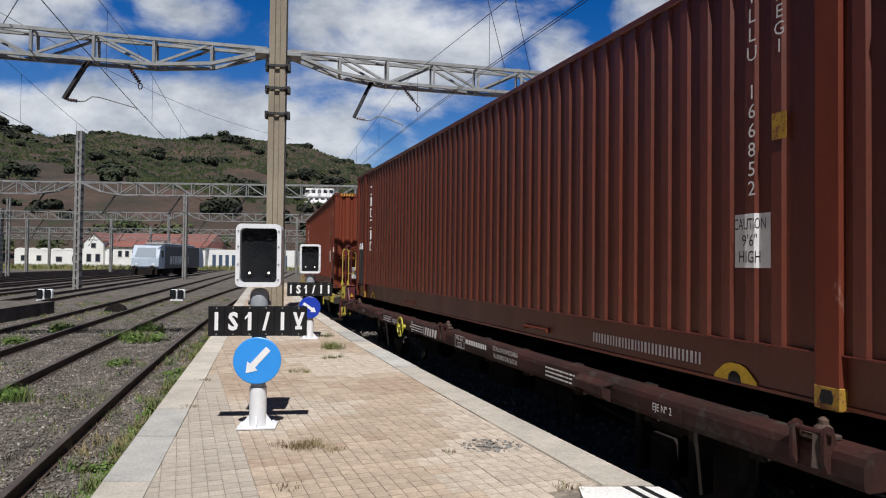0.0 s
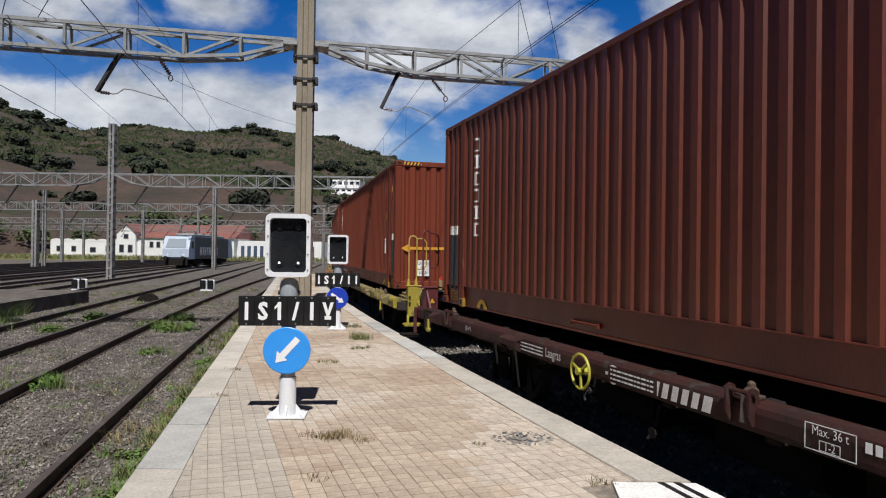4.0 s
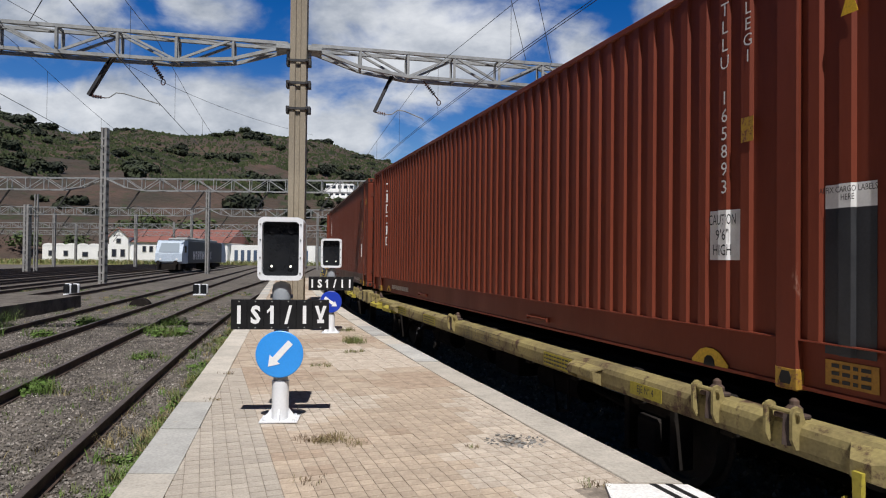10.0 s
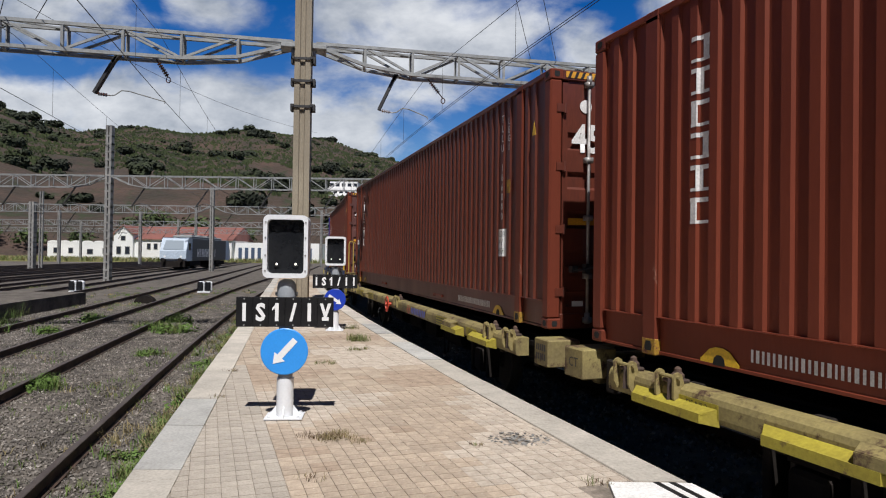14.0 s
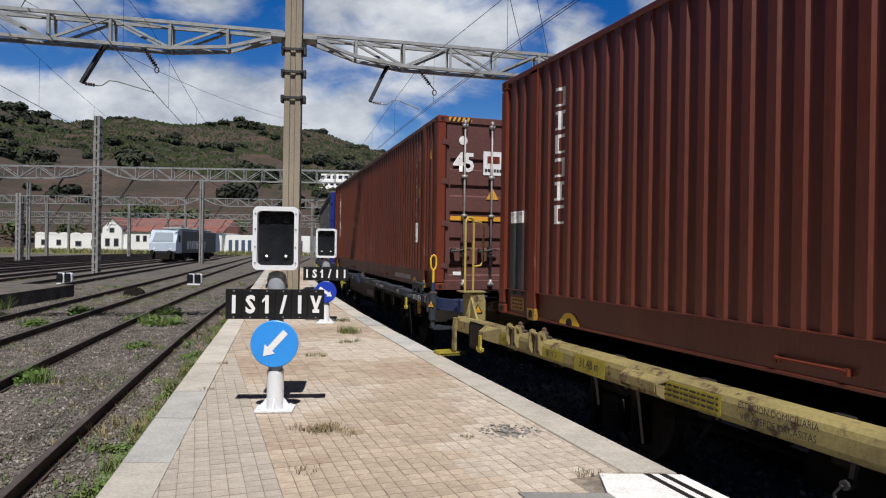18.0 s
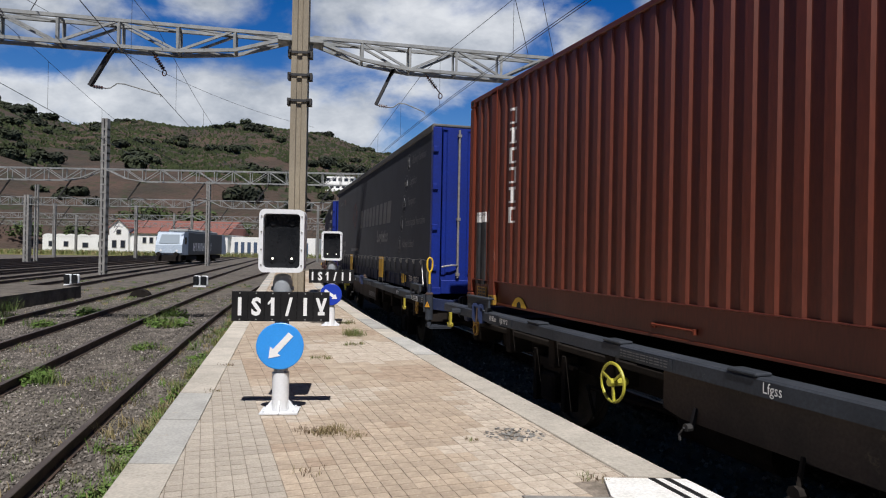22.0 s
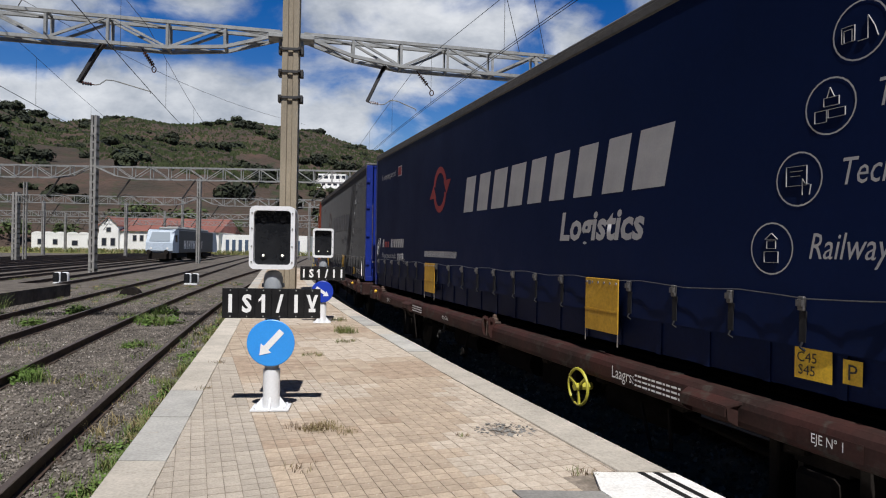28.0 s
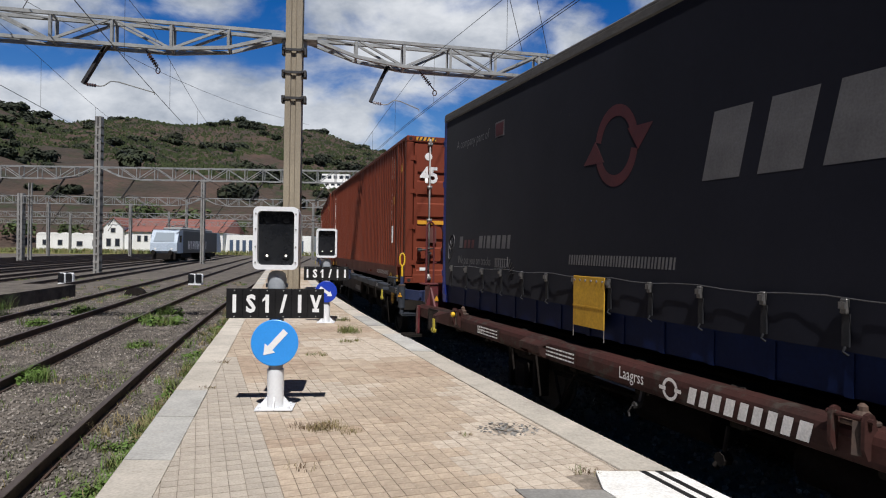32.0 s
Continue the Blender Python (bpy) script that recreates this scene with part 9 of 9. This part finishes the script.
WALL_H, THICK = 6.5, 0.45
cuts = []
for cx, w, top in BAYS:
    sill = 0.0 if w > 3 else 1.05
    cuts.append((cx, w, sill, top - w / 2 if w > 3 else top - w / 2, top))
x = -24.0
for cx, w, sill, spring, top in sorted(cuts):
    g = Geo()
    g.box(x, cx - w / 2, 0, THICK, 0, WALL_H)
    part("wall_pier", g, M_RENDER, st)
    g = Geo()
    a = arch(cx, w, spring, top)
    half = len(a) // 2
    g.prism([(cx + w / 2, WALL_H), (cx, WALL_H)] + list(reversed(a[:half + 1])), "y", 0, THICK)
    g.prism([(cx, WALL_H), (cx - w / 2, WALL_H)] + list(reversed(a[half:])), "y", 0, THICK)
    part("arch_wall", g, M_RENDER, st)
    g = Geo()
    for k in range(len(a) - 1):
        p, q = a[k], a[k + 1]
        e = 1.0 + 0.34 / (w / 2)
        g.prism([p, q, (cx + (q[0] - cx) * e, spring + (q[1] - spring) * e), (cx + (p[0] - cx) * e, spring + (p[1] - spring) * e)], "y", -0.05, 0.0)
    part("arch_ring", g, M_ASHLAR, st)
    if sill:
        g = Geo()
        g.box(cx - w / 2, cx + w / 2, 0, THICK, 0, sill)
        part("apron", g, M_ASHLAR, st)
        g = Geo()
        g.cbox(cx - w / 2 - 0.2, cx + w / 2 + 0.2, -0.10, 0.2, sill, sill + 0.10, 0.015)
        part("sill", g, M_PALESTONE, st)
    # joinery
    wm = M_TIMBER if w > 3 else M_PALESTONE
    g = Geo()
    z0 = sill + 0.1 if sill else 0.0
    n = 4 if w > 3 else 2
    for k in range(n + 1):
        xx = cx - w / 2 + w * k / n
        g.box(xx - 0.04, xx + 0.04, 0.2, 0.28, z0, spring)
    for zz in ((0.9, 2.35, spring) if w > 3 else (1.7, 2.35, spring)):
        g.box(cx - w / 2, cx + w / 2, 0.2, 0.28, zz - 0.05, zz + 0.05)
    g.box(cx - 0.04, cx + 0.04, 0.2, 0.28, spring, top)
    if w > 3:
        g.box(cx - w / 2, cx + w / 2, 0.22, 0.27, 0.0, 0.85)
    fr = part("window_frame", g, wm, st)
    g = Geo()
    g.prism([(cx + w / 2, z0)] + a + [(cx - w / 2, z0)], "y", 0.235, 0.245)
    part("pane", g, M_DARKPANE, fr)
    x = cx + w / 2
g = Geo()
g.box(x, 14, 0, THICK, 0, WALL_H)
part("wall_pier", g, M_RENDER, st)
g = Geo()
g.box(-24, 14, 14.6, 14.8, 0, WALL_H)
part("back_wall", g, M_RENDER, st)
g = Geo()
g.box(-24, 14, 0.4, 14.8, WALL_H - 0.2, WALL_H)
part("flat_roof", g, M_CONC_GREY, st)
# rusticated courses
blk = {}
for zc in [0.05 + 0.42 * k for k in range(8)]:
    xx = -12.8 + (0.45 if int(zc / 0.42) % 2 else 0)
    while xx < 12:
        ok = all(not (cx - w / 2 - 0.45 < xx + 0.85 and xx < cx + w / 2 + 0.35) for cx, w, *_ in BAYS)
        if ok:
            if "b" not in blk:
                q = Geo()
                q.cbox(0, 0.84, -0.035, 0.0, 0, 0.40, 0.012)
                blk["b"] = q.mesh("ashlar_block", M_ASHLAR)
            o = new("ashlar_block", blk["b"])
            o.parent, o.location = st, (xx, 0, zc)
        xx += 0.87
for z, h, d in ((2.15, 0.10, 0.05), (5.65, 0.10, 0.08), (6.05, 0.16, 0.18), (6.28, 0.24, 0.42)):
    g = Geo()
    g.cbox(-24 if z > 3 else -1.5, 14 if z > 3 else 1.3, -d, 0, z, z + h, 0.03)
    part("cornice", g, M_ASHLAR, st)
rr = random.Random(3)
xx = -24
while xx < 14:
    w, h = rr.uniform(0.5, 1.3), rr.uniform(0.25, 0.60)
    g = Geo()
    g.cbox(xx, xx + w - 0.03, -0.2 + rr.uniform(0, 0.1), 0.5, WALL_H + 0.05, WALL_H + 0.05 + h, 0.05)
    part("parapet_stone", g, M_ASHLAR, st)
    xx += w
# dark worn lettering, no longer legible
for k in range(34):
    g = Geo()
    xb = -10 + k * 0.62
    if rr.random() < 0.2:
        continue
    g.box(xb, xb + 0.07, -0.03, 0.0, 4.85, 4.85 + 0.40)
    g.beam((xb + 0.08, -0.015, 4.90 + rr.random() * 0.2), (xb + 0.34, -0.015, 5.0 + rr.random() * 0.2), 0.03, 0.06)
    part("worn_mark", g, M_UNDER, st)
# tower block
g = Geo()
g.box(-8.9, 1.6, 8.0, 14.5, WALL_H - 0.1, 22)
tw = part("tower", g, M_TOWER, st, "tall pale stone tower with slit windows")
for xx in (-8.6, -6.3, -3.7, -1.1, 1.3):
    g = Geo()
    g.cbox(xx - 0.4, xx + 0.4, 7.6, 8.0, WALL_H, 21.6, 0.05)
    part("pilaster", g, M_TOWER, tw)
for xx, z in ((-7.4, 10.5), (-5.0, 10.5), (-2.4, 10.5), (0.1, 10.5), (-7.4, 14.5), (-5.0, 14.5), (-2.4, 14.5), (0.1, 14.5)):
    g = Geo()
    g.prism([(xx - 0.18, z), (xx + 0.18, z), (xx + 0.18, z + 1.3), (xx, z + 1.5), (xx - 0.18, z + 1.3)], "y", 7.94, 8.02)
    part("slit_window", g, M_HOLE, tw)
# hipped roof pavilion with a pinnacled gable
g = Geo()
g.add([(-10.8, 0.9, 7.0), (-4.2, 0.9, 7.0), (-4.2, 7.0, 7.0), (-10.8, 7.0, 7.0), (-7.5, 3.6, 10.3), (-7.1, 3.6, 10.3)], [(0, 1, 5, 4), (1, 2, 5), (2, 3, 4, 5), (3, 0, 4), (3, 2, 1, 0)])
rf = part("hipped_roof", g, M_SHINGLE, st, "brown tiled hipped roof")
g = Geo()
g.box(-10.5, -4.5, 1.2, 6.7, WALL_H - 0.1, 7.05)
part("attic", g, M_RENDER, st)
g = Geo()
g.prism([(-8.6, 6.4), (-5.0, 6.4), (-6.8, 9.7)], "y", 1.0, 1.4)
g.cyl((-6.8, 1.2, 9.5), (-6.8, 1.2, 9.9), 0.16, 8, 0.10)
g.lathe([(0.1, 0), (0.22, 0.12), (0.12, 0.3), (0.02, 0.42)], (-6.8, 1.2, 9.85), 10)
part("gable", g, M_PALESTONE, st, "pale stepped gable with finial")
g = Geo()
g.add([(-22, 3.9, 6.8), (-11, 3.9, 6.8), (-11, 10, 6.8), (-22, 10, 6.8), (-20, 6.5, 8.6), (-13, 6.5, 8.6)], [(0, 1, 5, 4), (1, 2, 5), (2, 3, 4, 5), (3, 0, 4)])
part("side_roof", g, M_SHINGLE, st)
g = Geo()
g.cyl((-7.3, 3.6, 10.2), (-7.3, 3.6, 11.8), 0.03, 6)
g.lathe([(0.25, 0), (0.18, 0.2), (0.3, 0.3), (0.05, 0.5)], (-7.3, 3.6, 10.2), 10)
part("finial", g, M_DARKSTEEL, rf)

# ---- platform pieces: kerb stones, paving tiles, white-painted slab ----
def kerb(name, edge, side, y0, y1, lens, width, mat_top, seed):
    r = random.Random(seed)
    base = new(name)
    tagged(base, kind="structure")
    y, k = y0, 0
    while y < y1:
        L = lens * r.uniform(0.8, 1.25)
        yb = min(y + L, y1)
        cx = lambda yy, off: edge(yy) + side * off
        dz = r.uniform(-0.004, 0.004)
        g = Geo()
        gap, t, b = r.uniform(0.004, 0.012), 0.006 + dz, -0.28
        c = 0.015
        ya, yc = y + gap, yb - gap
        ring = [(0.0, b), (0.0, t - c), (c, t), (width - 0.005 + 0.01 * r.random(), t), (width, t - 0.008), (width, b)]
        v = [(cx(yy, o), yy, z) for yy in (ya, yc) for o, z in ring]
        n = len(ring)
        g.add(v, [(i, (i + 1) % n, n + (i + 1) % n, n + i) for i in range(n)] + [tuple(range(n)), tuple(range(2 * n - 1, n - 1, -1))])
        ob = new("kerb_stone", g.mesh("kerb_stone", M_KERB_GREY if r.random() < 0.35 else mat_top))
        ob.parent = base
        y = yb
    return base


kerb("platform_kerb_west", edge_left, 1, -3.0, 46.0, 1.25, 0.34, M_KERB, 1)
kerb("platform_kerb_east", edge_right, -1, 4.36, 46.0, 1.45, 0.36, M_KERB, 2)

TA = math.atan(0.37)                                   # the paving runs parallel to the east edge
tx, ty = Vector((math.cos(TA), math.sin(TA))), Vector((-math.sin(TA), math.cos(TA)))
TILE = 0.2


def pad_mesh(name, mat, cells=2):
    g = Geo()
    for i in range(cells):
        for k in range(cells):
            w = TILE / cells
            a, b = -TILE / 2 + i * w + 0.0012, -TILE / 2 + (i + 1) * w - 0.0012
            c, d = -TILE / 2 + k * w + 0.0042, -TILE / 2 + (k + 1) * w - 0.0042
            e = 0.0012
            g.add([(a, c, -0.03), (b, c, -0.03), (b, d, -0.03), (a, d, -0.03), (a + e, c + e, 0), (b - e, c + e, 0), (b - e, d - e, 0), (a + e, d - e, 0)],
                  [(4, 5, 6, 7), (0, 1, 5, 4), (1, 2, 6, 5), (2, 3, 7, 6), (3, 0, 4, 7)])
    return g


paving = new("paving")
tagged(paving, kind="structure")
pa, pb, pc, pd = [pad_mesh("paving_tile", q).mesh("paving_tile", q) for q in (M_TILE_A, M_TILE_B, M_TILE_C, M_TILE_D)]
rest = {0: Geo(), 1: Geo(), 2: Geo(), 3: Geo()}
rt = random.Random(4)
count = 0
for i in range(-60, 60):
    for k in range(-24, 225):
        p = tx * (i * TILE) + ty * (k * TILE)
        x, y = p.x, p.y
        if y < -3.0 or y > 45.5:
            continue
        if x < edge_left(y) + 0.22 or x > edge_right(y) - 0.24 or (y < 4.30 and x > edge_right(y) - 0.72):
            continue
        grey = x < -1.05 - 0.37 * (y - 4.05) and y < 8.6
        hole = (x - 0.62) ** 2 + (y - 5.35) ** 2 < 0.012
        if hole:
            continue
        z = -0.005 + rt.uniform(-0.002, 0.002) + 0.003 * noise.noise((x * 0.9, y * 0.9, 1))
        q = noise.noise((x * 0.55, y * 0.55, 5)) + rt.uniform(-0.10, 0.10)
        kind = 1 if grey else 2 if q > 0.22 else 3 if q < -0.20 else 0
        if 3.4 < y < 7.4:
            o = new("paving_tile", (pa, pb, pc, pd)[kind])
            o.parent = paving
            o.matrix_local = pose(x, y, z, rt.uniform(-0.7, 0.7), rt.uniform(-0.7, 0.7), math.degrees(TA) + rt.uniform(-0.5, 0.5))
            count += 1
        else:
            g = rest[kind]
            c, s = math.cos(TA), math.sin(TA)
            h = TILE / 2 - 0.001
            q = [(x + a * c - b * s, y + a * s + b * c) for a, b in ((-h, -h + 0.0045), (h, -h + 0.0045), (h, h - 0.0045), (-h, h - 0.0045))]
            h2 = h - 0.0015
            q2 = [(x + a * c - b * s, y + a * s + b * c) for a, b in ((-h2, -h2 + 0.0045), (h2, -h2 + 0.0045), (h2, h2 - 0.0045), (-h2, h2 - 0.0045))]
            g.add([(u, w, z - 0.03) for u, w in q] + [(u, w, z) for u, w in q2], [(4, 5, 6, 7), (0, 1, 5, 4), (1, 2, 6, 5), (2, 3, 7, 6), (3, 0, 4, 7)])
for k, name, mat in ((0, "far_paving", M_TILE_FAR), (1, "far_grey_paving", M_TILE_B), (2, "far_pale_paving", M_TILE_C), (3, "far_brown_paving", M_TILE_D)):
    if rest[k].v:
        me = bpy.data.meshes.new(name)
        me.from_pydata(rest[k].v, [], rest[k].f)
        me.materials.append(mat)
        ob = new(name, me)
        ob.parent = paving
        tagged(ob, kind="stuff")

# white-painted slab with two black stripes at the near end of the east kerb
slab = new("painted_slab")
tagged(slab, kind="structure")
g = Geo()
ys = [-3.0, -1.0, 1.0, 2.4, 3.3, 4.0, 4.33]
strip(g, [(edge_right(y) - 0.70 + (0.15 if y > 4.2 else 0), y) for y in ys], [(edge_right(y) - 0.0, y) for y in ys], -0.28, 0.010)
part("slab", g, M_WHITE_PAINT, slab)
for d in (0.13, 0.235):
    g = Geo()
    strip(g, [(edge_right(y) - d - 0.022, y) for y in ys], [(edge_right(y) - d + 0.022, y) for y in ys], 0.004, 0.014)
    part("stripe", g, M_BLACK_PAINT, slab)
g = Geo()
strip(g, [(edge_right(y) - 1.25, y) for y in ys[:-1]], [(edge_right(y) - 0.70, y) for y in ys[:-1]], -0.2, 0.004)
solid("cement_patch", g, M_CONC_GREY, kind="structure")
# hole in the paving with crumbled mortar
g = Geo()
rc = random.Random(2)
for _ in range(150):
    a, q = rc.uniform(0, 6.28), 0.20 * rc.random() ** 0.5
    x, y, s = 0.62 + q * math.cos(a) * 1.3, 5.35 + q * math.sin(a), rc.uniform(0.008, 0.028)
    g.add([(x + s * rc.uniform(-1, 1), y + s * rc.uniform(-1, 1), -0.012 + s * rc.uniform(0, 0.9)) for _ in range(5)], [(0, 1, 2), (0, 2, 3), (0, 3, 4), (1, 2, 4), (1, 3, 4)])
solid("crumbled_mortar", g, M_CONC_GREY, "grey crumbled mortar in a paving hole", "rubble", kind="stuff")

motions()
